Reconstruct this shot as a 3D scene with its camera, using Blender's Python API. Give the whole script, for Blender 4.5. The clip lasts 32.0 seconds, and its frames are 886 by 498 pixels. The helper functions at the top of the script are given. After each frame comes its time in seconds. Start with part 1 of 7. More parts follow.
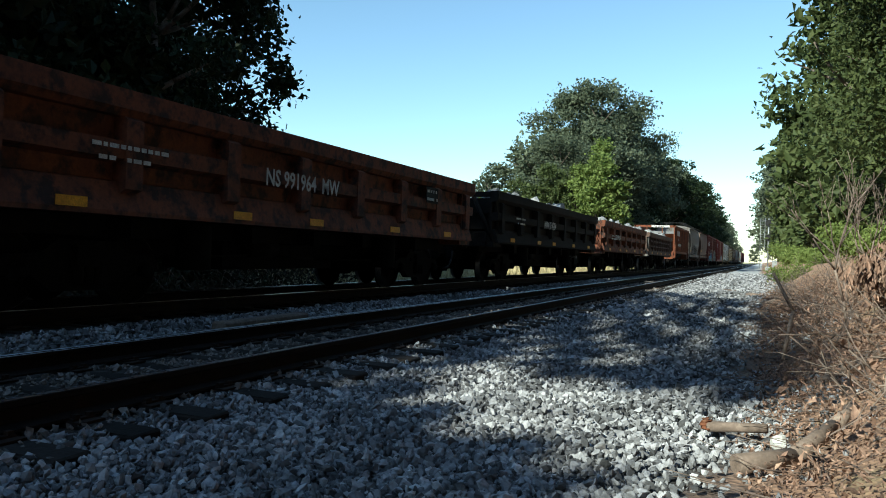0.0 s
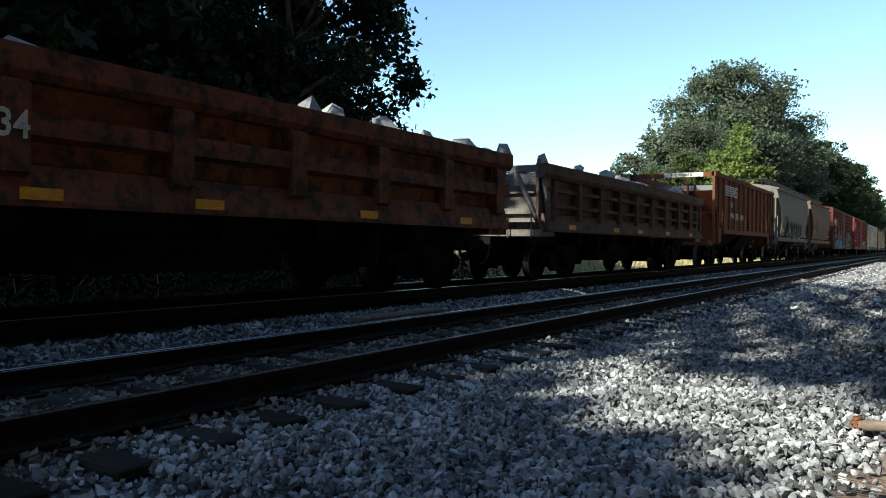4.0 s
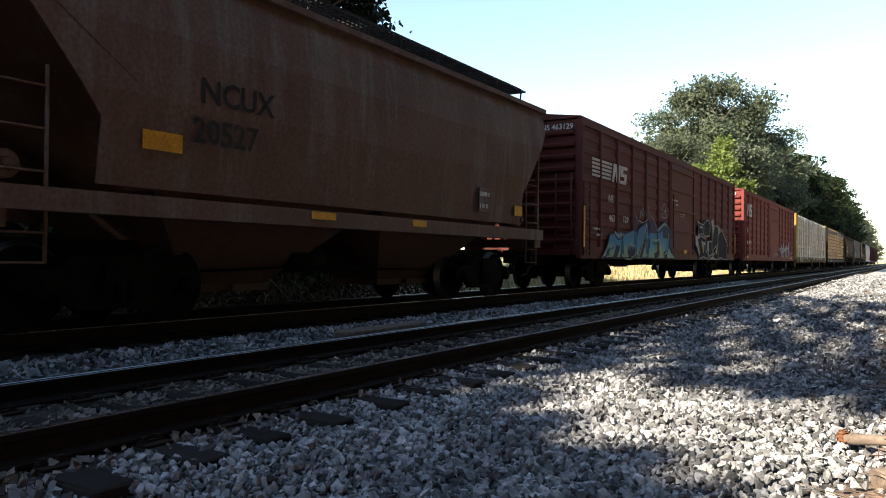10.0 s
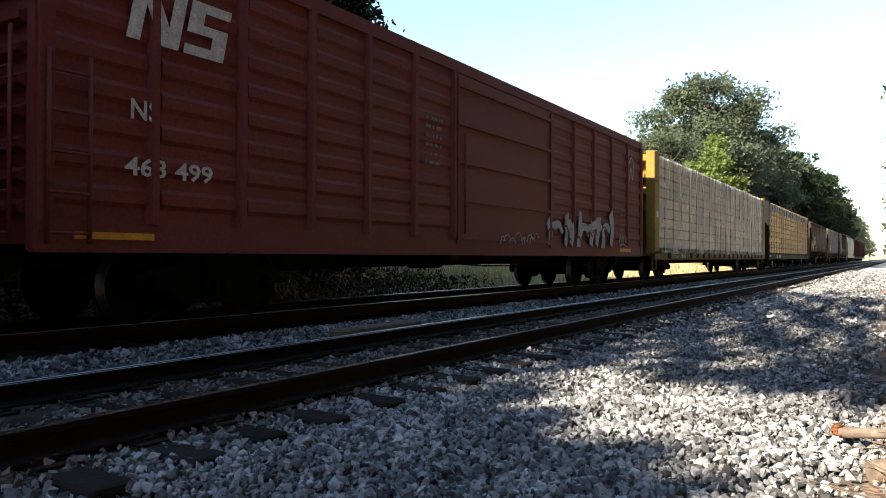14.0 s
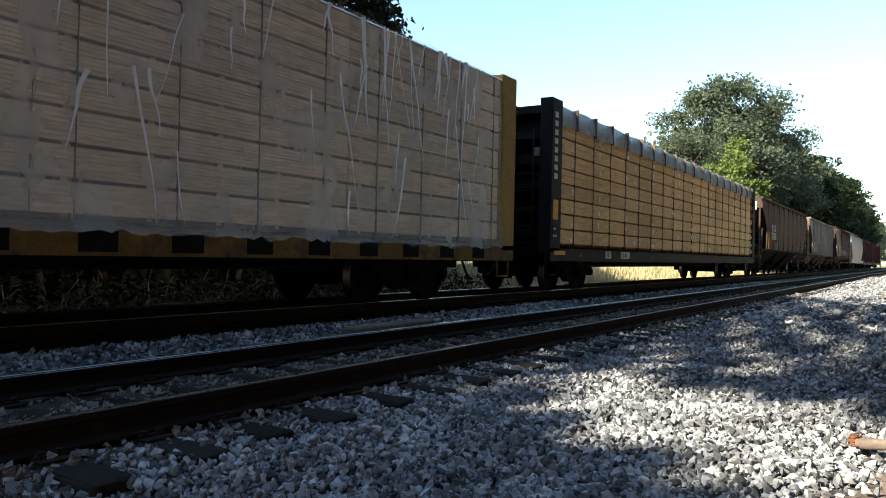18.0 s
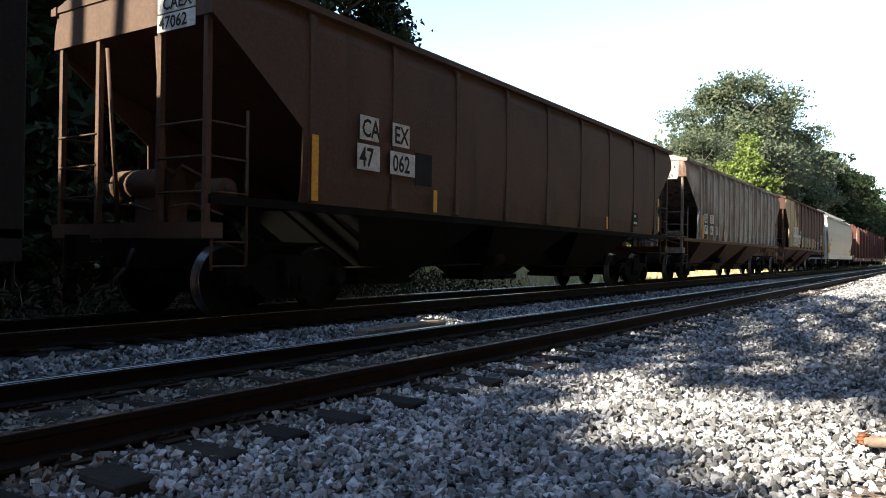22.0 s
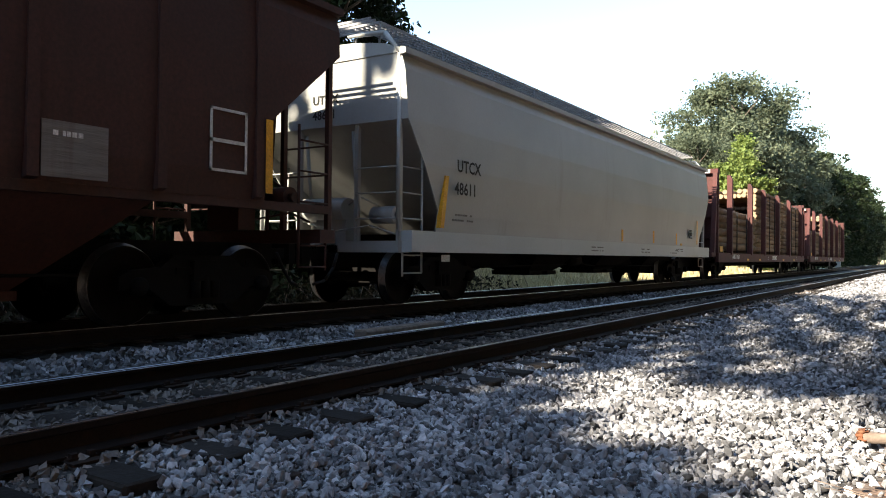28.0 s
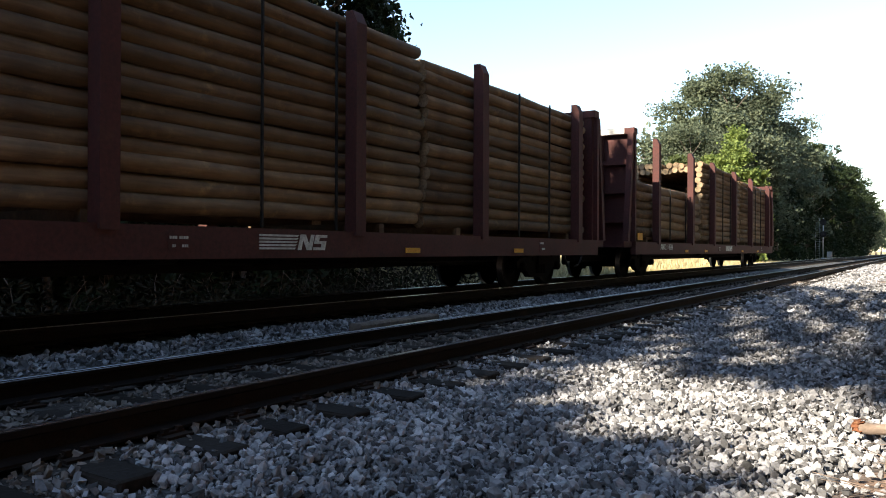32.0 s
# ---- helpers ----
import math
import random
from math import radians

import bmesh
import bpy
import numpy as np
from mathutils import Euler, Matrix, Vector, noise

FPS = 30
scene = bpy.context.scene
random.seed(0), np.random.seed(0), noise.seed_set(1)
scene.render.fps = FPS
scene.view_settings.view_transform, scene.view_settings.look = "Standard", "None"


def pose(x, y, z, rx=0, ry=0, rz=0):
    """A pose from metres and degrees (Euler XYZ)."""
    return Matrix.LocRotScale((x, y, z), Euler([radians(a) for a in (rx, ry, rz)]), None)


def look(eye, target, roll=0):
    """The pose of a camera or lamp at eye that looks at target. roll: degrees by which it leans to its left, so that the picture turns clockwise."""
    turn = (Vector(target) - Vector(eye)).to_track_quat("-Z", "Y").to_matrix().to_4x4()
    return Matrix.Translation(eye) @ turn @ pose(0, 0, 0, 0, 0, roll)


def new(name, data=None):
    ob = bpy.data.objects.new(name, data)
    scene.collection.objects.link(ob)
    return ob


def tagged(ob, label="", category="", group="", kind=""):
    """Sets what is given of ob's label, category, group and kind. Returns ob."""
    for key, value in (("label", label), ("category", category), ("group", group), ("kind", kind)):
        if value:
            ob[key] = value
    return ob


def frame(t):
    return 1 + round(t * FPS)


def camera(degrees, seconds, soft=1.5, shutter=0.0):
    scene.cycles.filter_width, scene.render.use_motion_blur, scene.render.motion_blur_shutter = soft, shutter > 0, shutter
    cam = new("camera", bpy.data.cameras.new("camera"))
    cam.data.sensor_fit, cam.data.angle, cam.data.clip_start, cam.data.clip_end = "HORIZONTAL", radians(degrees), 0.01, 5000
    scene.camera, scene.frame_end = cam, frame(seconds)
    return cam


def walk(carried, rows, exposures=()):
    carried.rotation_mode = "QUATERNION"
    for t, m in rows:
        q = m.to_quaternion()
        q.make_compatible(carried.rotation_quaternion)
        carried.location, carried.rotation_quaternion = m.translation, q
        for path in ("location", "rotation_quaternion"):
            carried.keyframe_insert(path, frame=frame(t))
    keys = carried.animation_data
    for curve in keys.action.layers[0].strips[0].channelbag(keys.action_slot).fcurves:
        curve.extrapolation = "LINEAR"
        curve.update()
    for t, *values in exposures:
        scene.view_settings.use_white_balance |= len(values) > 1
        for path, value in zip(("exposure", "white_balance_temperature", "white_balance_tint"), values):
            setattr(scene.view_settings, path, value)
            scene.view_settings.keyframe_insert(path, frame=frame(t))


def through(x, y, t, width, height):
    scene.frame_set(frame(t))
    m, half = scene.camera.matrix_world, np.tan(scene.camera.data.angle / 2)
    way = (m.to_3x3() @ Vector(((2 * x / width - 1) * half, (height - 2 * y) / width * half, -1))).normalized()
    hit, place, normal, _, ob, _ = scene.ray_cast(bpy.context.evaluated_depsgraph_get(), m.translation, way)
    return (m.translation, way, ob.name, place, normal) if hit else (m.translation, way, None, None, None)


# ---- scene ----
import functools
import itertools

cam = camera(60.65, 32.0, soft=1.0)
CAM_Z = 0.895
# seconds, offset x y z, pitch, roll, yaw
walk(cam, [(t, pose(x, y, CAM_Z + z, 90 + p, r, w)) for t, x, y, z, p, r, w in [
    (0, -0.000, 0.000, -0.000, 0.27, -1.87, 22.88),
    (0.5, -0.017, 0.017, -0.013, 0.10, -2.02, 22.74),
    (1, -0.023, 0.010, -0.010, 0.19, -1.94, 22.97),
    (1.5, -0.024, 0.007, -0.007, 0.37, -1.96, 23.22),
    (2, -0.024, -0.005, -0.013, 0.78, -1.76, 23.13),
    (2.5, -0.015, 0.011, -0.003, 0.66, -1.81, 22.98),
    (3, -0.010, 0.011, -0.002, 0.79, -1.70, 23.10),
    (3.5, -0.003, -0.020, -0.003, 0.71, -1.02, 26.45),
    (4, 0.048, -0.079, 0.006, -0.34, -0.67, 32.68),
    (4.5, 0.068, -0.096, 0.009, -0.27, -0.77, 33.87),
    (6.5, 0.044, -0.081, -0.000, -0.40, -1.28, 31.63),
    (7, 0.034, -0.075, -0.003, 0.17, -1.34, 31.00),
    (7.5, 0.027, -0.074, 0.004, 0.53, -1.29, 30.86),
    (8, 0.029, -0.060, 0.009, 0.38, -1.36, 31.12),
    (8.5, 0.030, -0.067, 0.008, 0.33, -0.88, 31.06),
    (9, 0.030, -0.068, 0.013, 0.34, -0.66, 31.43),
    (9.5, 0.037, -0.075, 0.012, 0.47, -0.67, 31.47),
    (10, 0.025, -0.061, 0.017, 0.62, -0.63, 31.49),
    (10.5, 0.029, -0.070, 0.013, 0.74, -0.67, 31.29),
    (11, 0.014, -0.072, 0.011, 0.89, -0.89, 31.27),
    (11.5, 0.018, -0.057, 0.015, 1.05, -0.72, 31.14),
    (12, 0.021, -0.066, 0.006, 1.07, -0.56, 31.04),
    (12.5, 0.026, -0.067, 0.011, 1.05, -0.52, 31.25),
    (13, 0.015, -0.055, 0.010, 0.99, -0.54, 31.38),
    (13.5, 0.020, -0.069, 0.003, 0.67, -0.26, 31.00),
    (15.5, 0.004, -0.047, 0.007, 0.35, -0.64, 31.49),
    (16, -0.013, -0.058, 0.009, 0.31, -0.87, 31.74),
    (16.5, -0.009, -0.062, 0.010, 0.37, -0.92, 32.06),
    (17, -0.002, -0.074, 0.015, 0.29, -1.04, 31.78),
    (17.5, -0.002, -0.052, 0.007, 0.35, -1.14, 31.94),
    (18, 0.024, 0.011, 0.007, 0.45, -1.24, 32.33),
    (18.5, 0.056, 0.055, 0.022, 0.40, -0.87, 33.19),
    (19, 0.081, 0.072, 0.020, 0.12, -0.11, 32.67),
    (19.5, 0.083, 0.060, 0.022, 0.62, -0.12, 33.53),
    (20, 0.091, 0.050, 0.028, 0.68, -0.01, 33.40),
    (20.5, 0.078, 0.038, 0.022, 0.76, -0.19, 33.12),
    (21, 0.056, 0.003, 0.017, 0.54, -0.94, 33.10),
    (21.5, 0.060, -0.036, 0.016, 0.45, -0.52, 33.05),
    (22, 0.068, -0.062, 0.031, 0.43, -0.75, 33.18),
    (22.5, 0.064, -0.082, 0.023, 0.50, -0.87, 33.61),
    (23, 0.051, -0.111, 0.025, 0.31, -1.39, 33.71),
    (23.5, 0.051, -0.108, 0.022, 0.23, -1.01, 33.90),
    (24, 0.058, -0.107, 0.034, 0.57, -0.75, 33.80),
    (24.5, 0.044, -0.113, 0.007, 0.51, -0.81, 33.63),
    (26.5, 0.042, -0.119, 0.029, 0.58, -0.22, 34.53),
    (27, 0.048, -0.116, 0.027, 0.77, -0.30, 34.32),
    (27.5, 0.044, -0.112, 0.019, 0.46, -0.26, 33.33),
    (28, 0.052, -0.116, 0.017, 0.58, -0.53, 32.88),
    (28.5, 0.031, -0.105, 0.015, 0.40, -1.28, 32.78),
    (29, 0.026, -0.116, 0.010, 0.04, -0.86, 32.82),
    (29.5, 0.015, -0.123, 0.002, 0.13, -0.56, 32.58),
    (30, 0.023, -0.111, 0.015, 0.11, -0.21, 32.39),
    (30.5, 0.022, -0.093, 0.022, 0.18, -0.35, 32.23),
    (31, 0.037, -0.089, 0.032, 0.06, -0.38, 32.46),
    (31.5, 0.038, -0.093, 0.024, -0.06, -0.21, 32.55),
    (32, 0.028, -0.103, 0.020, 0.04, -0.25, 32.37),
]], exposures=[(0.0, 1.0, 6200, -9), (3.0, 1.0, 6200, -9), (4.5, 1.4, 6700, 0), (7.0, 1.8, 7450, 6), (12.0, 1.85, 7500, 6), (16.0, 1.98, 7300, 4), (17.0, 1.82, 7100, 1), (18.0, 1.82, 7100, 1), (19.5, 2.06, 7250, 4), (20.5, 2.12, 7150, 3), (24.0, 2.35, 7500, 8), (28.5, 2.3, 7400, 7), (30.5, 1.95, 7500, 7), (32.0, 1.97, 7500, 7)])

# ---- light ----
SUN_AZ, SUN_EL = 27.0, 33.0   # degrees from the track's near end towards the far side, and above the horizon
world = bpy.data.worlds.new("world")
scene.world = world
world.use_nodes = True
wn = world.node_tree.nodes
sky = wn.new("ShaderNodeTexSky")
sky.sky_type = "NISHITA"
sky.sun_disc = False
sky.sun_elevation = radians(SUN_EL)
sky.sun_rotation = radians(180 + SUN_AZ)
sky.air_density, sky.dust_density, sky.ozone_density = 1.0, 0.15, 2.2
wn["Background"].inputs["Strength"].default_value = 0.108
world.node_tree.links.new(sky.outputs[0], wn["Background"].inputs["Color"])
sun_from = Vector((-math.sin(radians(SUN_AZ)) * math.cos(radians(SUN_EL)), -math.cos(radians(SUN_AZ)) * math.cos(radians(SUN_EL)), math.sin(radians(SUN_EL))))
sun = new("sun", bpy.data.lights.new("sun", "SUN"))
sun.data.energy, sun.data.angle, sun.data.color = 4.2, radians(0.53), (1.0, 0.94, 0.85)
sun.matrix_basis = look(sun_from * 60, (0, 0, 0))


# ---- materials ----
def node(m, kind, **values):
    n = m.node_tree.nodes.new(kind)
    for key, value in values.items():
        n.inputs[key].default_value = value
    return n


def link(m, a, b):
    m.node_tree.links.new(a, b)


def blank(name, rough=0.7, metal=0.0):
    m = bpy.data.materials.new(name)
    m.use_nodes = True
    b = m.node_tree.nodes["Principled BSDF"]
    b.inputs["Roughness"].default_value, b.inputs["Metallic"].default_value = rough, metal
    return m, b


def coords(m, scale=(1, 1, 1)):
    tc = node(m, "ShaderNodeTexCoord")
    mp = node(m, "ShaderNodeMapping")
    mp.inputs["Scale"].default_value = scale
    link(m, tc.outputs["Object"], mp.inputs["Vector"])
    return mp.outputs[0]


def noise_out(m, vec, scale, detail=5, rough=0.6):
    n = node(m, "ShaderNodeTexNoise", Scale=scale, Detail=detail, Roughness=rough)
    link(m, vec, n.inputs["Vector"])
    return n.outputs["Fac"]


def ramp(m, fac, lo, hi):
    r = node(m, "ShaderNodeMapRange")
    r.inputs["From Min"].default_value, r.inputs["From Max"].default_value = lo, hi
    link(m, fac, r.inputs["Value"])
    return r.outputs[0]


def mix(m, fac, a, b):
    n = node(m, "ShaderNodeMix")
    n.data_type = "RGBA"
    if isinstance(fac, float):
        n.inputs[0].default_value = fac
    else:
        link(m, fac, n.inputs[0])
    for k, v in ((6, a), (7, b)):
        if isinstance(v, tuple):
            n.inputs[k].default_value = (*v, 1)
        else:
            link(m, v, n.inputs[k])
    return n.outputs[2]


def bump(m, b, fac, strength=0.3, dist=0.01):
    n = node(m, "ShaderNodeBump", Strength=strength, Distance=dist)
    link(m, fac, n.inputs["Height"])
    link(m, n.outputs[0], b.inputs["Normal"])


def surface(name, col, col2, stain=None, rough=0.7, metal=0.0, grain=40, patch=1.2, streak=False, stain_at=(0.55, 0.75), relief=0.25, depth=0.006, island=0.0, piece=0.0, rub=1.0, along=False):
    """Two colours at patch scale, a fine grain, and stains with their own shape."""
    m, b = blank(name, rough, metal)
    b.inputs["Specular IOR Level"].default_value = 0.12 if max(col) < 0.06 else 0.35
    v = coords(m)
    c = mix(m, ramp(m, noise_out(m, v, patch), 0.35, 0.65), col, col2)
    if stain:
        sv = coords(m, (1.6, 1.6, 0.16)) if streak else v
        c = mix(m, ramp(m, noise_out(m, sv, patch * (2.2 if streak else 1.7), 6, 0.65), *stain_at), c, stain)
    g = noise_out(m, coords(m, (1, 0.09, 1)) if along else v, grain, 4)
    lo, hi = 1 - 0.38 * rub, 1 + 0.18 * rub
    dark = mix(m, ramp(m, g, 0.3, 0.75), (lo, lo, lo), (hi, hi, hi))
    mul = node(m, "ShaderNodeMix")
    mul.data_type, mul.blend_type = "RGBA", "MULTIPLY"
    mul.inputs[0].default_value = 1.0
    link(m, c, mul.inputs[6]), link(m, dark, mul.inputs[7])
    out = mul.outputs[2]
    if island or piece:
        if island:
            rnd = node(m, "ShaderNodeNewGeometry").outputs["Random Per Island"]
        else:
            rnd = node(m, "ShaderNodeObjectInfo").outputs["Random"]
        k = island or piece
        hv = node(m, "ShaderNodeHueSaturation")
        link(m, ramp_to(m, rnd, 1 - k, 1 + k), hv.inputs["Value"])
        link(m, out, hv.inputs["Color"])
        out = hv.outputs[0]
    link(m, out, b.inputs["Base Color"])
    link(m, ramp_to(m, g, rough - 0.12, min(1, rough + 0.12)), b.inputs["Roughness"])
    bump(m, b, g, relief, depth)
    return m


def ramp_to(m, fac, lo, hi):
    r = node(m, "ShaderNodeMapRange")
    r.inputs["To Min"].default_value, r.inputs["To Max"].default_value = lo, hi
    link(m, fac, r.inputs["Value"])
    return r.outputs[0]


def leaf_material(name, a, b2, through=0.35):
    m, b = blank(name, 0.6)
    b.inputs["Specular IOR Level"].default_value = 0.2
    rnd = node(m, "ShaderNodeNewGeometry").outputs["Random Per Island"]
    v = coords(m)
    c = mix(m, rnd, a, b2)
    c = mix(m, ramp(m, noise_out(m, v, 0.35, 2), 0.4, 0.7), c, tuple(x * 0.72 for x in a))
    link(m, c, b.inputs["Base Color"])
    t = node(m, "ShaderNodeBsdfTranslucent")
    link(m, c, t.inputs["Color"])
    ms = node(m, "ShaderNodeMixShader")
    ms.inputs[0].default_value = through
    link(m, b.outputs[0], ms.inputs[1]), link(m, t.outputs[0], ms.inputs[2])
    link(m, ms.outputs[0], m.node_tree.nodes["Material Output"].inputs["Surface"])
    return m


GRAVEL = surface("ballast stone", (0.36, 0.355, 0.37), (0.165, 0.163, 0.175), (0.24, 0.19, 0.16), 0.85, grain=30, patch=2.0, stain_at=(0.62, 0.85), relief=0.5, island=0.8)
DIRTSTONE = surface("dirty brown ballast stone", (0.25, 0.215, 0.195), (0.12, 0.1, 0.09), (0.24, 0.16, 0.12), 0.9, grain=30, patch=2.0, relief=0.5, island=0.6)
TIE = surface("creosoted timber", (0.019, 0.0155, 0.014), (0.03, 0.025, 0.022), (0.045, 0.036, 0.03), 0.9, grain=22, patch=3, relief=0.6, depth=0.012, piece=0.35)
RAIL = surface("rusty rail steel", (0.02, 0.0135, 0.011), (0.015, 0.011, 0.01), (0.035, 0.02, 0.014), 0.75, 0.2, grain=60, patch=2)
RAILTOP = surface("worn rail head", (0.46, 0.46, 0.49), (0.32, 0.31, 0.32), None, 0.3, 1.0, grain=25, patch=2, relief=0.05)
PLATE = surface("rusty tie plate", (0.04, 0.024, 0.018), (0.025, 0.017, 0.014), None, 0.85, 0.2, grain=60, patch=6)
# Near-black underframe and wheels: the shade beneath the cars is in the colour.
UNDER = surface("grimy underframe steel darkened for shade", (0.006, 0.0054, 0.0052), (0.009, 0.008, 0.0074), (0.015, 0.011, 0.0095), 0.9, 0.0, grain=30, patch=2)
WHEEL = surface("rusty wheel plate darkened for shade", (0.009, 0.007, 0.006), (0.006, 0.005, 0.005), None, 0.9, 0.0, grain=40, patch=4)
WHEELRIM = surface("bright wheel rim", (0.2, 0.2, 0.21), (0.14, 0.14, 0.145), None, 0.4, 1.0, grain=30, patch=4, relief=0.05)
BARK = surface("tree bark", (0.12, 0.09, 0.07), (0.2, 0.16, 0.13), (0.07, 0.055, 0.045), 0.95, grain=14, patch=2, relief=0.8, depth=0.03)
DEADWOOD = surface("dead grey wood", (0.25, 0.185, 0.15), (0.17, 0.125, 0.1), (0.33, 0.26, 0.21), 0.9, grain=30, patch=5, relief=0.7)
TWIG = surface("dry twigs", (0.22, 0.17, 0.14), (0.14, 0.1, 0.085), None, 0.9, grain=30, patch=5, island=0.4)
DRYLEAF = surface("dry brown leaves", (0.3, 0.185, 0.135), (0.19, 0.115, 0.085), (0.44, 0.31, 0.23), 0.85, grain=40, patch=6, island=0.5)
CUTWOOD = surface("fresh orange cut wood", (0.19, 0.066, 0.028), (0.11, 0.042, 0.022), (0.28, 0.15, 0.08), 0.8, grain=30, patch=12)
# Near-black greens: the unlit sides of these trees are put into the colour.
LEAF_SHADED = leaf_material("broadleaf foliage darkened for shade", (0.014, 0.024, 0.008), (0.026, 0.04, 0.014), 0.2)
LEAF_MID = leaf_material("green foliage", (0.06, 0.082, 0.028), (0.118, 0.138, 0.05), 0.3)
LEAF_OLIVE = leaf_material("olive oak foliage", (0.072, 0.092, 0.058), (0.15, 0.168, 0.105), 0.22)
LEAF_BRIGHT = leaf_material("bright sunlit vine foliage", (0.15, 0.2, 0.052), (0.24, 0.29, 0.09), 0.35)
GRASSDRY = surface("pale dry grass", (0.52, 0.43, 0.24), (0.4, 0.33, 0.18), (0.22, 0.2, 0.1), 0.9, grain=30, patch=0.6, island=0.35)
UNDERGROWTH = surface("undergrowth darkened for shade", (0.05, 0.042, 0.03), (0.032, 0.034, 0.018), None, 0.9, grain=30, patch=3, island=0.4)
TEXTWHITE = surface("worn white lettering", (0.72, 0.71, 0.68), (0.5, 0.48, 0.45), (0.3, 0.25, 0.2), 0.7, grain=50, patch=8, stain_at=(0.62, 0.8))
FADEDINK = surface("faded stencil paint", (0.3, 0.25, 0.23), (0.2, 0.15, 0.14), (0.12, 0.08, 0.07), 0.8, grain=50, patch=8)
TEXTBLACK = surface("black lettering", (0.025, 0.025, 0.025), (0.05, 0.045, 0.04), None, 0.7, grain=50, patch=8)
YELLOW = surface("yellow reflector", (0.8, 0.38, 0.02), (0.65, 0.28, 0.02), (0.35, 0.2, 0.06), 0.5, grain=50, patch=7, stain_at=(0.62, 0.82))
SIGNALGREY = surface("galvanised signal steel", (0.42, 0.43, 0.44), (0.33, 0.34, 0.35), None, 0.5, 0.6, grain=30, patch=3)
BLACKPAINT = surface("matt black steel", (0.02, 0.02, 0.022), (0.035, 0.034, 0.034), None, 0.6, grain=40, patch=3)


# ---- mesh helpers ----
def part(name, bm, material, parent=None, label=""):
    """Link a bmesh as one mesh object under a thing or a part."""
    me = bpy.data.meshes.new(name)
    bm.to_mesh(me)
    bm.free()
    return put(name, me, material, parent, label)


def put(name, me, material=None, parent=None, label=""):
    if material is not None and not me.materials:
        for mm in (material if isinstance(material, (list, tuple)) else [material]):
            me.materials.append(mm)
    ob = new(name, me)
    if parent is not None:
        ob.parent = parent
    if label:
        ob["label"] = label
    return ob


def box(bm, x0, x1, y0, y1, z0, z1, mi=0):
    v = [bm.verts.new(p) for p in ((x0, y0, z0), (x1, y0, z0), (x1, y1, z0), (x0, y1, z0), (x0, y0, z1), (x1, y0, z1), (x1, y1, z1), (x0, y1, z1))]
    for f in ((3, 2, 1, 0), (4, 5, 6, 7), (0, 1, 5, 4), (1, 2, 6, 5), (2, 3, 7, 6), (3, 0, 4, 7)):
        bm.faces.new([v[i] for i in f]).material_index = mi
    return v


def prism(bm, prof, axis, a, b, mi=0):
    """A polygon pushed from a to b along an axis. prof: (x, z) for 'y', (y, z) for 'x', (x, y) for 'z'."""
    def place(p, d):
        return {"y": (p[0], d, p[1]), "x": (d, p[0], p[1]), "z": (p[0], p[1], d)}[axis]
    r0, r1 = [bm.verts.new(place(p, a)) for p in prof], [bm.verts.new(place(p, b)) for p in prof]
    n = len(prof)
    fs = [bm.faces.new(r0), bm.faces.new(list(reversed(r1)))]
    for i in range(n):
        fs.append(bm.faces.new((r0[i], r1[i], r1[(i + 1) % n], r0[(i + 1) % n])))
    for f in fs:
        f.material_index = mi
    bmesh.ops.recalc_face_normals(bm, faces=fs)
    return fs


def tube(bm, p0, p1, r0, r1=None, seg=8, mi=0):
    p0, p1 = Vector(p0), Vector(p1)
    r1 = r0 if r1 is None else r1
    q = (p1 - p0).to_track_quat("Z", "Y")
    rings = []
    for p, r in ((p0, r0), (p1, r1)):
        rings.append([bm.verts.new(p + q @ Vector((r * math.cos(2 * math.pi * i / seg), r * math.sin(2 * math.pi * i / seg), 0))) for i in range(seg)])
    for i in range(seg):
        f = bm.faces.new((rings[0][i], rings[0][(i + 1) % seg], rings[1][(i + 1) % seg], rings[1][i]))
        f.material_index, f.smooth = mi, True
    bm.faces.new(list(reversed(rings[0]))).material_index = mi
    bm.faces.new(rings[1]).material_index = mi


def path_tube(bm, pts, r, seg=6, mi=0):
    for a, b in zip(pts, pts[1:]):
        tube(bm, a, b, r, r, seg, mi)


def lathe(bm, prof, axis_x=True, seg=28, mats=None):
    """Turn (x, r) pairs about the x axis."""
    rings = []
    for x, r in prof:
        rings.append([bm.verts.new((x, r * math.cos(2 * math.pi * i / seg), r * math.sin(2 * math.pi * i / seg))) for i in range(seg)])
    for k in range(len(rings) - 1):
        for i in range(seg):
            f = bm.faces.new((rings[k][i], rings[k][(i + 1) % seg], rings[k + 1][(i + 1) % seg], rings[k + 1][i]))
            f.material_index, f.smooth = (mats[k] if mats else 0), True
    for r in (rings[0], rings[-1]):
        bm.faces.new(r)
    bmesh.ops.recalc_face_normals(bm, faces=bm.faces[:])


def bevelled(bm, w=0.008):
    bmesh.ops.bevel(bm, geom=bm.edges[:], offset=w, segments=1, affect="EDGES", clamp_overlap=True)
    return bm


def soup(name, verts, faces, material, smooth=False):
    me = bpy.data.meshes.new(name)
    me.from_pydata(verts, [], faces)
    me.materials.append(material)
    if smooth:
        me.shade_smooth()
    return me


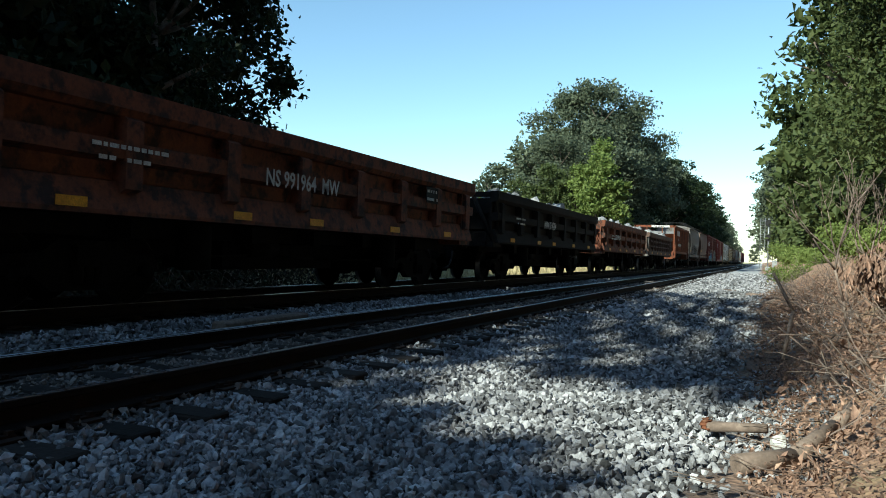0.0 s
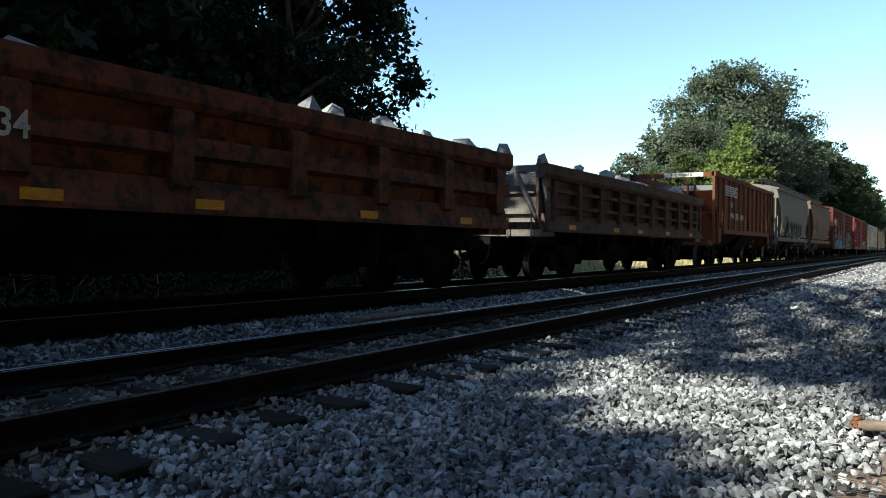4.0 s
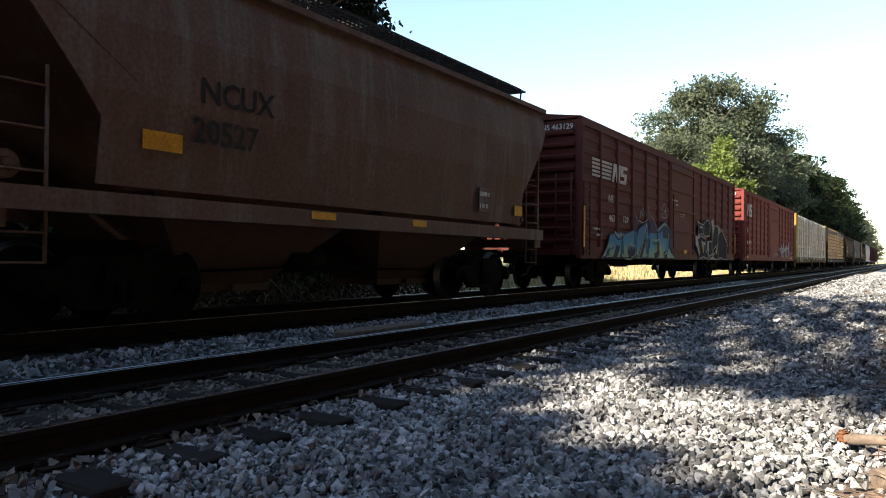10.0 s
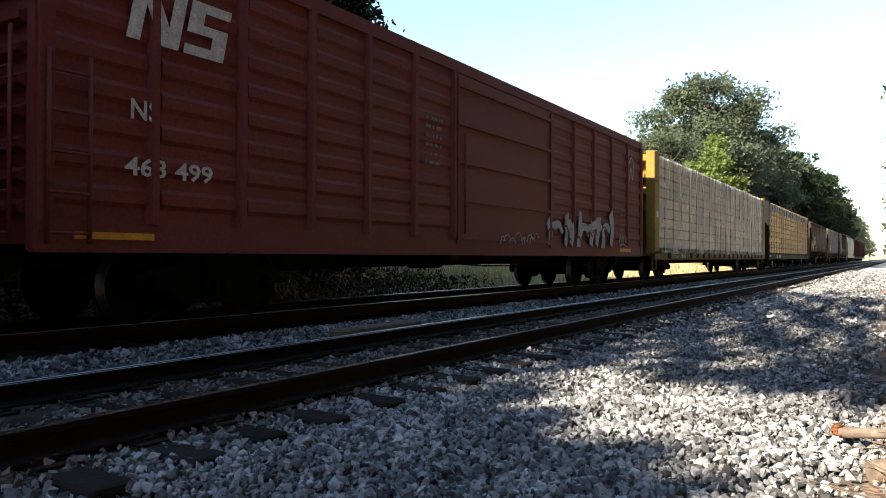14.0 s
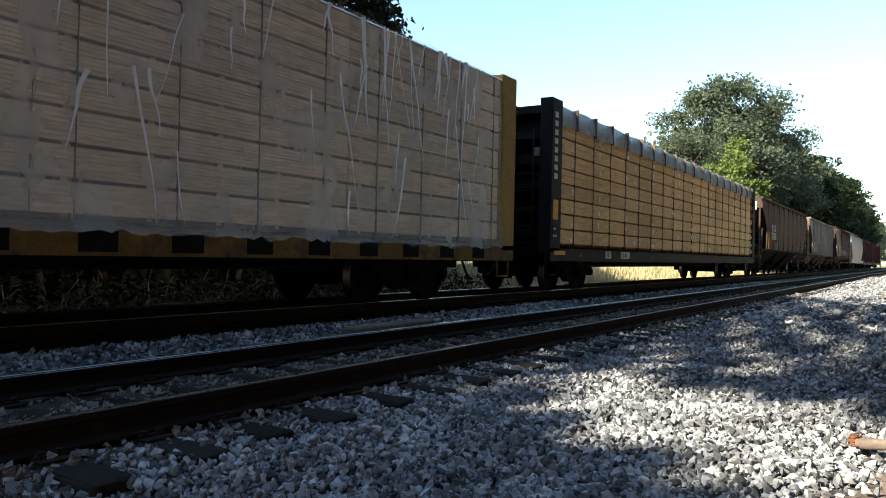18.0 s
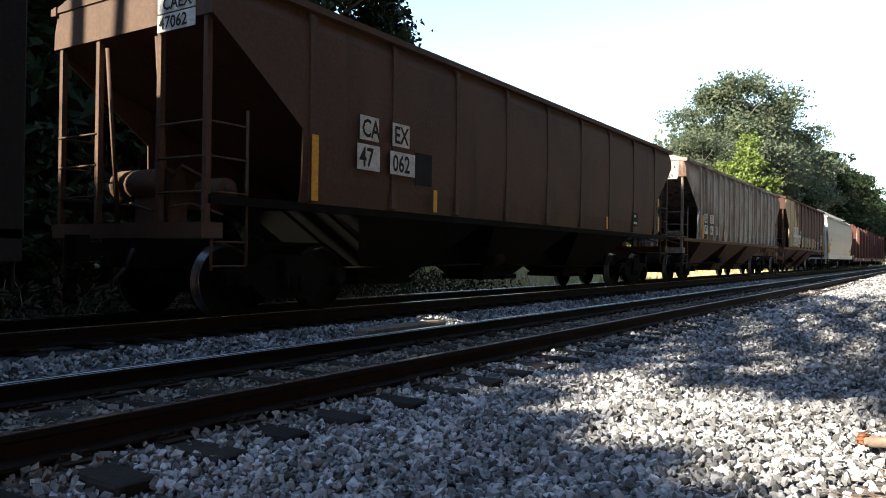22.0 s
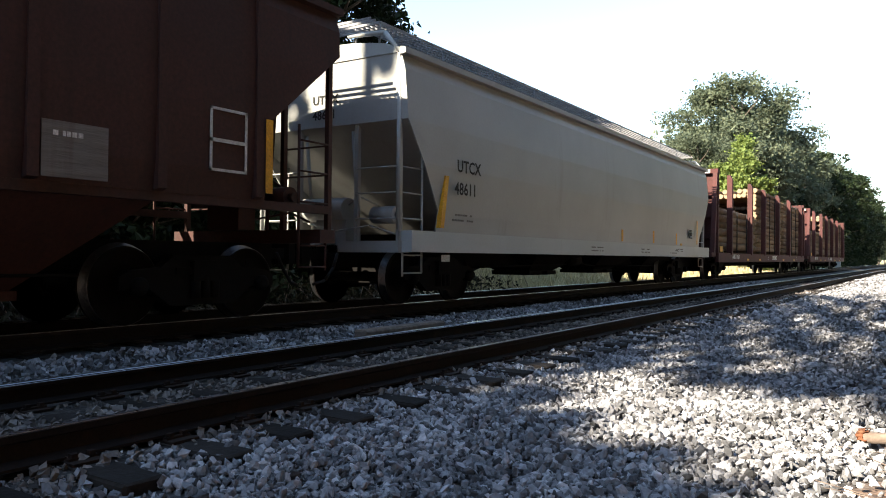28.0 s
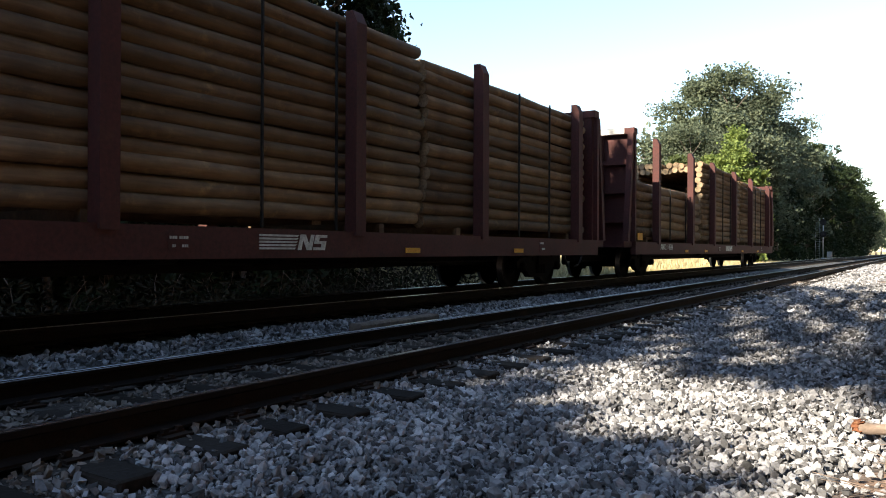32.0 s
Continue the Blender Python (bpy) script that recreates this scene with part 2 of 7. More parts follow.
@functools.lru_cache(None)
def letters(text, high, wide=1.0):
    """A mesh of built-in letters, flat in xy, lower left at the origin."""
    cu = bpy.data.curves.new("lettering", "FONT")
    cu.body, cu.size = text, high / 0.69
    cu.resolution_u = 2
    cu.offset = 0.03 * high
    ob = bpy.data.objects.new("lettering", cu)
    scene.collection.objects.link(ob)
    bpy.context.view_layer.update()
    me = bpy.data.meshes.new_from_object(ob.evaluated_get(bpy.context.evaluated_depsgraph_get()))
    bpy.data.objects.remove(ob)
    me.name = "lettering"
    me.transform(Matrix.Diagonal((wide, 1, 1, 1)))
    return me


SIDE = Matrix(((0, 0, 1, 0), (1, 0, 0, 0), (0, 1, 0, 0), (0, 0, 0, 1)))      # text on the side that faces +x
END = Matrix(((1, 0, 0, 0), (0, 0, -1, 0), (0, 1, 0, 0), (0, 0, 0, 1)))      # text on the end that faces -y


def write(text, parent, x, y, z, high, material, end=False, wide=1.0):
    me = letters(text, high, wide)
    me = me.copy()
    me.materials.append(material)
    ob = put("lettering", me, None, parent)
    ob.matrix_basis = Matrix.Translation((x, y, z)) @ (END if end else SIDE)
    return ob


def quad_marks(name, rects, x, material, parent, label="", axis="x", t=0.004):
    """Flat painted marks, one part each, or all bars of a worn stencil in one: (y0, y1, z0, z1) on the +x side."""
    groups = [rects] if name in ("stencil", "bundle_tag") else [[r] for r in rects]
    for group in groups:
        bm = bmesh.new()
        for r in group:
            if axis == "x":
                box(bm, x - 0.003, x + t, r[0], r[1], r[2], r[3])
            else:
                box(bm, r[0], r[1], x - t, x + 0.003, r[2], r[3])
        ob = part(name, bm, material, parent, label)
        if len(group) > 1:
            ob["kind"] = "stuff"
    return ob

# ---- ground ----
NEAR_C, FAR_C = -4.575, -8.30        # centre lines of the empty track and of the train's track
FAR_Z = 0.10                          # rail top of the train's track; the empty track's is 0
PROFILE_X = [-400, -60, -22, -15, -12.6, -11.4, -10.2, -9.9, -6.75, -6.45, -6.1, -5.85, -5.55, -5.3, -5.1, -4.6, -4.1, -3.85, -3.62, -3.42, -3.2, -2.9, -2.2, -1.2, -0.5, 0.3, 1.1, 2.0, 3.4, 8.0, 60, 400]
PROFILE_Z = [2.0, 0.7, 0.25, 0.0, -0.35, -0.42, -0.16, -0.12, -0.12, -0.20, -0.23, -0.24, -0.225, -0.2, -0.205, -0.212, -0.205, -0.198, -0.208, -0.245, -0.262, -0.268, -0.30, -0.29, -0.27, -0.18, 0.2, 0.8, 1.3, 1.9, 3.0, 5.0]


def ground_z(x, y):
    z = np.interp(x, PROFILE_X, PROFILE_Z)
    roll = 0.05 * np.sin(y * 0.9 + 1.3 * x) * np.sin(y * 0.37 + 0.5) + 0.03 * np.sin(2.1 * y - 1.7 * x)
    amp = np.interp(x, [-12, -10.5, -3.0, -2.0, 0.5, 6, 30], [1, 0.0, 0.0, 0.8, 1.2, 3, 8])
    # ballast dumped in low heaps along the shoulder, and dirt lying unevenly in the track
    heap = 0.075 * np.sin(2.9 * y + 1.6 * np.sin(0.8 * x + 0.45 * y) + 1.1 * x) + 0.05 * np.sin(1.35 * y - 0.9 * x + 0.7)
    heap = heap * np.interp(x, [-2.9, -1.9, 0.2, 1.0], [0, 1, 1, 0]) * np.interp(y, [6, 10, 26, 40], [0.15, 1, 1, 0.5])
    dirt = 0.016 * np.sin(7.3 * x + 3 * np.sin(2.1 * y)) * np.sin(5.9 * y + 2 * np.sin(3.3 * x)) * np.interp(x, [-5.8, -5.5, -3.6, -3.3], [0, 1, 1, 0])
    return z + roll * amp + heap + dirt


def spaced(*spans):
    out = []
    for a, b, step in spans:
        out += list(np.arange(a, b, step))
    return np.array(out + [spans[-1][1]])


def build_ground():
    xs = spaced((-1500, -400, 300), (-400, -60, 60), (-60, -20, 4), (-20, -12, 0.8), (-12, -6, 0.3), (-6, 3.4, 0.12), (3.4, 12, 0.8), (12, 60, 8), (60, 400, 60), (400, 1500, 300))
    ys = spaced((-1500, -200, 260), (-200, -20, 15), (-20, 0, 1.5), (0, 12, 0.14), (12, 40, 0.25), (40, 120, 4), (120, 500, 30), (500, 3000, 300))
    X, Y = np.meshgrid(xs, ys)
    Z = ground_z(X, Y)
    near = (X > -2.9) & (X < 4) & (Y > 0) & (Y < 40)
    Z = Z + near * 0.012 * np.sin(37 * X + 11 * np.sin(9 * Y)) * np.sin(31 * Y + 7 * np.sin(8 * X))
    n, k = len(xs), len(ys)
    verts = np.stack([X, Y, Z], -1).reshape(-1, 3).tolist()
    faces = [(j * n + i, j * n + i + 1, (j + 1) * n + i + 1, (j + 1) * n + i) for j in range(k - 1) for i in range(n - 1)]
    m, b = blank("ballast, soil and dry grass", 0.9)
    v = coords(m)
    vor = node(m, "ShaderNodeTexVoronoi", Scale=17.0)
    link(m, v, vor.inputs["Vector"])
    # Near-black between the stones: the shade in the gaps is painted in.
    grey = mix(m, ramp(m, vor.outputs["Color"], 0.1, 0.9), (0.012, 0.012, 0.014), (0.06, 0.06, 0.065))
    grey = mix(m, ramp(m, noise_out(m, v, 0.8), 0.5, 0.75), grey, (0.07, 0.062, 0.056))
    soil = mix(m, noise_out(m, v, 9.0), (0.2, 0.115, 0.075), (0.34, 0.21, 0.14))
    soil = mix(m, ramp(m, noise_out(m, v, 1.4), 0.5, 0.7), soil, (0.2, 0.15, 0.09))
    grass = mix(m, noise_out(m, v, 6.0), (0.5, 0.41, 0.21), (0.3, 0.26, 0.12))
    grass = mix(m, ramp(m, noise_out(m, v, 0.12, 3), 0.5, 0.62), grass, (0.1, 0.13, 0.04))
    sx = node(m, "ShaderNodeSeparateXYZ")
    link(m, v, sx.inputs[0])
    # From 24 to 36 m it fades to pale stone without that gap shade.
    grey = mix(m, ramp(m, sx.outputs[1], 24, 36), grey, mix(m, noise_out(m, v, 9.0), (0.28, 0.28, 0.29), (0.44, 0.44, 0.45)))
    wob = node(m, "ShaderNodeMath")
    wob.operation = "MULTIPLY_ADD"
    wob.inputs[1].default_value = 1.3
    link(m, noise_out(m, v, 1.1, 4), wob.inputs[0]), link(m, sx.outputs[0], wob.inputs[2])
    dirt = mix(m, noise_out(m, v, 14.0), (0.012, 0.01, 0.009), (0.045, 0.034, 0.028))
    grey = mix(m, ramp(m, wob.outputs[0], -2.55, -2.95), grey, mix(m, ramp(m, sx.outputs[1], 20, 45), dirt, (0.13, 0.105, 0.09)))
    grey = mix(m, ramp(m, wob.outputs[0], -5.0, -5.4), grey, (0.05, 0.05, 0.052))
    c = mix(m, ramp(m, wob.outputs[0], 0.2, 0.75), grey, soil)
    # Nearer than about 20 m the tree shade is painted over the grass.
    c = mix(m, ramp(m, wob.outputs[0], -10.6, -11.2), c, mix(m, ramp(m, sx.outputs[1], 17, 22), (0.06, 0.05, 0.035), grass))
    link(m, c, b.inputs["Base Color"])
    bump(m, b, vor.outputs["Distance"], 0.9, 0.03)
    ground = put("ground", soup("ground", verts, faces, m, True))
    tagged(ground, "grey railway ballast with a leaf-littered soil bank and dry grass", "ground", kind="structure")


@functools.lru_cache(None)
def stone_shapes(count, fine):
    """Broken-stone shapes: lumps of twenty or twelve sides split flat along random planes."""
    rng = np.random.default_rng(7)
    bm = bmesh.new()
    if fine:
        bmesh.ops.create_icosphere(bm, subdivisions=1, radius=1.0)
    else:
        bmesh.ops.create_cube(bm, size=1.2)
        bmesh.ops.triangulate(bm, faces=bm.faces)
    base = np.array([v.co[:] for v in bm.verts])
    tri = np.array([[v.index for v in f.verts] for f in bm.faces])
    bm.free()
    shapes = []
    for _ in range(count):
        v = base * rng.uniform(0.8, 1.2, (len(base), 1)) + rng.uniform(-0.1, 0.1, (len(base), 3))
        for _ in range(5):
            n = rng.normal(size=3)
            n /= np.linalg.norm(n)
            over = np.maximum(v @ n - rng.uniform(0.3, 0.62), 0)
            v = v - over[:, None] * n
        shapes.append(v * 1.3 * np.array([1.15, rng.uniform(0.7, 0.95), rng.uniform(0.5, 0.8)]))
    return np.array(shapes), tri


def rotations(rng, n):
    q = rng.normal(size=(n, 4))
    q /= np.linalg.norm(q, axis=1, keepdims=True)
    w, x, y, z = q.T
    return np.stack([1 - 2 * (y * y + z * z), 2 * (x * y - z * w), 2 * (x * z + y * w), 2 * (x * y + z * w), 1 - 2 * (x * x + z * z), 2 * (y * z - x * w), 2 * (x * z - y * w), 2 * (y * z + x * w), 1 - 2 * (x * x + y * y)], -1).reshape(n, 3, 3)


def big_mesh(name, V, F, material):
    """Vertices and equal-sided faces as arrays, quickly into a mesh."""
    me = bpy.data.meshes.new(name)
    k = F.shape[1]
    me.vertices.add(len(V)), me.loops.add(F.size), me.polygons.add(len(F))
    me.vertices.foreach_set("co", V.astype(np.float32).ravel())
    me.loops.foreach_set("vertex_index", F.astype(np.int32).ravel())
    me.polygons.foreach_set("loop_start", np.arange(0, F.size, k, dtype=np.int32))
    me.update(calc_edges=True)
    me.validate()
    me.shade_flat()
    me.materials.append(material)
    return me


def scatter_stones(name, spots, size, rng, lift=0.25, material=None, jitter=0.022, fine=False):
    shapes, tri = stone_shapes(40, fine)
    n = len(spots)
    R = rotations(rng, n)
    s = size * np.clip(rng.lognormal(0, 0.38, n), 0.45, 1.9)
    V = np.einsum("nij,nkj->nki", R, shapes[rng.integers(0, 40, n)]) * s[:, None, None]
    z = ground_z(spots[:, 0], spots[:, 1]) + s * lift + rng.uniform(-jitter, jitter, n)
    V += np.concatenate([spots, z[:, None]], 1)[:, None, :]
    F = (np.arange(n)[:, None, None] * shapes.shape[1] + tri).reshape(-1, 3)
    return big_mesh(name, V.reshape(-1, 3), F, material or GRAVEL)


def build_ballast():
    rng = np.random.default_rng(3)
    def patch(x0, x1, y0, y1, per):
        n = int((x1 - x0) * (y1 - y0) * per)
        return np.stack([rng.uniform(x0, x1, n), rng.uniform(y0, y1, n)], 1)
    def off_soil(p):
        return p[p[:, 0] < -0.3 + 0.3 * np.sin(p[:, 1] * 1.3) + np.interp(p[:, 1], [4, 9, 20], [-0.15, 0.25, 0.5]) + rng.normal(0, 0.4, len(p))]
    def off_track(p):
        p = p[p[:, 0] > -3.56 + rng.normal(0, 0.07, len(p))]
        return np.concatenate([p[p[:, 0] > -3.2], clear_of_sleepers(p[p[:, 0] <= -3.2])])
    near = off_track(off_soil(patch(-3.7, 0.9, 2.3, 5.2, 2500)))
    further = off_track(off_soil(np.concatenate([patch(-3.7, 0.9, 5.2, 8.5, 2300), patch(-3.7, 1.0, 8.5, 15, 950)])))
    tagged(put("ballast_stones", scatter_stones("ballast_stones", near, 0.0185, rng, 0.42, jitter=0.034, fine=True)), "loose grey crushed stone beside the empty track", "ballast", kind="stuff")
    tagged(put("ballast_stones", scatter_stones("ballast_stones", further, 0.0205, rng, 0.42, jitter=0.036)), "loose grey crushed stone in low heaps beside the track", "ballast", kind="stuff")
    far = off_track(off_soil(patch(-3.5, 1.2, 15, 40, 230)))
    tagged(put("ballast_stones", scatter_stones("ballast_stones", far, 0.035, rng)), "loose pale crushed stone along the track shoulder", "ballast", kind="stuff")
    behind = off_track(off_soil(patch(-3.7, 0.9, -3, 2.3, 420)))
    tagged(put("ballast_stones", scatter_stones("ballast_stones", behind, 0.024, rng, 0.3)), "loose grey crushed stone on the shoulder of the empty track", "ballast", kind="stuff")
    last = off_track(off_soil(patch(-3.5, 1.2, 40, 75, 55)))
    tagged(put("ballast_stones", scatter_stones("ballast_stones", last, 0.06, rng)), "pale sunlit crushed stone further up the line", "ballast", kind="stuff")
    mid = np.concatenate([patch(-7.0, -5.75, 2, 16, 700), patch(-7.0, -5.75, 16, 40, 110)])
    tagged(put("ballast_stones", scatter_stones("ballast_stones", mid, 0.026, rng)), "grey crushed stone heaped between the two tracks", "ballast", kind="stuff")
    crib = clear_of_sleepers(np.concatenate([patch(-5.2, -3.95, 1.5, 18, 620), patch(-5.2, -3.95, 18, 40, 160), patch(-5.95, -5.5, 1.5, 26, 160)]))
    tagged(put("ballast_stones", scatter_stones("ballast_stones", crib, 0.021, rng, -0.05, DIRTSTONE)), "dirty brown crushed stone in the cribs between the sleepers", "ballast", kind="stuff")
    edge = np.concatenate([clear_of_sleepers(patch(-3.76, -3.3, 1.5, 30, 480)), patch(-3.78, -3.5, 1.5, 20, 120)])
    tagged(put("ballast_stones", scatter_stones("ballast_stones", edge, 0.02, rng, 0.2, DIRTSTONE)), "dirt-stained small stone packed against the sleeper ends", "ballast", kind="stuff")


def clear_of_sleepers(p):
    return p[np.abs(p[:, 1][:, None] - np.array(NEAR_TIES)[None, :]).min(1) > np.where(np.sin(p[:, 0] * 9 + p[:, 1] * 2.3) > 0.5, 0.05, 0.13)]


# ---- tracks ----
def rail_profile(xc, top):
    h = [(-0.036, 0), (-0.036, -0.035), (-0.01, -0.05), (-0.009, -0.13), (-0.07, -0.155), (-0.07, -0.17), (0.07, -0.17), (0.07, -0.155), (0.009, -0.13), (0.01, -0.05), (0.036, -0.035), (0.036, 0)]
    return [(xc + a, top + b) for a, b in h]


def tie_places(to, seed):
    r = random.Random(seed)
    ys = [0.55, 1.1, 1.67, 2.24, 2.81, 3.36, 3.94, 4.66, 5.23]
    while ys[-1] < to:
        ys.append(ys[-1] + 0.565 + r.uniform(-0.04, 0.04))
    return ys


NEAR_TIES = tie_places(260, 457)


def build_track(label, xc, top, last, joined_to, spikes):
    track = tagged(new("railway_track"), label, "railway track", kind="structure")
    for side in (-0.7525, 0.7525):
        bm = bmesh.new()
        prism(bm, rail_profile(xc + side, top), "y", -120, 900)
        rail = part("rail", bm, RAIL, track)
        bm = bmesh.new()
        g = 1 if side < 0 else -1
        prism(bm, [(xc + side + g * a, top + b) for a, b in ((-0.02, 0.001), (-0.02, 0.005), (0.026, 0.005), (0.038, -0.009), (0.037, -0.014), (0.02, 0.001))], "y", -120, 900)
        part("rail_head", bm, RAILTOP, rail, "polished running surface of the rail")
    rng = random.Random(int(-xc * 100))
    bm = bmesh.new()
    box(bm, -1.375, 1.375, -0.115, 0.115, -0.15, 0.0)
    bevelled(bm, 0.014)
    bmesh.ops.subdivide_edges(bm, edges=[e for e in bm.edges if abs(e.verts[0].co.x - e.verts[1].co.x) > 1], cuts=5)
    for v in bm.verts:
        v.co += Vector((0, rng.uniform(-0.006, 0.006), rng.uniform(-0.008, 0.004)))
    tie_me = bpy.data.meshes.new("sleeper")
    bm.to_mesh(tie_me), bm.free()
    bm = bmesh.new()
    box(bm, -0.18, 0.18, -0.095, 0.095, 0.0, 0.016)
    box(bm, -0.115, -0.078, -0.085, 0.085, 0.016, 0.03)
    box(bm, 0.078, 0.115, -0.085, 0.085, 0.016, 0.03)
    if spikes:
        for sx in (-0.095, 0.095):
            for sy in (-0.05, 0.05):
                box(bm, sx - 0.018, sx + 0.018, sy - 0.018, sy + 0.018, 0.016, 0.052)
    plate_me = bpy.data.meshes.new("tie_plate")
    bm.to_mesh(plate_me), bm.free()
    ys = NEAR_TIES if spikes else tie_places(joined_to, 830)
    rest = []
    for y in ys:
        dx, a, dz = rng.uniform(-0.035, 0.035), rng.uniform(-1.2, 1.2), rng.uniform(-0.012, 0.006)
        if y < last:
            tie = put("sleeper", tie_me, TIE, track)
            tie.matrix_basis = pose(xc + dx, y, top - 0.186 + dz, 0, 0, a)
            for side in (-0.7525, 0.7525):
                p = put("tie_plate", plate_me, PLATE, tie)
                p.matrix_basis = pose(side - dx, 0, 0.001)
        else:
            rest.append((xc + dx, y, top - 0.186 + dz))
    bm = bmesh.new()
    for x, y, z in rest:
        box(bm, x - 1.3, x + 1.3, y - 0.115, y + 0.115, z - 0.15, z)
    tagged(part("sleepers", bm, TIE, track, "far sleepers of dark creosoted timber"), kind="stuff")


# ---- trees ----
# unseen tall high-crowned trees added for shade across the tracks, behind the walk: foot x y, and heights of the
# crown's underside and top
SHADE_TREES = [(-14.6, -27.5, 9, 20.2), (-15.4, -23.0, 9, 20.4), (-14.2, -19.0, 8.5, 20.2), (-15.2, -15.0, 8.5, 20), (-14.4, -11.0, 9.5, 19.6), (-15.0, -7.2, 13.6, 19), (-14.2, -3.4, 14.2, 18.6), (-15.2, 0.6, 14, 18), (-15.0, -32.5, 8, 20.5), (-15.5, -38.0, 6, 20.5)]
# openings cut in that canopy to place the sun patches: y, z, half length, half width, slope
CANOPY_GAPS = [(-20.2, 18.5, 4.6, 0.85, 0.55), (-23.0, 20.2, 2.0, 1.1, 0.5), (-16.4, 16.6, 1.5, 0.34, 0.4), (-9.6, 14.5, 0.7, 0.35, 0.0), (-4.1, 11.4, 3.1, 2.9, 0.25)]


def branch(bm, p, d, length, r, depth, rng, tips, spread=0.75):
    """A tapering limb that forks; its ends are kept for the leaf clumps."""
    steps = 3
    q = p.copy()
    for i in range(steps):
        d2 = (d + Vector((rng.uniform(-1, 1), rng.uniform(-1, 1), rng.uniform(-0.3, 0.7))) * 0.22).normalized()
        e = q + d2 * (length / steps)
        ra, rb = r * (1 - 0.45 * i / steps), r * (1 - 0.45 * (i + 1) / steps)
        tube(bm, q, e, ra, rb, 7 if depth > 1 else 5)
        q, d = e, d2
    if depth == 0:
        tips.append(q)
        return
    for _ in range(3 if depth > 1 else 3):
        nd = (d + Vector((rng.uniform(-1, 1), rng.uniform(-1, 1), rng.uniform(-0.5, 0.8))) * spread).normalized()
        branch(bm, q, nd, length * rng.uniform(0.6, 0.8), r * 0.5, depth - 1, rng, tips, spread)


def leaf_crown(name, blobs, count, leaf, material, rng, high=None, wide=None):
    """Leaves on uneven, ragged clumps: blobs are (x, y, z, radius, flat). Fitted to a height and a width where these are given."""
    cs = np.array([b[:3] for b in blobs])
    rs = np.array([b[3] for b in blobs])
    fl = np.array([b[4] for b in blobs])
    idx = rng.choice(len(blobs), size=count, p=rs ** 2 / (rs ** 2).sum())
    d = rng.normal(size=(count, 3))
    d /= np.linalg.norm(d, axis=1, keepdims=True)
    wave = 1 + 0.45 * np.sin(d[:, 0] * 5 + idx) * np.sin(d[:, 1] * 6 + 2 * idx) + 0.3 * np.sin(d[:, 2] * 9 + 3 * idx)
    rad = rs[idx] * (0.25 + 0.85 * rng.random(count) ** 0.55) * wave + rng.exponential(0.1, count) * rs[idx]
    P = cs[idx] + d * rad[:, None] * np.stack([np.ones(count), np.ones(count), fl[idx]], 1)
    if high:
        P[:, :2] *= wide / 2 / np.quantile(np.hypot(P[:, 0], P[:, 1]), 0.97)
        lo = P[:, 2].min()
        P[:, 2] = lo + (P[:, 2] - lo) * (high - lo) / (np.quantile(P[:, 2], 0.998) - lo)
    R = rotations(rng, count)
    s = leaf * rng.uniform(0.55, 1.4, count)
    shape = np.array([(-0.5, 0, 0), (0.0, -0.36, 0.12), (0.66, 0, -0.06), (0.05, 0.36, 0.12)])
    V = np.einsum("nij,kj->nki", R, shape) * s[:, None, None] + P[:, None, :]
    F = np.arange(count * 4).reshape(-1, 4)
    return big_mesh(name, V.reshape(-1, 3), F, material)


def make_tree(high, wide, material, seed, leaf, count, low=0.25, lean=0.0, clumps=110):
    """Trunk with limbs, and crown clumps hung about the limbs' ends. Returns the two meshes."""
    rng = random.Random(seed)
    nrng = np.random.default_rng(seed)
    bm = bmesh.new()
    tips = []
    base, top = Vector((0, 0, -0.4)), Vector((lean, 0, high * 0.6))
    tr = high * 0.013 + 0.05
    pts = [base.lerp(top, i / 5) + Vector((rng.uniform(-1, 1), rng.uniform(-1, 1), 0)) * 0.018 * high * (i > 0) for i in range(6)]
    for i in range(5):
        tube(bm, pts[i], pts[i + 1], tr * (1.25 - 0.19 * i), tr * (1.25 - 0.19 * (i + 1)), 9)
    for i in range(2, 6):
        for k in range(3):
            a = rng.uniform(0, 6.28)
            branch(bm, pts[i], Vector((math.cos(a), math.sin(a), rng.uniform(0.2, 1.1))).normalized(), wide * rng.uniform(0.2, 0.3), tr * 0.4, 1, rng, tips)
    trunk = bpy.data.meshes.new("trunk")
    bm.to_mesh(trunk), bm.free()
    trunk.materials.append(BARK)
    blobs = [(t.x, t.y, t.z, wide * rng.uniform(0.06, 0.12), rng.uniform(0.5, 0.85)) for t in tips]
    for _ in range(clumps):
        u = rng.random()
        z = high * (low + (0.95 - low) * u)
        r = wide * 0.5 * math.sin(math.pi * (0.2 + 0.72 * u)) ** 0.6 * rng.uniform(0.5, 1.0) * (1 + 0.25 * math.sin(3 * u * 6 + seed))
        a = rng.uniform(0, 6.28)
        blobs.append((r * math.cos(a) + lean * u, r * math.sin(a), z, wide * rng.uniform(0.05, 0.125) * (110 / clumps) ** 0.4, rng.uniform(0.45, 0.9)))
    crown = leaf_crown("crown", blobs, count, leaf, material, nrng, high, wide)
    return trunk, crown


def plant(meshes, x, y, scale, turn, label, z=None, name="tree", group=""):
    tree = tagged(new(name), label, "tree", group)
    tree.matrix_basis = pose(x, y, float(ground_z(x, y)) if z is None else z, 0, 0, turn) @ Matrix.Scale(scale, 4)
    put("trunk", meshes[0], None, tree)
    put("crown", meshes[1], None, tree)
    return tree


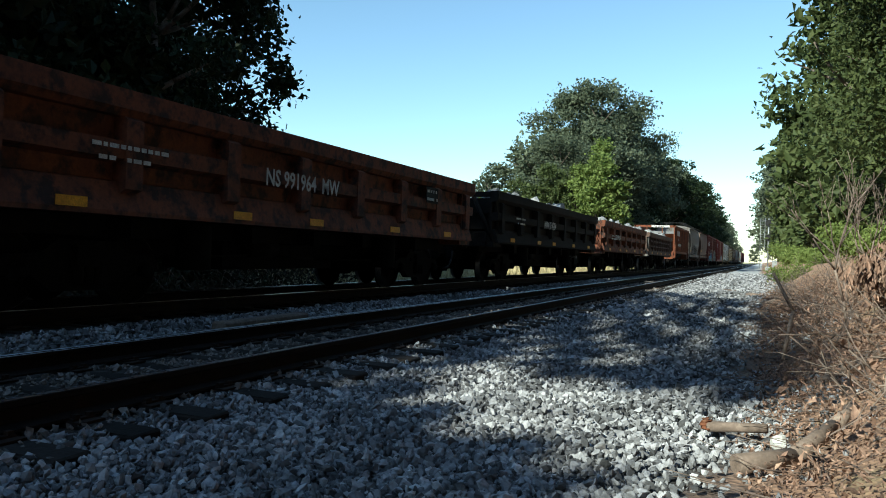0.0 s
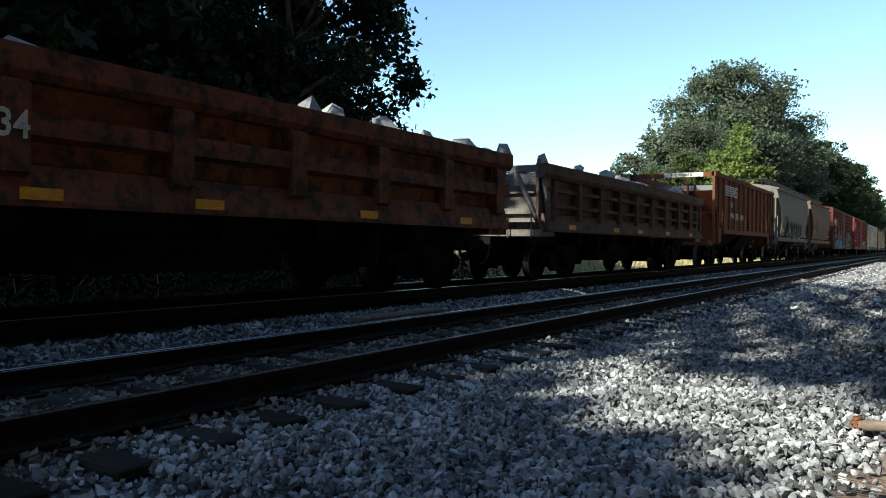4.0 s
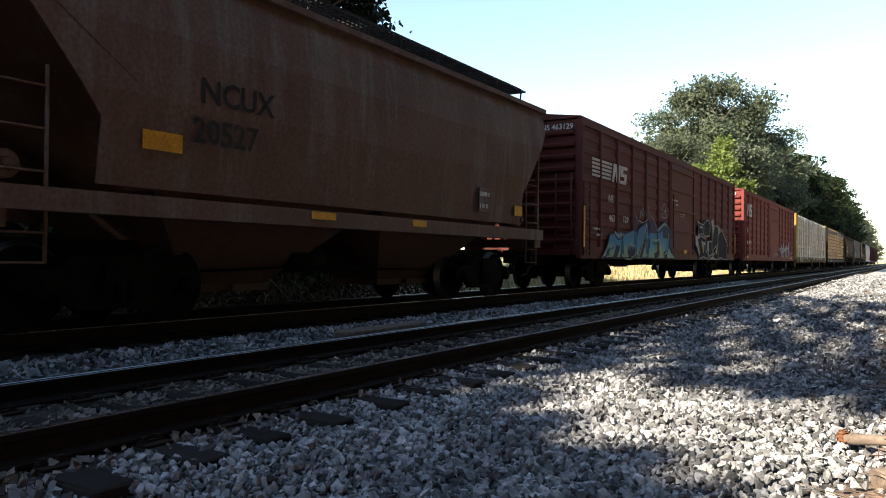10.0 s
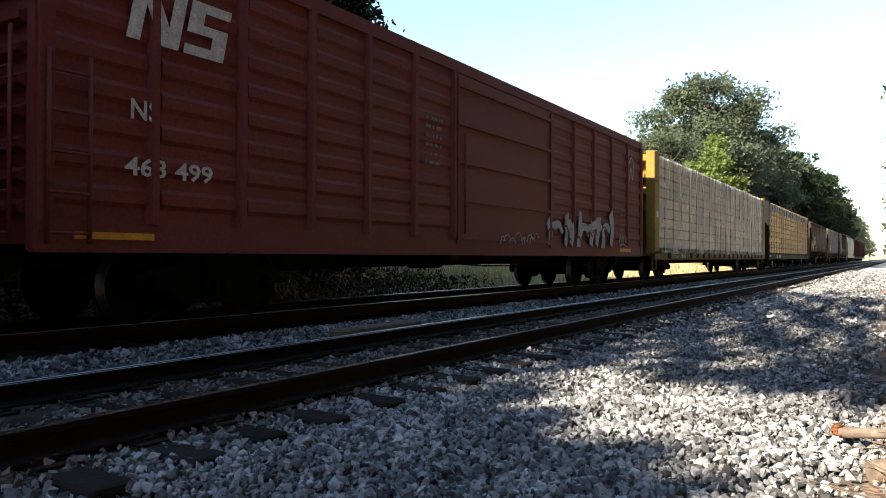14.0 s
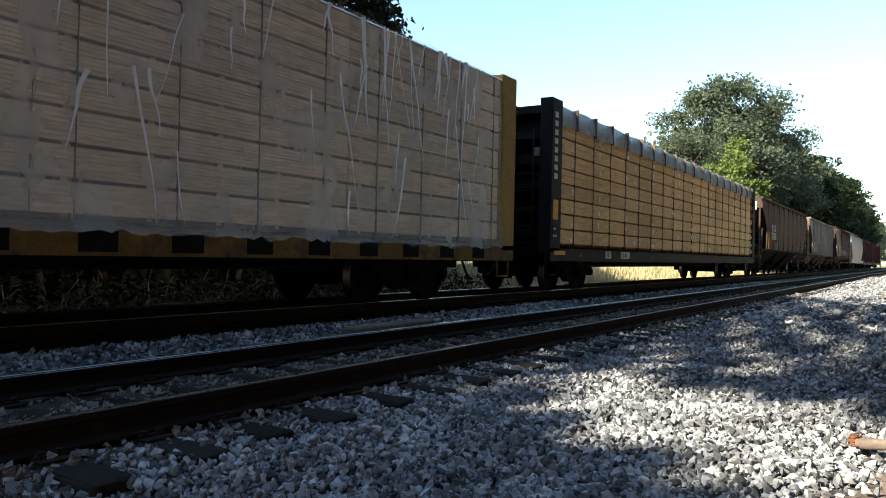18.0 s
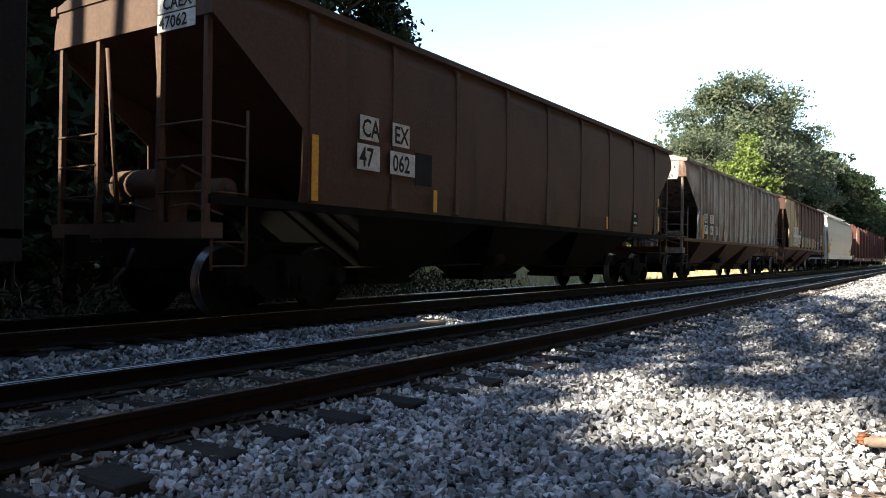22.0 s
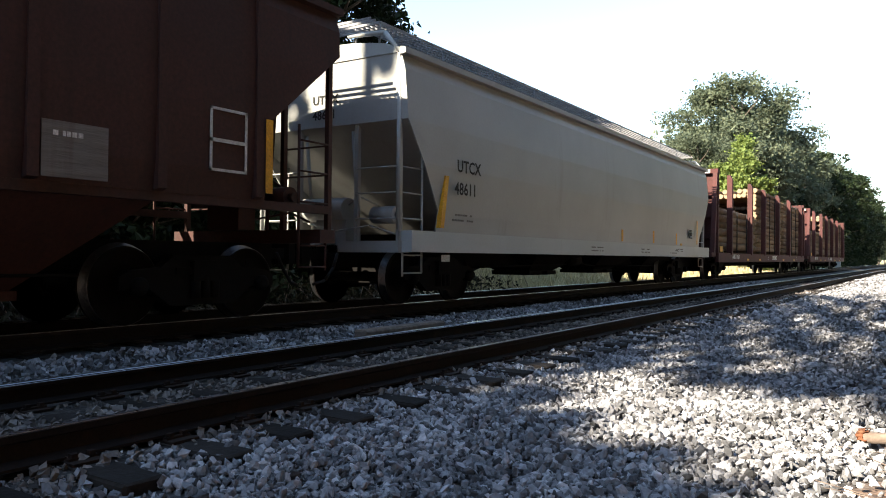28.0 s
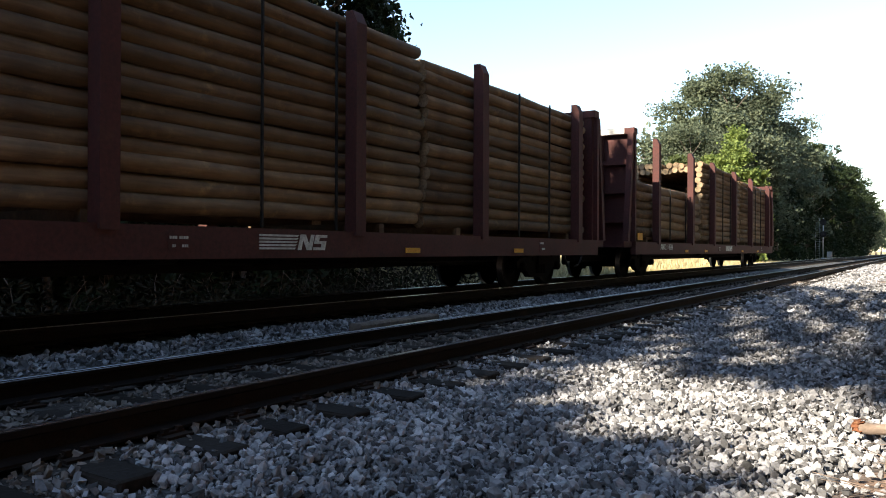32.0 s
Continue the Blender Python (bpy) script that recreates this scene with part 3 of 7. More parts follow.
def build_canopy():
    """Unseen trees across the tracks, added to shade the foreground but for the openings cut in them."""
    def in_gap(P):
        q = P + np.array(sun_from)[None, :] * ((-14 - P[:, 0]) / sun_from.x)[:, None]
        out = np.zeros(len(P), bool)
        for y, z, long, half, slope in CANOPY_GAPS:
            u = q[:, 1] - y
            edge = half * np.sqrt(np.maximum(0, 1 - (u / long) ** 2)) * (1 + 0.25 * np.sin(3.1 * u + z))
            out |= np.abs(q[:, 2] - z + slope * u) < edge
        # leaves left out in a ragged pattern to dapple the middle of the line
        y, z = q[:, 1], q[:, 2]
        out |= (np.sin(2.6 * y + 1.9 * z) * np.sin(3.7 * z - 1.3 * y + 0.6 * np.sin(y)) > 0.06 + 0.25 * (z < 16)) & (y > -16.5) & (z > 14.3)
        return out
    for i, (x, y, low, high) in enumerate(SHADE_TREES):
        rng = np.random.default_rng(300 + i)
        r = random.Random(300 + i)
        bm = bmesh.new()
        tips = []
        foot = float(ground_z(x, y))
        knots = [Vector((x + r.uniform(-0.25, 0.25) * (k > 0), y + r.uniform(-0.25, 0.25) * (k > 0), foot - 0.4 + (high * 0.8 - foot) * k / 6)) for k in range(7)]
        for k in range(6):
            tube(bm, knots[k], knots[k + 1], 0.3 - 0.035 * k, 0.3 - 0.035 * (k + 1), 9)
        for k in range(3, 7):
            if knots[k].z > low:
                for _ in range(3):
                    a = r.uniform(0, 6.28)
                    branch(bm, knots[k], Vector((math.cos(a), math.sin(a), r.uniform(0.1, 0.8))).normalized(), 1.5, 0.09, 1, r, tips)
        tree = tagged(new("tree"), "unseen tall high-crowned tree added to shade the foreground", "tree", "wood across the tracks")
        part("trunk", bm, BARK, tree)
        n = int(820 * (high - low))
        cs = np.stack([x + rng.normal(0, 0.9, 90), y + rng.uniform(-2.6, 2.6, 90), rng.uniform(low, high, 90)], 1)
        P = cs[rng.integers(0, 90, n)] + rng.normal(0, 0.5, (n, 3)) * np.array([1, 1.1, 0.7])
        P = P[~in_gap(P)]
        V = np.einsum("nij,kj->nki", rotations(rng, len(P)), np.array([(-0.5, 0, 0), (0.0, -0.36, 0.12), (0.66, 0, -0.06), (0.05, 0.36, 0.12)])) * (0.36 * rng.uniform(0.6, 1.35, len(P)))[:, None, None] + P[:, None, :]
        put("crown", big_mesh("crown", V.reshape(-1, 3), np.arange(len(P) * 4).reshape(-1, 4), LEAF_SHADED), None, tree)


def build_trees():
    oak = [make_tree(20, 13, LEAF_OLIVE, 11 + i, 0.55, 7000, 0.14, clumps=64) for i in range(3)]
    full = [make_tree(20, 13, LEAF_OLIVE, 11 + i, 0.27, 40000, 0.14, clumps=64) for i in range(3)]
    mid = [make_tree(16, 9, LEAF_MID, 31 + i, 0.5, 6500, 0.06, clumps=70) for i in range(3)]
    dark = [make_tree(17, 10, LEAF_SHADED, 51 + i, 0.4, 10500, 0.08) for i in range(3)]
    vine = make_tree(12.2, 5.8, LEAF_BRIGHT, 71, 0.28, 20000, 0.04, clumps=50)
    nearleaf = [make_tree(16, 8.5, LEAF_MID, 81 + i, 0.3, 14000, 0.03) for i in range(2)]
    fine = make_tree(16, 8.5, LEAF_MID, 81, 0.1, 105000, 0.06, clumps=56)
    ragged = make_tree(17, 10, LEAF_SHADED, 51, 0.22, 40000, 0.08)
    wall = make_tree(17, 10, LEAF_SHADED, 99, 0.85, 4500, 0.02)
    thicket = make_tree(6, 4, LEAF_SHADED, 101, 0.3, 2200, 0.02, clumps=30)
    # tall oak group beyond the field, far side of the tracks
    for i, (x, y, s, k) in enumerate([(-18.0, 88, 1.06, 0), (-22.5, 95, 1.05, 1), (-17.4, 98, 0.98, 2), (-25.5, 90, 0.82, 1), (-28.5, 84, 0.56, 2), (-20.5, 81, 0.7, 0), (-17.0, 110, 0.9, 1), (-17.0, 122, 0.9, 2)]):
        plant(full[k] if i in (0, 1, 2, 5) else oak[k], x, y, s, 70 * i, "tall olive-green oak in a lineside wood", group="wood beyond the field")
    plant(vine, -14.7, 72.5, 1.0, 20, "bright green vine-covered tree in full sun", name="vine_tree")
    for i, (x, y, s, k) in enumerate([(-20, 75, 0.62, 0), (-24, 76, 0.54, 1), (-28, 77, 0.46, 2), (-32, 82, 0.42, 0), (-17.2, 75, 0.6, 1)]):
        plant(mid[k], x, y, s, 50 * i, "mid-green tree at the sunny edge of the wood", group="wood's edge")
    for i in range(9):
        plant(dark[i % 3], -15.4 - 1.0 * (i % 2), 130 + 13 * i, 1.08 + 0.06 * (i % 3), 40 * i, "dark broadleaf tree along the tracks", group="far lineside trees")
    for i in range(36):
        plant(thicket, -14.6 - 0.7 * (i % 3), 84 + 4.4 * i, 1.1 + 0.16 * (i % 4), 47 * i, "dense dark undergrowth at the edge of the wood", name="shrub", group="wood's undergrowth")
    for i in range(6):
        plant(oak[i % 3], -13.0 - 5 * (i % 2), 250 + 18 * i, 0.75, 40 * i, "distant grey-green lineside tree", group="distant trees")
    for i in range(6):
        plant(mid[i % 3], -66 + 8 * i, 132 + 6 * i, 0.62, 30 * i, "low distant green tree behind the field", group="distant trees")
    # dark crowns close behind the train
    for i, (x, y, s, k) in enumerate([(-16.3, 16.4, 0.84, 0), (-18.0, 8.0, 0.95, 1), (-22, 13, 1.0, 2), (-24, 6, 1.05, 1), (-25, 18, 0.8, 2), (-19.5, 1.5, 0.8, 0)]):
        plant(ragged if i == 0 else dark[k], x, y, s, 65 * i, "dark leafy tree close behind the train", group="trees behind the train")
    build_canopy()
    # Trees at negative y stand out of view, added to shade the near left.
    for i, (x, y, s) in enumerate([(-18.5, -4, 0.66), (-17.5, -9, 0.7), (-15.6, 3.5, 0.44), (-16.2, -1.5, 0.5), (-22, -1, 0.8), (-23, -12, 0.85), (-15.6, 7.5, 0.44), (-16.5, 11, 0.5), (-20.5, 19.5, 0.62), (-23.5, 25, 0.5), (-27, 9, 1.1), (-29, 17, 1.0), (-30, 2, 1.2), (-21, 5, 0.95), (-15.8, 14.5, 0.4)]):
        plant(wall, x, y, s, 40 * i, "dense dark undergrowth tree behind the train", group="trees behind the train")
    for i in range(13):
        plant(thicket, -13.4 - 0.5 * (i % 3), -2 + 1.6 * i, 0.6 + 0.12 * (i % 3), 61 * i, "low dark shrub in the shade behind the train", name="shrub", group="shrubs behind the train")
    # the wood goes on up the bank; unseen trees carry it on behind
    for i, (x, y, s, k) in enumerate([(5.2, 20, 1.15, 0), (5.5, 27.5, 1.3, 1), (5.6, 37, 1.35, 0), (8.6, 13, 1.1, 1), (9.5, 22, 1.25, 0)]):
        plant(fine if i < 2 else nearleaf[k], x, y, s, 80 * i, "sunlit green tree with small leaves on the bank", group="trees on the bank")
    # Out of view beside and behind: trees added to cut sky light on the cars.
    for i in range(9):
        plant(wall, 9.5 + 3.5 * (i % 2), 5 - 6.5 * i, 1.0 + 0.08 * (i % 3), 50 * i, "unseen dense tree added on the bank to block sky light", group="wooded bank")
    for i in range(5):
        plant(wall, 5.2 + 0.7 * (i % 2), 11 - 5.5 * i, 0.82 + 0.07 * (i % 3), 70 * i, "unseen dense tree added on the bank to block sky light", group="wooded bank")
    for i in range(7):
        plant(wall, -14 + 4.0 * i, -62 - 3 * (i % 2), 1.0, 50 * i, "unseen dense tree added behind to block sky light", group="wooded bank")
    for i, (x, y, s) in enumerate([(3.3, 121, 1.0), (3.0, 138, 1.05), (3.2, 160, 1.1), (3.4, 185, 1.1), (4.4, 84, 1.0), (4.6, 62, 1.0)]):
        plant(oak[i % 3] if i < 4 else mid[i % 3], x, y, s * (0.8 if i < 4 else 1), 60 * i, "grey-green tree leaning over the line", group="trees on the bank")
    for i in range(9):
        plant(mid[i % 3], 5.6 + 0.8 * (i % 3), 46 + 11 * i, 0.85 + 0.1 * (i % 2), 40 * i, "sunlit green tree along the bank", group="trees on the bank")
    for i in range(10):
        plant((oak + dark)[i % 6], 6.3 + 1.0 * (i % 2), 145 + 18 * i, 0.6 + 0.1 * (i % 2), 50 * i, "distant grey-green lineside tree", group="distant trees")
    for i in range(6):
        plant(oak[i % 3], -22 + 9 * i, 440 + 10 * (i % 2), 0.55, 50 * i, "hazy distant tree closing the view", group="distant trees")


def build_brush():
    """Dead branches, twigs and dry leaves heaped along the soil bank, and dry grass across the tracks."""
    rng = np.random.default_rng(21)
    n = 30000
    x = np.abs(rng.normal(0, 0.85, n)) - 0.12 + 0.2 * rng.random(n)
    y = rng.uniform(2.2, 26, n) ** 1.0
    lift = rng.random(n) ** 2 * np.interp(x, [0, 0.8, 2.5], [0.04, 0.55, 0.35]) * np.interp(y, [2, 6, 12, 20], [0.5, 1, 1, 0.5])
    P = np.stack([x, y, ground_z(x, y) + 0.03 + lift], 1)
    R = rotations(rng, n)
    s = 0.027 * rng.lognormal(0, 0.4, n)
    shape = np.array([(-0.6, 0, 0), (-0.1, -0.26, 0.16), (0.62, 0.02, -0.1), (0.0, 0.28, 0.14)])
    V = np.einsum("nij,kj->nki", R, shape) * s[:, None, None] + P[:, None, :]
    leaves = put("dry_leaves", big_mesh("dry_leaves", V.reshape(-1, 3), np.arange(n * 4).reshape(-1, 4), DRYLEAF))
    tagged(leaves, "curled dry brown leaves on the soil bank", "leaf litter", kind="stuff")
    r = random.Random(4)
    bm = bmesh.new()
    for _ in range(900):
        x, y = abs(r.gauss(0.6, 0.6)) - 0.05, r.uniform(3.6, 22)
        flat = 0.12 if x < 0.5 else 1.0
        p = Vector((x, y, float(ground_z(x, y)) + 0.03 + r.uniform(0.0, 0.3) * flat))
        d = Vector((r.uniform(-1, 0.7), r.uniform(-0.6, 1), r.uniform(-0.1, 0.9) * flat)).normalized()
        rad = r.uniform(0.002, 0.0065)
        for k in range(4):
            q = p + d * r.uniform(0.06, 0.16 + 0.12 * flat)
            tube(bm, p, q, rad * (1 - 0.2 * k), rad * (0.8 - 0.2 * k) + 0.001, 5)
            d = (d + Vector((r.uniform(-1, 1), r.uniform(-1, 1), r.uniform(-1, 0.6) * flat)) * 0.45).normalized()
            p = q
    tagged(part("dry_brush", bm, TWIG), "tangled bare grey-brown twigs on the bank", "brush", kind="stuff")
    # fallen limbs
    for pts, rad, label in [([(-0.1, 4.25, -0.16), (0.18, 4.45, -0.13), (0.4, 4.85, -0.02), (0.52, 5.1, 0.06)], 0.055, "thick crooked fallen limb with pale bark"),
                            ([(-0.1, 6.6, -0.2), (0.35, 6.75, -0.12), (0.9, 7.0, 0.2)], 0.06, "dark fallen limb half under leaves"),
                            ([(-1.22, 29.6, -0.2), (-0.5, 27.4, -0.2), (-0.05, 25.6, -0.16)], 0.12, "pale peeled log lying on the ballast"),
                            ([(0.1, 20.8, -0.18), (0.7, 20.4, 0.1), (1.2, 20.2, 0.4)], 0.1, "brown log at the foot of the bank"),
                            ([(1.1, 7.3, 0.3), (1.4, 7.0, 0.75), (1.5, 6.8, 1.05)], 0.018, "long bare bent stem"),
                            ([(0.2, 7.8, 0.0), (0.28, 7.9, 0.45), (0.1, 8.0, 0.8)], 0.02, "upright bare broken stem")]:
        bm = bmesh.new()
        for i, (a, b) in enumerate(zip(pts, pts[1:])):
            tube(bm, a, b, rad * (1 - 0.12 * i), rad * (1 - 0.12 * (i + 1)), 9)
        tagged(part("fallen_branch", bm, DEADWOOD), label, "branch")
    bm = bmesh.new()
    tube(bm, (-0.3, 5.28, -0.19), (0.06, 5.22, -0.15), 0.036, 0.03, 9)
    stump = tagged(part("cut_branch", bm, DEADWOOD), "short sawn branch with a bright orange cut end", "branch")
    bm = bmesh.new()
    tube(bm, (-0.33, 5.29, -0.178), (-0.29, 5.275, -0.173), 0.03, 0.028, 11)
    tube(bm, (-0.335, 5.285, -0.158), (-0.29, 5.28, -0.145), 0.016, 0.01, 7)
    tube(bm, (-0.33, 5.255, -0.19), (-0.28, 5.25, -0.2), 0.016, 0.009, 7)
    wob = random.Random(8)
    for v in bm.verts:
        v.co += Vector((wob.uniform(-1, 1), wob.uniform(-1, 1), wob.uniform(-1, 1))) * 0.017
    part("cut_end", bm, CUTWOOD, stump, "bright orange sawn wood")
    bm = bmesh.new()
    bmesh.ops.create_icosphere(bm, subdivisions=2, radius=0.05)
    for v in bm.verts:
        v.co *= 1 + 0.35 * noise.noise(v.co * 30)
    bmesh.ops.translate(bm, verts=bm.verts, vec=(0.12, 4.75, -0.13))
    tagged(part("litter", bm, TEXTWHITE), "crumpled white paper litter among the leaves", "litter")
    # withered boughs thrown down on the bank, their dead leaves hanging
    for bx, by, bz, lean, long in [(0.95, 5.2, 0.15, -0.25, 0.95), (1.25, 5.9, 0.3, -0.5, 1.0), (1.05, 6.6, 0.2, 0.1, 0.9), (1.5, 7.2, 0.45, -0.6, 1.1), (1.35, 8.2, 0.35, -0.2, 1.0), (1.75, 6.2, 0.6, -0.3, 0.9), (1.1, 9.4, 0.2, -0.3, 0.9)]:
        bough = tagged(new("fallen_bough"), "cut bough with hanging withered brown leaves on the bank", "branch", "withered boughs on the bank")
        bm = bmesh.new()
        tips = []
        branch(bm, Vector((bx + 0.3, by + 0.2, bz - 0.1)), Vector((lean, r.uniform(-0.5, 0.2), 0.75)).normalized(), 0.5 * long, 0.02, 2, r, tips, 0.8)
        joints = [v.co.copy() for v in bm.verts]
        part("limb", bm, TWIG, bough)
        n = 1100
        P = np.array([joints[r.randrange(len(joints))][:] for _ in range(n)]) + rng.normal(0, 0.05, (n, 3))
        P[:, 2] = np.maximum(P[:, 2], ground_z(P[:, 0], P[:, 1]) + 0.06)
        a, t, k = rng.uniform(0, 6.28, n), rng.normal(0, 0.35, (n, 2)), rng.uniform(0.05, 0.12, n)
        side = np.stack([np.cos(a), np.sin(a), np.zeros(n)], 1) * (k * 0.22)[:, None]
        down = np.stack([t[:, 0], t[:, 1], -np.ones(n)], 1) * k[:, None]
        fold = np.stack([-np.sin(a), np.cos(a), np.zeros(n)], 1) * (k * 0.15)[:, None]
        V = np.stack([P, P + 0.4 * down - side + fold, P + down, P + 0.45 * down + side + fold], 1)
        put("withered_leaves", big_mesh("withered_leaves", V.reshape(-1, 3), np.arange(n * 4).reshape(-1, 4), DRYLEAF), None, bough)
    # bare saplings up the bank
    for i in range(9):
        bm = bmesh.new()
        tips = []
        x, y = 0.8 + 0.25 * i, 8 + 1.9 * i
        branch(bm, Vector((x, y, float(ground_z(x, y)) - 0.05)), Vector((r.uniform(-0.5, 0.1), r.uniform(-0.4, 0.2), 1)).normalized(), 0.9, 0.018, 2, r, tips, 0.6)
        tagged(part("bare_bush", bm, TWIG), "leafless grey-brown bush on the bank", "bush", "bare bushes on the bank")
    green = leaf_crown("foliage", [(r.uniform(-0.5, 0.9), r.uniform(-1.2, 1.2), r.uniform(0.15, 0.9), r.uniform(0.25, 0.5), 0.8) for _ in range(16)], 2600, 0.11, LEAF_BRIGHT, rng)
    for x, y, s in [(1.0, 33, 0.6), (2.0, 37, 0.7), (2.6, 24, 0.8), (3.2, 29, 0.9), (2.0, 46, 0.9), (2.2, 58, 1.1), (2.4, 75, 1.4)]:
        bush = tagged(put("green_bush", green), "low sunlit green bush at the foot of the bank", "bush", "bushes on the bank")
        bush.matrix_basis = pose(x, y, float(ground_z(x, y)), 0, 0, 40 * y) @ Matrix.Scale(s, 4)
    # dry grass tufts beyond the train's track
    n = 26000
    x, y = -10.9 - rng.random(n) ** 1.4 * 9, rng.uniform(21, 80, n)
    z = ground_z(x, y)
    h = rng.uniform(0.15, 0.6, n) * np.interp(x, [-16, -11], [1.2, 0.7])
    a, w = rng.uniform(0, 6.28, n), rng.uniform(0.02, 0.05, n)
    tip = np.stack([x + rng.normal(0, 0.12, n), y + rng.normal(0, 0.12, n), z + h], 1)
    V = np.stack([np.stack([x - w * np.cos(a), y - w * np.sin(a), z - 0.02], 1), np.stack([x + w * np.cos(a), y + w * np.sin(a), z - 0.02], 1), tip], 1)
    tagged(put("dry_grass", big_mesh("dry_grass", V.reshape(-1, 3), np.arange(n * 3).reshape(-1, 3), GRASSDRY)), "tall pale dry grass across the tracks", "grass", kind="stuff")
    # undergrowth close behind the train, its deep shade put into the colour
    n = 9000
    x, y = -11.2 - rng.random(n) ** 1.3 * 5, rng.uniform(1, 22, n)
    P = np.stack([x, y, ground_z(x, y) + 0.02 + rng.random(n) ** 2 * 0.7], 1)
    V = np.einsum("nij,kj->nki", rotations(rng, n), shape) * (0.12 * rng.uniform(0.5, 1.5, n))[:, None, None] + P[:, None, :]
    tagged(put("undergrowth", big_mesh("undergrowth", V.reshape(-1, 3), np.arange(n * 4).reshape(-1, 4), UNDERGROWTH)), "undergrowth with deep shade in its dull brown-green colour", "undergrowth", kind="stuff")
    bm = bmesh.new()
    for _ in range(130):
        x, y = -11.4 - r.random() * 3.5, r.uniform(2, 24)
        p = Vector((x, y, float(ground_z(x, y))))
        d = Vector((r.uniform(-0.7, 0.7), r.uniform(-0.7, 0.7), 1)).normalized()
        for k in range(3):
            q = p + d * r.uniform(0.2, 0.4)
            tube(bm, p, q, 0.014 - 0.003 * k, 0.011 - 0.003 * k, 5)
            d = (d + Vector((r.uniform(-1, 1), r.uniform(-1, 1), r.uniform(-0.5, 0.5))) * 0.5).normalized()
            p = q
    tagged(part("dry_stems", bm, TWIG), "bare grey stems rising from the undergrowth", "brush", kind="stuff")
    # old timber baulk between the tracks
    bm = bmesh.new()
    box(bm, -0.11, 0.11, -1.0, 1.0, 0, 0.14)
    bevelled(bm, 0.025)
    baulk = tagged(part("timber_baulk", bm, DEADWOOD), "weathered grey timber lying between the tracks", "timber")
    baulk.matrix_basis = pose(-6.32, 8.7, -0.21, 0, 0, 1.5)


def signal_mast(label, x, y, high):
    mast = tagged(new("railway_signal"), label, "signal")
    mast.matrix_basis = pose(x, y, float(ground_z(x, y)))
    bm = bmesh.new()
    tube(bm, (0, 0, 0), (0, 0, high), 0.09, 0.075, 10)
    box(bm, -0.25, 0.25, -0.25, 0.25, 0, 0.5)
    part("mast", bm, SIGNALGREY, mast)
    bm = bmesh.new()
    for sx in (-0.42, -0.95):
        tube(bm, (sx, 0.1, 0.2), (sx, 0.1, high), 0.028, None, 6)
    for k in range(int(high / 0.32)):
        tube(bm, (-0.95, 0.1, 0.4 + 0.32 * k), (-0.42, 0.1, 0.4 + 0.32 * k), 0.016, None, 5)
    for z in (high * 0.45, high * 0.95):
        tube(bm, (-0.95, 0.1, z), (0.1, 0, z), 0.02, None, 5)
    part("ladder", bm, SIGNALGREY, mast)
    for z in (high * 0.62, high * 0.9):
        bm = bmesh.new()
        tube(bm, (0.0, -0.14, z), (0.0, -0.2, z), 0.42, 0.42, 18)
        box(bm, -0.16, 0.16, -0.14, 0.2, z - 0.3, z + 0.3)
        head = part("signal_head", bm, BLACKPAINT, mast)
        bm = bmesh.new()
        tube(bm, (0, -0.2, z), (0, -0.34, z), 0.11, 0.12, 12)
        part("hood", bm, BLACKPAINT, head)
    bm = bmesh.new()
    box(bm, 0.5, 1.1, -0.3, 0.3, 0, 1.3)
    part("relay_case", bevelled(bm, 0.02), SIGNALGREY, mast)
    return mast

# ---- rolling stock ----
# Every car is an Empty at rail level in the middle of its length. Its own x points to the empty track, its own y to the train's rear.
CARS = []          # (car, place of its middle along the train in metres)
WHEELS = []        # (wheelset, its place on the bogie, radius)
RUST = surface("rusted orange-brown car paint", (0.2, 0.062, 0.028), (0.13, 0.045, 0.026), (0.035, 0.02, 0.016), 0.8, grain=18, patch=2.2, stain_at=(0.47, 0.6))
RUSTDARK = surface("dark weathered dump-car paint", (0.0175, 0.0147, 0.0126), (0.0262, 0.021, 0.0175), (0.0455, 0.028, 0.0175), 0.85, grain=25, patch=1.6, stain_at=(0.6, 0.8))
WEATHERED = surface("peeling brown and grey dump-car paint", (0.1, 0.046, 0.03), (0.13, 0.088, 0.068), (0.045, 0.024, 0.018), 0.85, grain=25, patch=2.4, stain_at=(0.5, 0.66))
ORANGE = surface("orange hopper paint, rust-stained", (0.2, 0.054, 0.02), (0.14, 0.042, 0.018), (0.05, 0.022, 0.016), 0.75, grain=25, patch=0.8, streak=True, stain_at=(0.48, 0.66))
# A lighter ORANGE, so that the ribs stand out from the side sheets.
ORANGERIB = surface("lighter orange rib paint", (0.3, 0.1, 0.045), (0.22, 0.075, 0.035), (0.09, 0.04, 0.028), 0.75, grain=25, patch=1.5, streak=True, stain_at=(0.5, 0.7))
GREYHOP = surface("dusty grey hopper paint", (0.18, 0.165, 0.156), (0.15, 0.132, 0.12), (0.12, 0.084, 0.066), 0.7, grain=14, patch=0.7, streak=True, stain_at=(0.55, 0.78), relief=0.9, depth=0.02, rub=0.6, along=True)
BROWNHOP = surface("faded rust-brown hopper paint", (0.165, 0.099, 0.0743), (0.132, 0.0715, 0.0523), (0.198, 0.16, 0.138), 0.75, grain=20, patch=0.8, streak=True, stain_at=(0.5, 0.7))
TANHOP = surface("dull brown hopper paint", (0.095, 0.05, 0.032), (0.07, 0.038, 0.026), (0.04, 0.025, 0.019), 0.75, grain=20, patch=0.6, streak=True, stain_at=(0.55, 0.8))
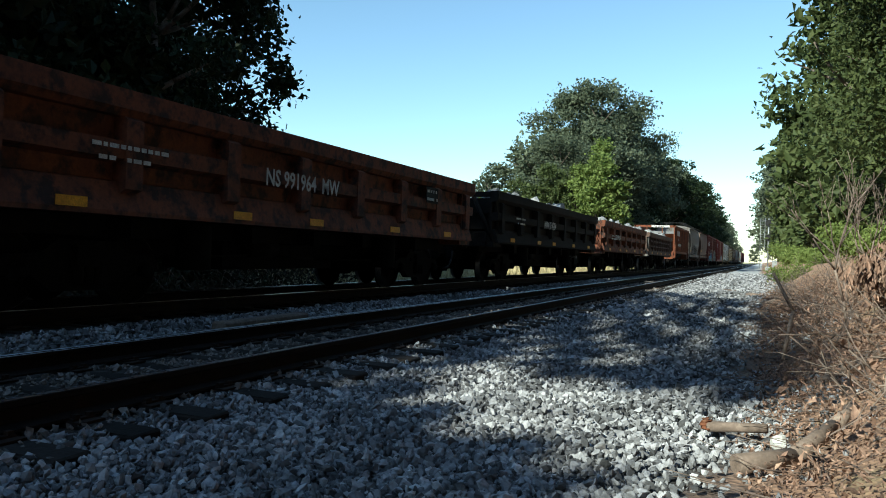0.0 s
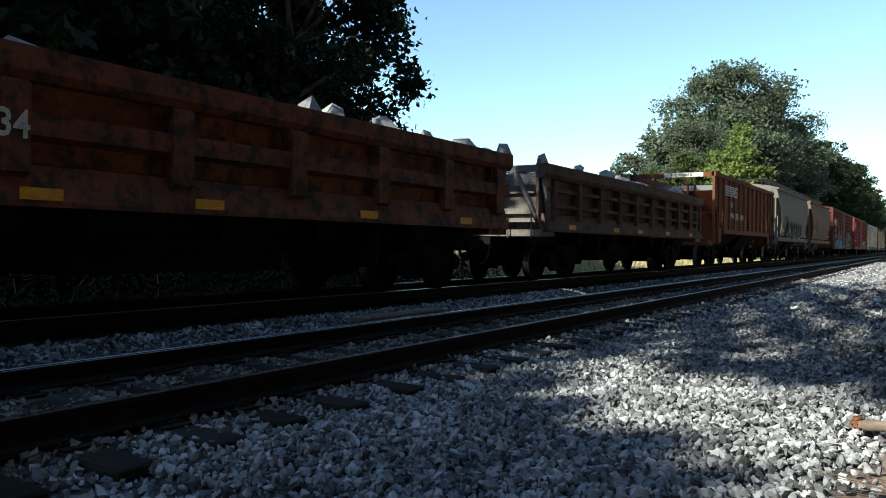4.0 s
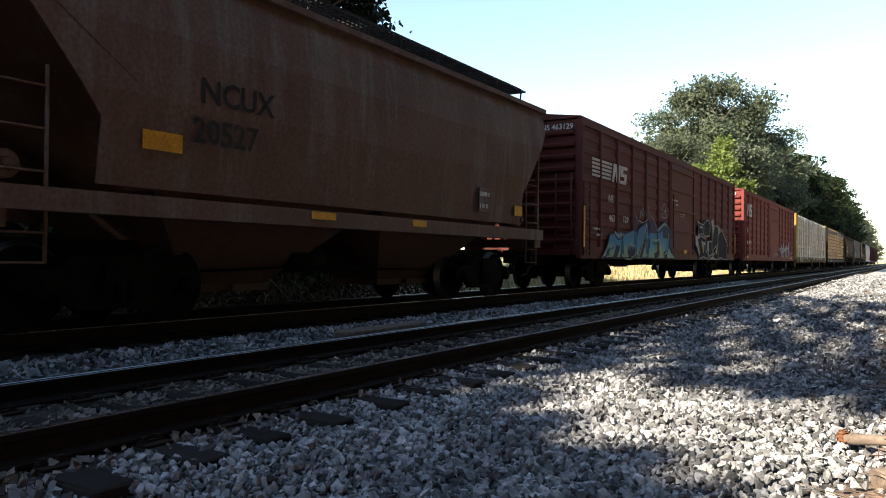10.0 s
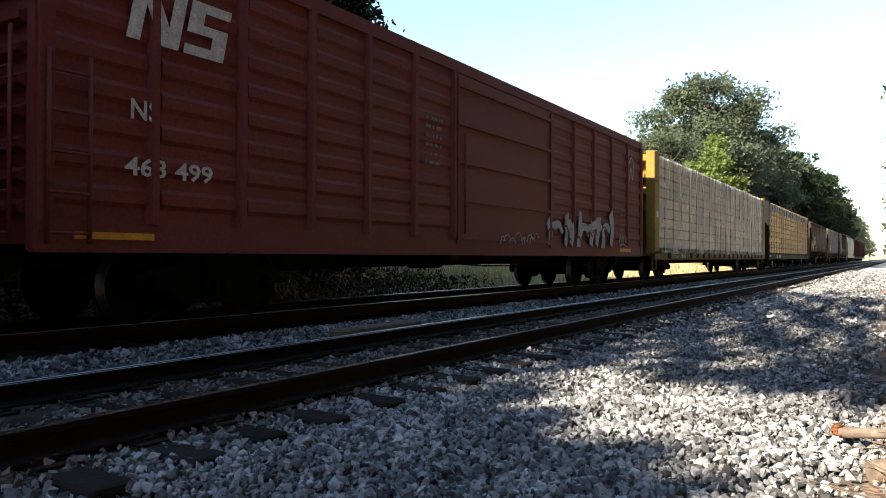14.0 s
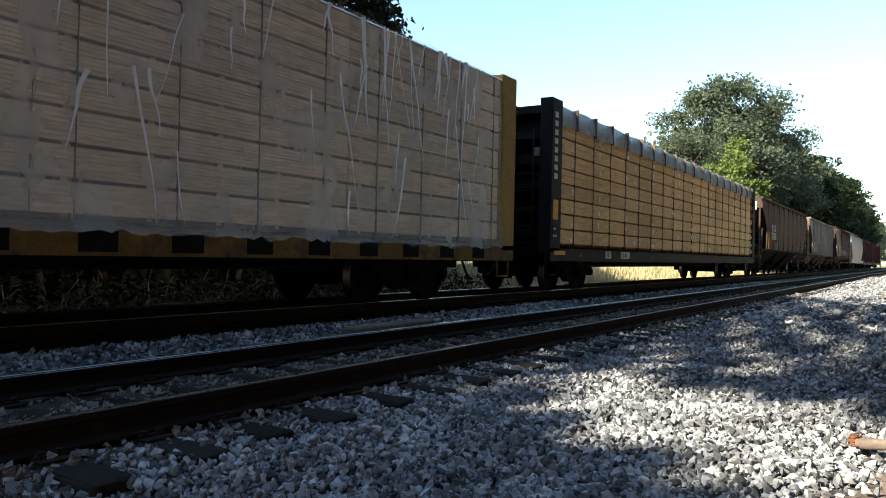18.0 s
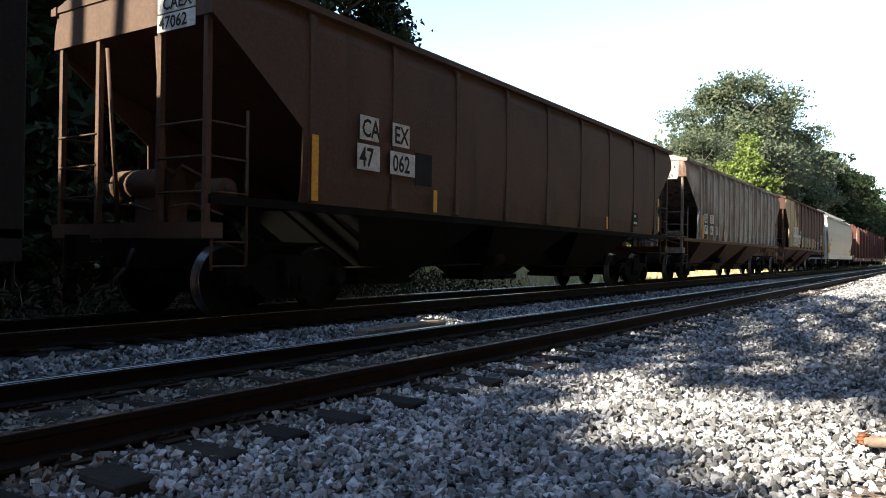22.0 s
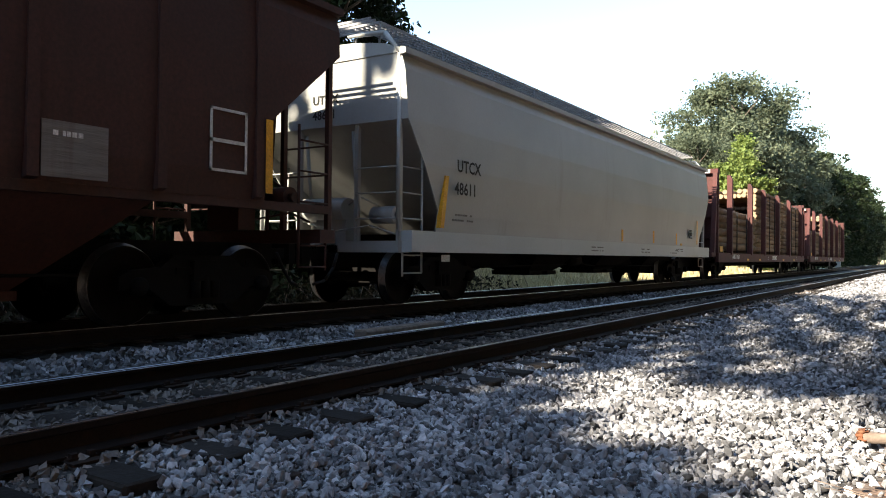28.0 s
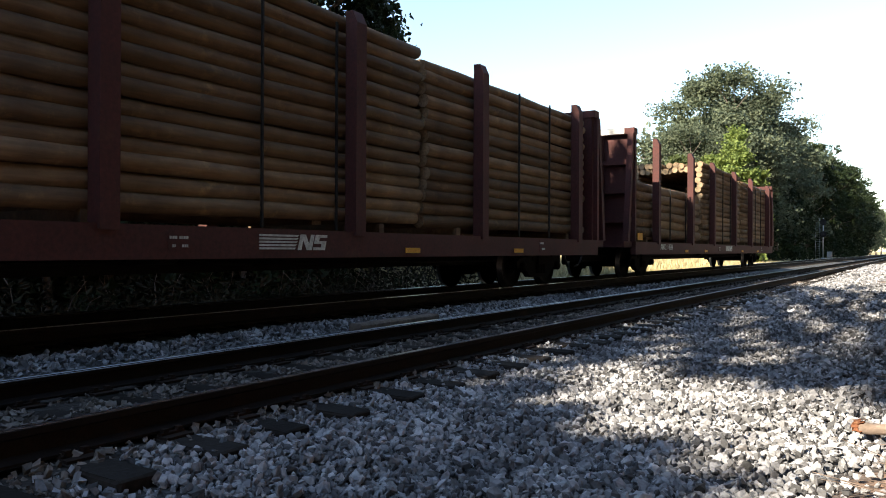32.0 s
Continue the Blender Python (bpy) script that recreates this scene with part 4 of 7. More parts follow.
PATCHHOP = surface("grey hopper paint with rust blooms", (0.37, 0.35, 0.325), (0.14, 0.08, 0.052), (0.1, 0.05, 0.034), 0.75, grain=22, patch=0.95, streak=True, stain_at=(0.52, 0.62))
RIBGREY = surface("pale grey rib paint with rust", (0.34, 0.325, 0.3), (0.27, 0.245, 0.215), (0.16, 0.1, 0.065), 0.7, grain=22, patch=0.8, streak=True, stain_at=(0.56, 0.72))
MAROONHOP = surface("dark maroon weathered hopper paint", (0.066, 0.0248, 0.0193), (0.0495, 0.0209, 0.0165), (0.0275, 0.0165, 0.0143), 0.75, grain=22, patch=0.7, streak=True, stain_at=(0.55, 0.75))
BEIGE = surface("faded beige paint", (0.4, 0.32, 0.192), (0.32, 0.248, 0.152), (0.192, 0.104, 0.064), 0.75, grain=22, patch=1.5, stain_at=(0.55, 0.72))
HOPGREY = surface("dull light grey hopper paint", (0.36, 0.36, 0.345), (0.315, 0.315, 0.3), (0.25, 0.235, 0.21), 0.45, grain=25, patch=0.5, streak=True, stain_at=(0.58, 0.85), relief=0.04, rub=0.15)
LIGHTGREY = surface("clean light grey hopper paint", (0.43, 0.435, 0.425), (0.385, 0.39, 0.375), (0.336, 0.32, 0.288), 0.5, grain=25, patch=0.5, streak=True, stain_at=(0.6, 0.85), relief=0.04, rub=0.15)
BOXRED = surface("boxcar red-brown paint", (0.128, 0.024, 0.018), (0.1, 0.021, 0.016), (0.06, 0.017, 0.014), 0.7, grain=22, patch=0.6, streak=True, stain_at=(0.58, 0.8))
BOXBRIGHT = surface("newer boxcar red paint", (0.2, 0.03, 0.026), (0.165, 0.027, 0.023), (0.0868, 0.0248, 0.0223), 0.65, grain=22, patch=0.6, streak=True, stain_at=(0.6, 0.85))
BEAMYELLOW = surface("yellow centre-beam paint", (0.33, 0.2, 0.03), (0.27, 0.165, 0.03), (0.15, 0.075, 0.03), 0.65, grain=22, patch=1.2, stain_at=(0.6, 0.78))
SILLYELLOW = surface("grimy yellow sill paint", (0.2, 0.11, 0.016), (0.13, 0.07, 0.014), (0.04, 0.028, 0.018), 0.7, grain=22, patch=1.6, stain_at=(0.5, 0.66))
BEAMBLACK = surface("black centre-beam paint", (0.012, 0.0126, 0.0144), (0.016, 0.016, 0.017), (0.028, 0.022, 0.018), 0.6, grain=22, patch=1.2, stain_at=(0.62, 0.8))
LOGCAR = surface("maroon log-car paint", (0.092, 0.026, 0.024), (0.068, 0.022, 0.02), (0.1, 0.045, 0.03), 0.75, grain=22, patch=1.2, stain_at=(0.6, 0.78))
GALV = surface("galvanised running board", (0.3, 0.3, 0.31), (0.22, 0.22, 0.23), None, 0.6, 0.4, grain=22, patch=3)
ROCK = surface("pale quarry boulders", (0.33, 0.33, 0.34), (0.24, 0.24, 0.25), (0.2, 0.18, 0.16), 0.9, grain=16, patch=2, relief=0.6, island=0.35)
LUMBER = surface("fresh sawn lumber", (0.78, 0.54, 0.275), (0.68, 0.455, 0.225), (0.55, 0.345, 0.16), 0.8, grain=30, patch=1.2, piece=0.14, along=True)
LUMBERPALE = surface("pale sawn lumber", (0.74, 0.6, 0.44), (0.66, 0.53, 0.38), (0.52, 0.39, 0.27), 0.8, grain=30, patch=1.2, piece=0.14, along=True)
LOG = surface("debarked pine log", (0.2, 0.128, 0.072), (0.13, 0.082, 0.05), (0.33, 0.21, 0.1), 0.85, grain=18, patch=2.2, stain_at=(0.58, 0.78), relief=0.5, piece=0.4, along=True)
LOGEND = surface("sawn log end", (0.36, 0.26, 0.165), (0.28, 0.195, 0.12), (0.2, 0.13, 0.08), 0.85, grain=30, patch=6)
STRAP = surface("plastic strapping", (0.17, 0.115, 0.065), (0.11, 0.075, 0.045), None, 0.5, 0.0, grain=20, patch=3)
SILVERWRAP = surface("grey plastic lumber cover", (0.27, 0.295, 0.345), (0.2, 0.22, 0.26), (0.36, 0.385, 0.43), 0.3, grain=3, patch=1.4, relief=0.3, depth=0.03, rub=0.05)
SPRAYBLUE = surface("blue spray paint", (0.032, 0.128, 0.24), (0.04, 0.192, 0.288), (0.024, 0.048, 0.128), 0.7, grain=20, patch=2)
SPRAYNAVY = surface("navy spray outline", (0.012, 0.025, 0.06), (0.02, 0.04, 0.08), None, 0.7, grain=20, patch=2)
SPRAYBLACK = surface("black spray paint", (0.009, 0.01, 0.012), (0.015, 0.017, 0.02), None, 0.7, grain=20, patch=2)
SPRAYWHITE = surface("white spray paint", (0.42, 0.42, 0.42), (0.336, 0.336, 0.336), (0.21, 0.21, 0.21), 0.7, grain=20, patch=3, stain_at=(0.6, 0.8))


def make_blend(name, stops, dull):
    """Spray paint faded from one colour to the next up the car's side: (height, colour)."""
    m, b = blank(name, 0.7)
    v = coords(m)
    sx = node(m, "ShaderNodeSeparateXYZ")
    link(m, v, sx.inputs[0])
    wob = node(m, "ShaderNodeMath")
    wob.operation = "MULTIPLY_ADD"
    wob.inputs[1].default_value = 0.7
    link(m, noise_out(m, v, 2.0, 3), wob.inputs[0]), link(m, sx.outputs[2], wob.inputs[2])
    c = stops[0][1]
    for (za, _), (zb, cb) in zip(stops, stops[1:]):
        c = mix(m, ramp(m, wob.outputs[0], za + 0.35, zb + 0.35), c, cb)
    c = mix(m, ramp(m, noise_out(m, v, 14, 4), 0.5, 0.8), c, dull)
    link(m, c, b.inputs["Base Color"])
    return m


def make_wrap():
    m, b = blank("translucent white lumber wrap", 0.3)
    v = coords(m, (1.0, 0.8, 0.55))
    n = ramp(m, noise_out(m, v, 1.3, 5, 0.62), 0.38, 0.78)
    link(m, mix(m, n, (0.82, 0.81, 0.8), (0.93, 0.93, 0.95)), b.inputs["Base Color"])
    t = node(m, "ShaderNodeBsdfTransparent")
    ms = node(m, "ShaderNodeMixShader")
    link(m, ramp_to(m, n, 0.16, 0.42), ms.inputs[0])
    link(m, t.outputs[0], ms.inputs[1]), link(m, b.outputs[0], ms.inputs[2])
    link(m, ms.outputs[0], m.node_tree.nodes["Material Output"].inputs["Surface"])
    bump(m, b, noise_out(m, v, 7, 4), 0.6, 0.03)
    return m


WRAP = make_wrap()
CREASE = surface("white of wrap crease glints and paper tags", (0.86, 0.87, 0.9), (0.74, 0.74, 0.77), None, 0.3, grain=12, patch=3, rub=0.5)
SPRAYBLEND = make_blend("blue over green spray paint", [(0.75, (0.36, 0.42, 0.17)), (1.05, (0.22, 0.42, 0.34)), (1.3, (0.03, 0.26, 0.46)), (1.8, (0.025, 0.11, 0.36))], (0.06, 0.18, 0.26))
SPRAYPALE = surface("pale green sprayed highlight", (0.34, 0.42, 0.3), (0.26, 0.34, 0.28), None, 0.7, grain=20, patch=2.5)
SPRAYINK = surface("blue-black spray paint", (0.006, 0.008, 0.018), (0.01, 0.012, 0.026), (0.025, 0.028, 0.04), 0.7, grain=20, patch=2)
SPRAYVIOLET = surface("violet spray paint", (0.06, 0.045, 0.12), (0.04, 0.03, 0.09), None, 0.7, grain=20, patch=2)
SPRAYGREY = surface("silver-grey spray paint", (0.36, 0.37, 0.38), (0.26, 0.27, 0.28), (0.1, 0.1, 0.1), 0.6, grain=20, patch=2.5, stain_at=(0.55, 0.8))


def make_bogie_meshes(r):
    bm = bmesh.new()
    side = [(-1.12, 0.56), (-0.98, 0.63), (-0.6, 0.66), (-0.42, 0.8), (0.42, 0.8), (0.6, 0.66), (0.98, 0.63), (1.12, 0.56), (1.12, 0.42), (0.74, 0.42), (0.46, 0.22), (-0.46, 0.22), (-0.74, 0.42), (-1.12, 0.42)]
    for s in (-1, 1):
        prism(bm, side, "x", s * 0.93, s * 1.07)
        for y in (-0.14, 0, 0.14):
            tube(bm, (s * 1.09, y, 0.3), (s * 1.09, y, 0.56), 0.065, None, 8)
        box(bm, s * 1.075 - 0.02, s * 1.075 + 0.02, -0.4, 0.4, 0.58, 0.66)
    box(bm, -1.15, 1.15, -0.2, 0.2, 0.5, 0.74)
    box(bm, -0.35, 0.35, -0.3, 0.3, 0.74, 0.86)
    for y in (-0.52, 0.52):
        tube(bm, (-0.9, y, 0.36), (0.9, y, 0.36), 0.045, None, 8)
    frame_me = bpy.data.meshes.new("bogie")
    bm.to_mesh(frame_me), bm.free()
    bm = bmesh.new()
    for s in (-1, 1):
        prof = [(s * 0.68, r + 0.028), (s * 0.715, r + 0.026), (s * 0.725, r), (s * 0.82, r - 0.008), (s * 0.828, r - 0.016), (s * 0.822, r - 0.055), (s * 0.80, r - 0.065), (s * 0.765, 0.17), (s * 0.84, 0.14), (s * 0.84, 0.09), (s * 0.66, 0.09), (s * 0.66, 0.15), (s * 0.71, 0.2), (s * 0.68, r - 0.06)]
        lathe(bm, prof + [prof[0]], seg=32, mats=[0, 1, 1, 1, 0, 0, 0, 0, 0, 0, 0, 0, 0, 0])
    tube(bm, (-1.0, 0, 0), (1.0, 0, 0), 0.085, None, 12)
    # spot marks on the plates, so that the turning shows
    for s in (-1, 1):
        for a in (0.4, 2.5):
            c = Vector((s * 0.79, 0.27 * math.cos(a), 0.27 * math.sin(a)))
            tube(bm, c, c + Vector((s * 0.012, 0, 0)), 0.03, None, 8)
    wheel_me = bpy.data.meshes.new("wheelset")
    bm.to_mesh(wheel_me), bm.free()
    wheel_me.materials.append(WHEEL), wheel_me.materials.append(WHEELRIM)
    bm = bmesh.new()
    lathe(bm, [(1.0, 0.1), (1.13, 0.1), (1.15, 0.085), (1.17, 0.045)], seg=14)
    cap_me = bpy.data.meshes.new("bearing_cap")
    bm.to_mesh(cap_me), bm.free()
    return frame_me, wheel_me, cap_me


WHEEL_R = 0.457
BOGIE = make_bogie_meshes(WHEEL_R)
WHEELBASE = 1.78


def new_car(label, category, u0, u1, bogie_in, sill=(0.62, 0.98), coupler=0.55):
    """A car whose body runs from u0 to u1 along the train, with bogies, centre sill, couplers and hoses."""
    half = (u1 - u0) / 2
    car = tagged(new("freight_car"), label, category, "freight train")
    CARS.append((car, (u0 + u1) / 2))
    for s in (-1, 1):
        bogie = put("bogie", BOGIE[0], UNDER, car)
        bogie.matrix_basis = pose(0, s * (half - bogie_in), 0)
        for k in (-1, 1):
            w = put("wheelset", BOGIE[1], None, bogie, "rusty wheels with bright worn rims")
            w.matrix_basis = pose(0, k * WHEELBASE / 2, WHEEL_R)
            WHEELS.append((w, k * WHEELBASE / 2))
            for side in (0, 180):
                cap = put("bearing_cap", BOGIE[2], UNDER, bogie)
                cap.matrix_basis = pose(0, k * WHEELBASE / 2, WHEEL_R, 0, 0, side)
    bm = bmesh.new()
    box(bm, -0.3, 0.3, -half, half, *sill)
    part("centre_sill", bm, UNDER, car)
    for s in (-1, 1):
        bm = bmesh.new()
        box(bm, -0.1, 0.1, s * half, s * (half + coupler), 0.76, 0.92) if s > 0 else box(bm, -0.1, 0.1, -half - coupler, -half, 0.76, 0.92)
        prism(bm, [(-0.15, 0), (0.02, 0.02), (0.16, 0.1), (0.14, 0.26), (-0.02, 0.3), (-0.16, 0.22)], "z", 0.68, 1.0)
        bm.verts.ensure_lookup_table()
        for v in bm.verts[8:]:
            v.co.y = s * (half + coupler - 0.16) + s * v.co.y
        part("coupler", bm, UNDER, car)
        bm = bmesh.new()
        y = s * (half + 0.05)
        path_tube(bm, [(0.34, y, 0.85), (0.36, y + s * 0.12, 0.62), (0.34, y + s * 0.3, 0.42), (0.28, y + s * 0.5, 0.36)], 0.026, 7)
        part("air_hose", bm, BLACKPAINT, car)
    # brake gear under the floor
    bm = bmesh.new()
    tube(bm, (-0.95, 0.6, 0.72), (-0.95, 1.7, 0.72), 0.2, None, 14)
    part("air_reservoir", bm, UNDER, car)
    bm = bmesh.new()
    tube(bm, (0.75, -1.2, 0.76), (0.75, -0.5, 0.76), 0.14, None, 12)
    path_tube(bm, [(0.75, -half + bogie_in + 1.2, 0.6), (0.75, -0.5, 0.66), (0.7, 0.8, 0.6), (0.7, half - bogie_in - 1.2, 0.58)], 0.02, 6)
    part("brake_gear", bm, UNDER, car)
    return car, half


def ladder(car, x, y, z0, z1, material, along="y", wide=0.42, rungs=0.38, r=0.017):
    bm = bmesh.new()
    n = int((z1 - z0) / rungs)
    if along == "y":
        a, b = (x, y, 0), (x, y + wide, 0)
    else:
        a, b = (x, y, 0), (x + wide, y, 0)
    for p in (a, b):
        tube(bm, (p[0], p[1], z0), (p[0], p[1], z1), r * 1.25, None, 6)
    for i in range(n + 1):
        z = z0 + 0.1 + i * rungs
        if z < z1:
            tube(bm, (a[0], a[1], z), (b[0], b[1], z), r, None, 6)
    return part("ladder", bm, material, car)


def bars_sign(car, x, y, z, wide, high, rows, ink, back=None, seed=0):
    """A stencilled panel whose small writing cannot be read: rows of plain bars."""
    if back:
        quad_marks("panel", [(y, y + wide, z, z + high)], x, back, car)
        x += 0.005
    r = random.Random(seed)
    rects = []
    for k in range(rows):
        zz = z + high * (k + 0.3) / rows
        yy = y + 0.05 * wide
        while yy < y + wide * 0.85:
            w = wide * r.uniform(0.04, 0.1)
            if r.random() < 0.72:
                rects.append((yy, min(yy + w, y + wide * 0.97), zz, zz + high * 0.34 / rows))
            yy += w + wide * 0.025
    ob = quad_marks("stencil", rects, x, ink, car)
    ob["kind"] = "stuff"


def emblem(car, x, y, z, wide, high, material, stripes=True):
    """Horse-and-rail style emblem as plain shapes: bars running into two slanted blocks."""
    bm = bmesh.new()
    split = 0.55 if stripes else 0.0
    if stripes:
        for k in range(5):
            zz = z + high * (0.04 + k * 0.2)
            prism(bm, [(y, zz), (y + wide * (0.5 + 0.012 * k), zz), (y + wide * (0.5 + 0.012 * k) + 0.03, zz + high * 0.12), (y, zz + high * 0.12)], "x", x - 0.003, x + 0.004)
    w = wide * (1 - split)
    o = y + wide * split
    sl = 0.1 * w
    def slab(y0, y1, z0, z1):
        prism(bm, [(o + w * y0 + sl * z0, z + high * z0), (o + w * y1 + sl * z0, z + high * z0), (o + w * y1 + sl * z1, z + high * z1), (o + w * y0 + sl * z1, z + high * z1)], "x", x - 0.003, x + 0.004)
    slab(0, 0.12, 0, 1), slab(0.36, 0.48, 0, 1)
    prism(bm, [(o + w * 0.02 + sl, z + high), (o + w * 0.17 + sl, z + high), (o + w * 0.46, z), (o + w * 0.31, z)], "x", x - 0.003, x + 0.005)
    slab(0.53, 0.95, 0.0, 0.18), slab(0.53, 0.95, 0.41, 0.59), slab(0.53, 0.95, 0.82, 1.0)
    slab(0.53, 0.68, 0.59, 0.82), slab(0.8, 0.95, 0.18, 0.41)
    return part("emblem", bm, material, car, "pale painted railway emblem")


def ribbon(bm, pts, w0, w1, x):
    """A flat brush stroke on the car's side along a smooth line, its ends cut slantwise."""
    P = [np.array(q, float) for q in pts]
    P = [2 * P[0] - P[1]] + P + [2 * P[-1] - P[-2]]
    line = []
    for k in range(1, len(P) - 2):
        for i in range(5):
            t = i / 5
            line.append(0.5 * (2 * P[k] + (P[k + 1] - P[k - 1]) * t + (2 * P[k - 1] - 5 * P[k] + 4 * P[k + 1] - P[k + 2]) * t * t + (3 * P[k] - P[k - 1] - 3 * P[k + 1] + P[k + 2]) * t ** 3))
    line.append(P[-2])
    n = len(line)
    rows = []
    for i, q in enumerate(line):
        d = line[min(i + 1, n - 1)] - line[max(i - 1, 0)]
        d /= max(1e-6, np.linalg.norm(d))
        h = (w0 + (w1 - w0) * i / (n - 1)) / 2
        cut = d * h * (0.5 if i == n - 1 else -0.5 if i == 0 else 0)
        nrm = np.array((-d[1], d[0]))
        u, v = q + nrm * h + cut, q - nrm * h
        rows.append([bm.verts.new((xx, *c)) for xx in (x, x - 0.006) for c in (u, v)])
    for a, b in zip(rows, rows[1:]):
        bm.faces.new((a[0], a[1], b[1], b[0])), bm.faces.new((a[2], a[0], b[0], b[2])), bm.faces.new((a[1], a[3], b[3], b[1]))
    for r in (rows[0], rows[-1]):
        bm.faces.new((r[0], r[1], r[3], r[2]))


def wild_piece(car, x, y0, y1, z0, z1, sets, seed):
    """A tangle of sprayed arcs and blocks, one part each. sets: paint, outline, count, band of height, widths, length, arch."""
    r = random.Random(seed)
    n = 0
    for paint, rim, count, (za, zb), (wa, wb), long, arch in sets:
        for i in range(count):
            u = (i + r.random()) / count
            y = y0 + (y1 - y0) * u
            z = z0 + (z1 - z0) * r.uniform(za, zb) * (0.72 + 0.28 * u)
            dy, dz, w = long * r.uniform(0.5, 1.2), r.uniform(-0.4, 0.5) * long, r.uniform(wa, wb)
            if arch:
                pts = [(y - dy / 2, z - 0.3 * dz), (y - dy * 0.28, z + arch * 0.8), (y + dy * 0.15, z + arch), (y + dy / 2, z + 0.3 * dz)]
            else:
                pts = [(y, z), (y + 0.12 * dy, z + 0.5 * dy), (y + r.uniform(-0.2, 0.35) * dy, z + dy)]
            pts = [(a, min(max(b, z0), z1 + 0.1)) for a, b in pts]
            if r.random() < 0.5:
                pts = pts[::-1]
            lift = x + 0.0006 * n
            n += 1
            piece = None
            if rim:
                bm = bmesh.new()
                ribbon(bm, pts, w + 0.05, w * 0.6 + 0.05, lift)
                piece = part("graffiti", bm, rim, car, "sprayed graffiti stroke with a dark outline")
            bm = bmesh.new()
            ribbon(bm, pts, w, w * 0.6, lift + 0.004)
            part("graffiti_fill" if rim else "graffiti", bm, paint, piece or car)


def sprayed(car, x, shapes, paint, rim=None, wide=0.045, label="sprayed graffiti letter with a pale outline"):
    """Filled letter shapes on the car's side, one part each, with a sprayed outline."""
    for k, poly in enumerate(shapes):
        bm = bmesh.new()
        prism(bm, poly, "x", x - 0.006 + 0.0004 * k, x + 0.0004 * k)
        fill = part("graffiti", bm, paint, car, label)
        if rim:
            bm = bmesh.new()
            for a, b in zip(poly, poly[1:] + poly[:1]):
                d = (Vector(b) - Vector(a)).normalized() * wide * 0.3
                ribbon(bm, [(a[0] - d.x, a[1] - d.y), ((a[0] + b[0]) / 2 + d.y * 0.6, (a[1] + b[1]) / 2 - d.x * 0.6), (b[0] + d.x, b[1] + d.y)], wide, wide * 0.75, x + 0.006 + 0.0004 * k)
            part("graffiti_outline", bm, rim, fill)


def strokes(car, x, lines, paint, wide):
    for k, pts in enumerate(lines):
        bm = bmesh.new()
        ribbon(bm, pts, wide, wide * 0.6, x + 0.0005 * k)
        part("graffiti_stroke", bm, paint, car)


# outlines of the sprayed letters on the cars' sides: along the car and above the rail
HOPPER_BLACK = [
    [(-1.30, 2.08), (-1.16, 2.20), (-0.82, 2.26), (-0.66, 2.34), (-0.42, 2.32), (-0.30, 2.06), (-0.42, 1.90), (-0.56, 1.92), (-0.26, 1.64), (0.12, 1.44), (-0.26, 1.32), (-0.62, 1.82), (-0.70, 1.76), (-0.68, 1.36), (-1.02, 1.32), (-1.30, 1.32)],
    [(-1.08, 2.36), (-0.88, 2.50), (-0.66, 2.40), (-0.66, 2.30), (-1.04, 2.20)],
    [(-0.24, 2.28), (0.14, 2.36), (0.36, 2.08), (0.68, 1.48), (0.12, 1.44), (-0.24, 1.76)],
    [(0.60, 1.96), (0.68, 2.18), (0.90, 2.18), (1.16, 2.32), (1.40, 2.26), (1.32, 2.08), (1.12, 1.98), (1.56, 1.72), (1.60, 1.48), (0.72, 1.42), (1.12, 1.66), (0.80, 1.80)],
    [(1.72, 2.14), (2.26, 2.32), (2.36, 2.18), (2.06, 1.76), (1.84, 1.50), (1.60, 1.48)],
    [(-3.22, 2.28), (-2.68, 2.38), (-2.56, 1.96), (-2.68, 1.62), (-2.16, 1.58), (-2.26, 1.42), (-3.34, 1.44), (-3.06, 1.78)],
    [(-1.86, 2.28), (-1.48, 2.36), (-0.90, 1.42), (-1.36, 1.42), (-1.60, 1.74), (-2.06, 1.42), (-2.24, 1.44)],
]
HOPPER_SILVER = [
    [(-0.68, 1.76), (-0.26, 1.34), (-0.72, 1.34)],
    [(-0.30, 2.26), (-0.22, 2.30), (-0.24, 1.76), (-0.60, 1.92), (-0.42, 1.90)],
    [(0.18, 1.82), (0.36, 1.66), (0.12, 1.54)],
    [(0.60, 1.92), (1.16, 1.70), (0.88, 1.52), (1.00, 1.78)],
    [(1.16, 1.40), (1.78, 1.50), (1.74, 1.36), (1.08, 1.34)],
    [(-0.66, 2.10), (-0.54, 2.02), (-0.66, 1.98)],
    [(-2.58, 2.34), (-2.32, 1.94), (-1.76, 1.88), (-2.36, 1.60), (-2.66, 1.82)],
    [(-3.36, 1.84), (-3.10, 1.78), (-3.22, 1.48), (-3.40, 1.52)],
]
BOX_LETTERS = [
    [(-7.50, 1.48), (-6.52, 1.58), (-6.44, 1.18), (-6.66, 0.84), (-8.12, 0.84), (-7.72, 1.16)],
    [(-6.46, 1.50), (-5.22, 1.70), (-5.30, 0.96), (-5.46, 0.84), (-6.36, 0.84), (-6.58, 1.04)],
    [(-5.46, 0.84), (-5.02, 1.72), (-4.08, 1.96), (-3.88, 1.30), (-4.06, 0.84)],
    [(-4.06, 0.84), (-3.90, 1.84), (-3.08, 1.78), (-2.92, 1.18), (-3.06, 0.84)],
    [(-3.08, 1.74), (-2.22, 2.08), (-1.58, 1.78), (-1.64, 1.22), (-0.84, 0.84), (-3.06, 0.84)],
]
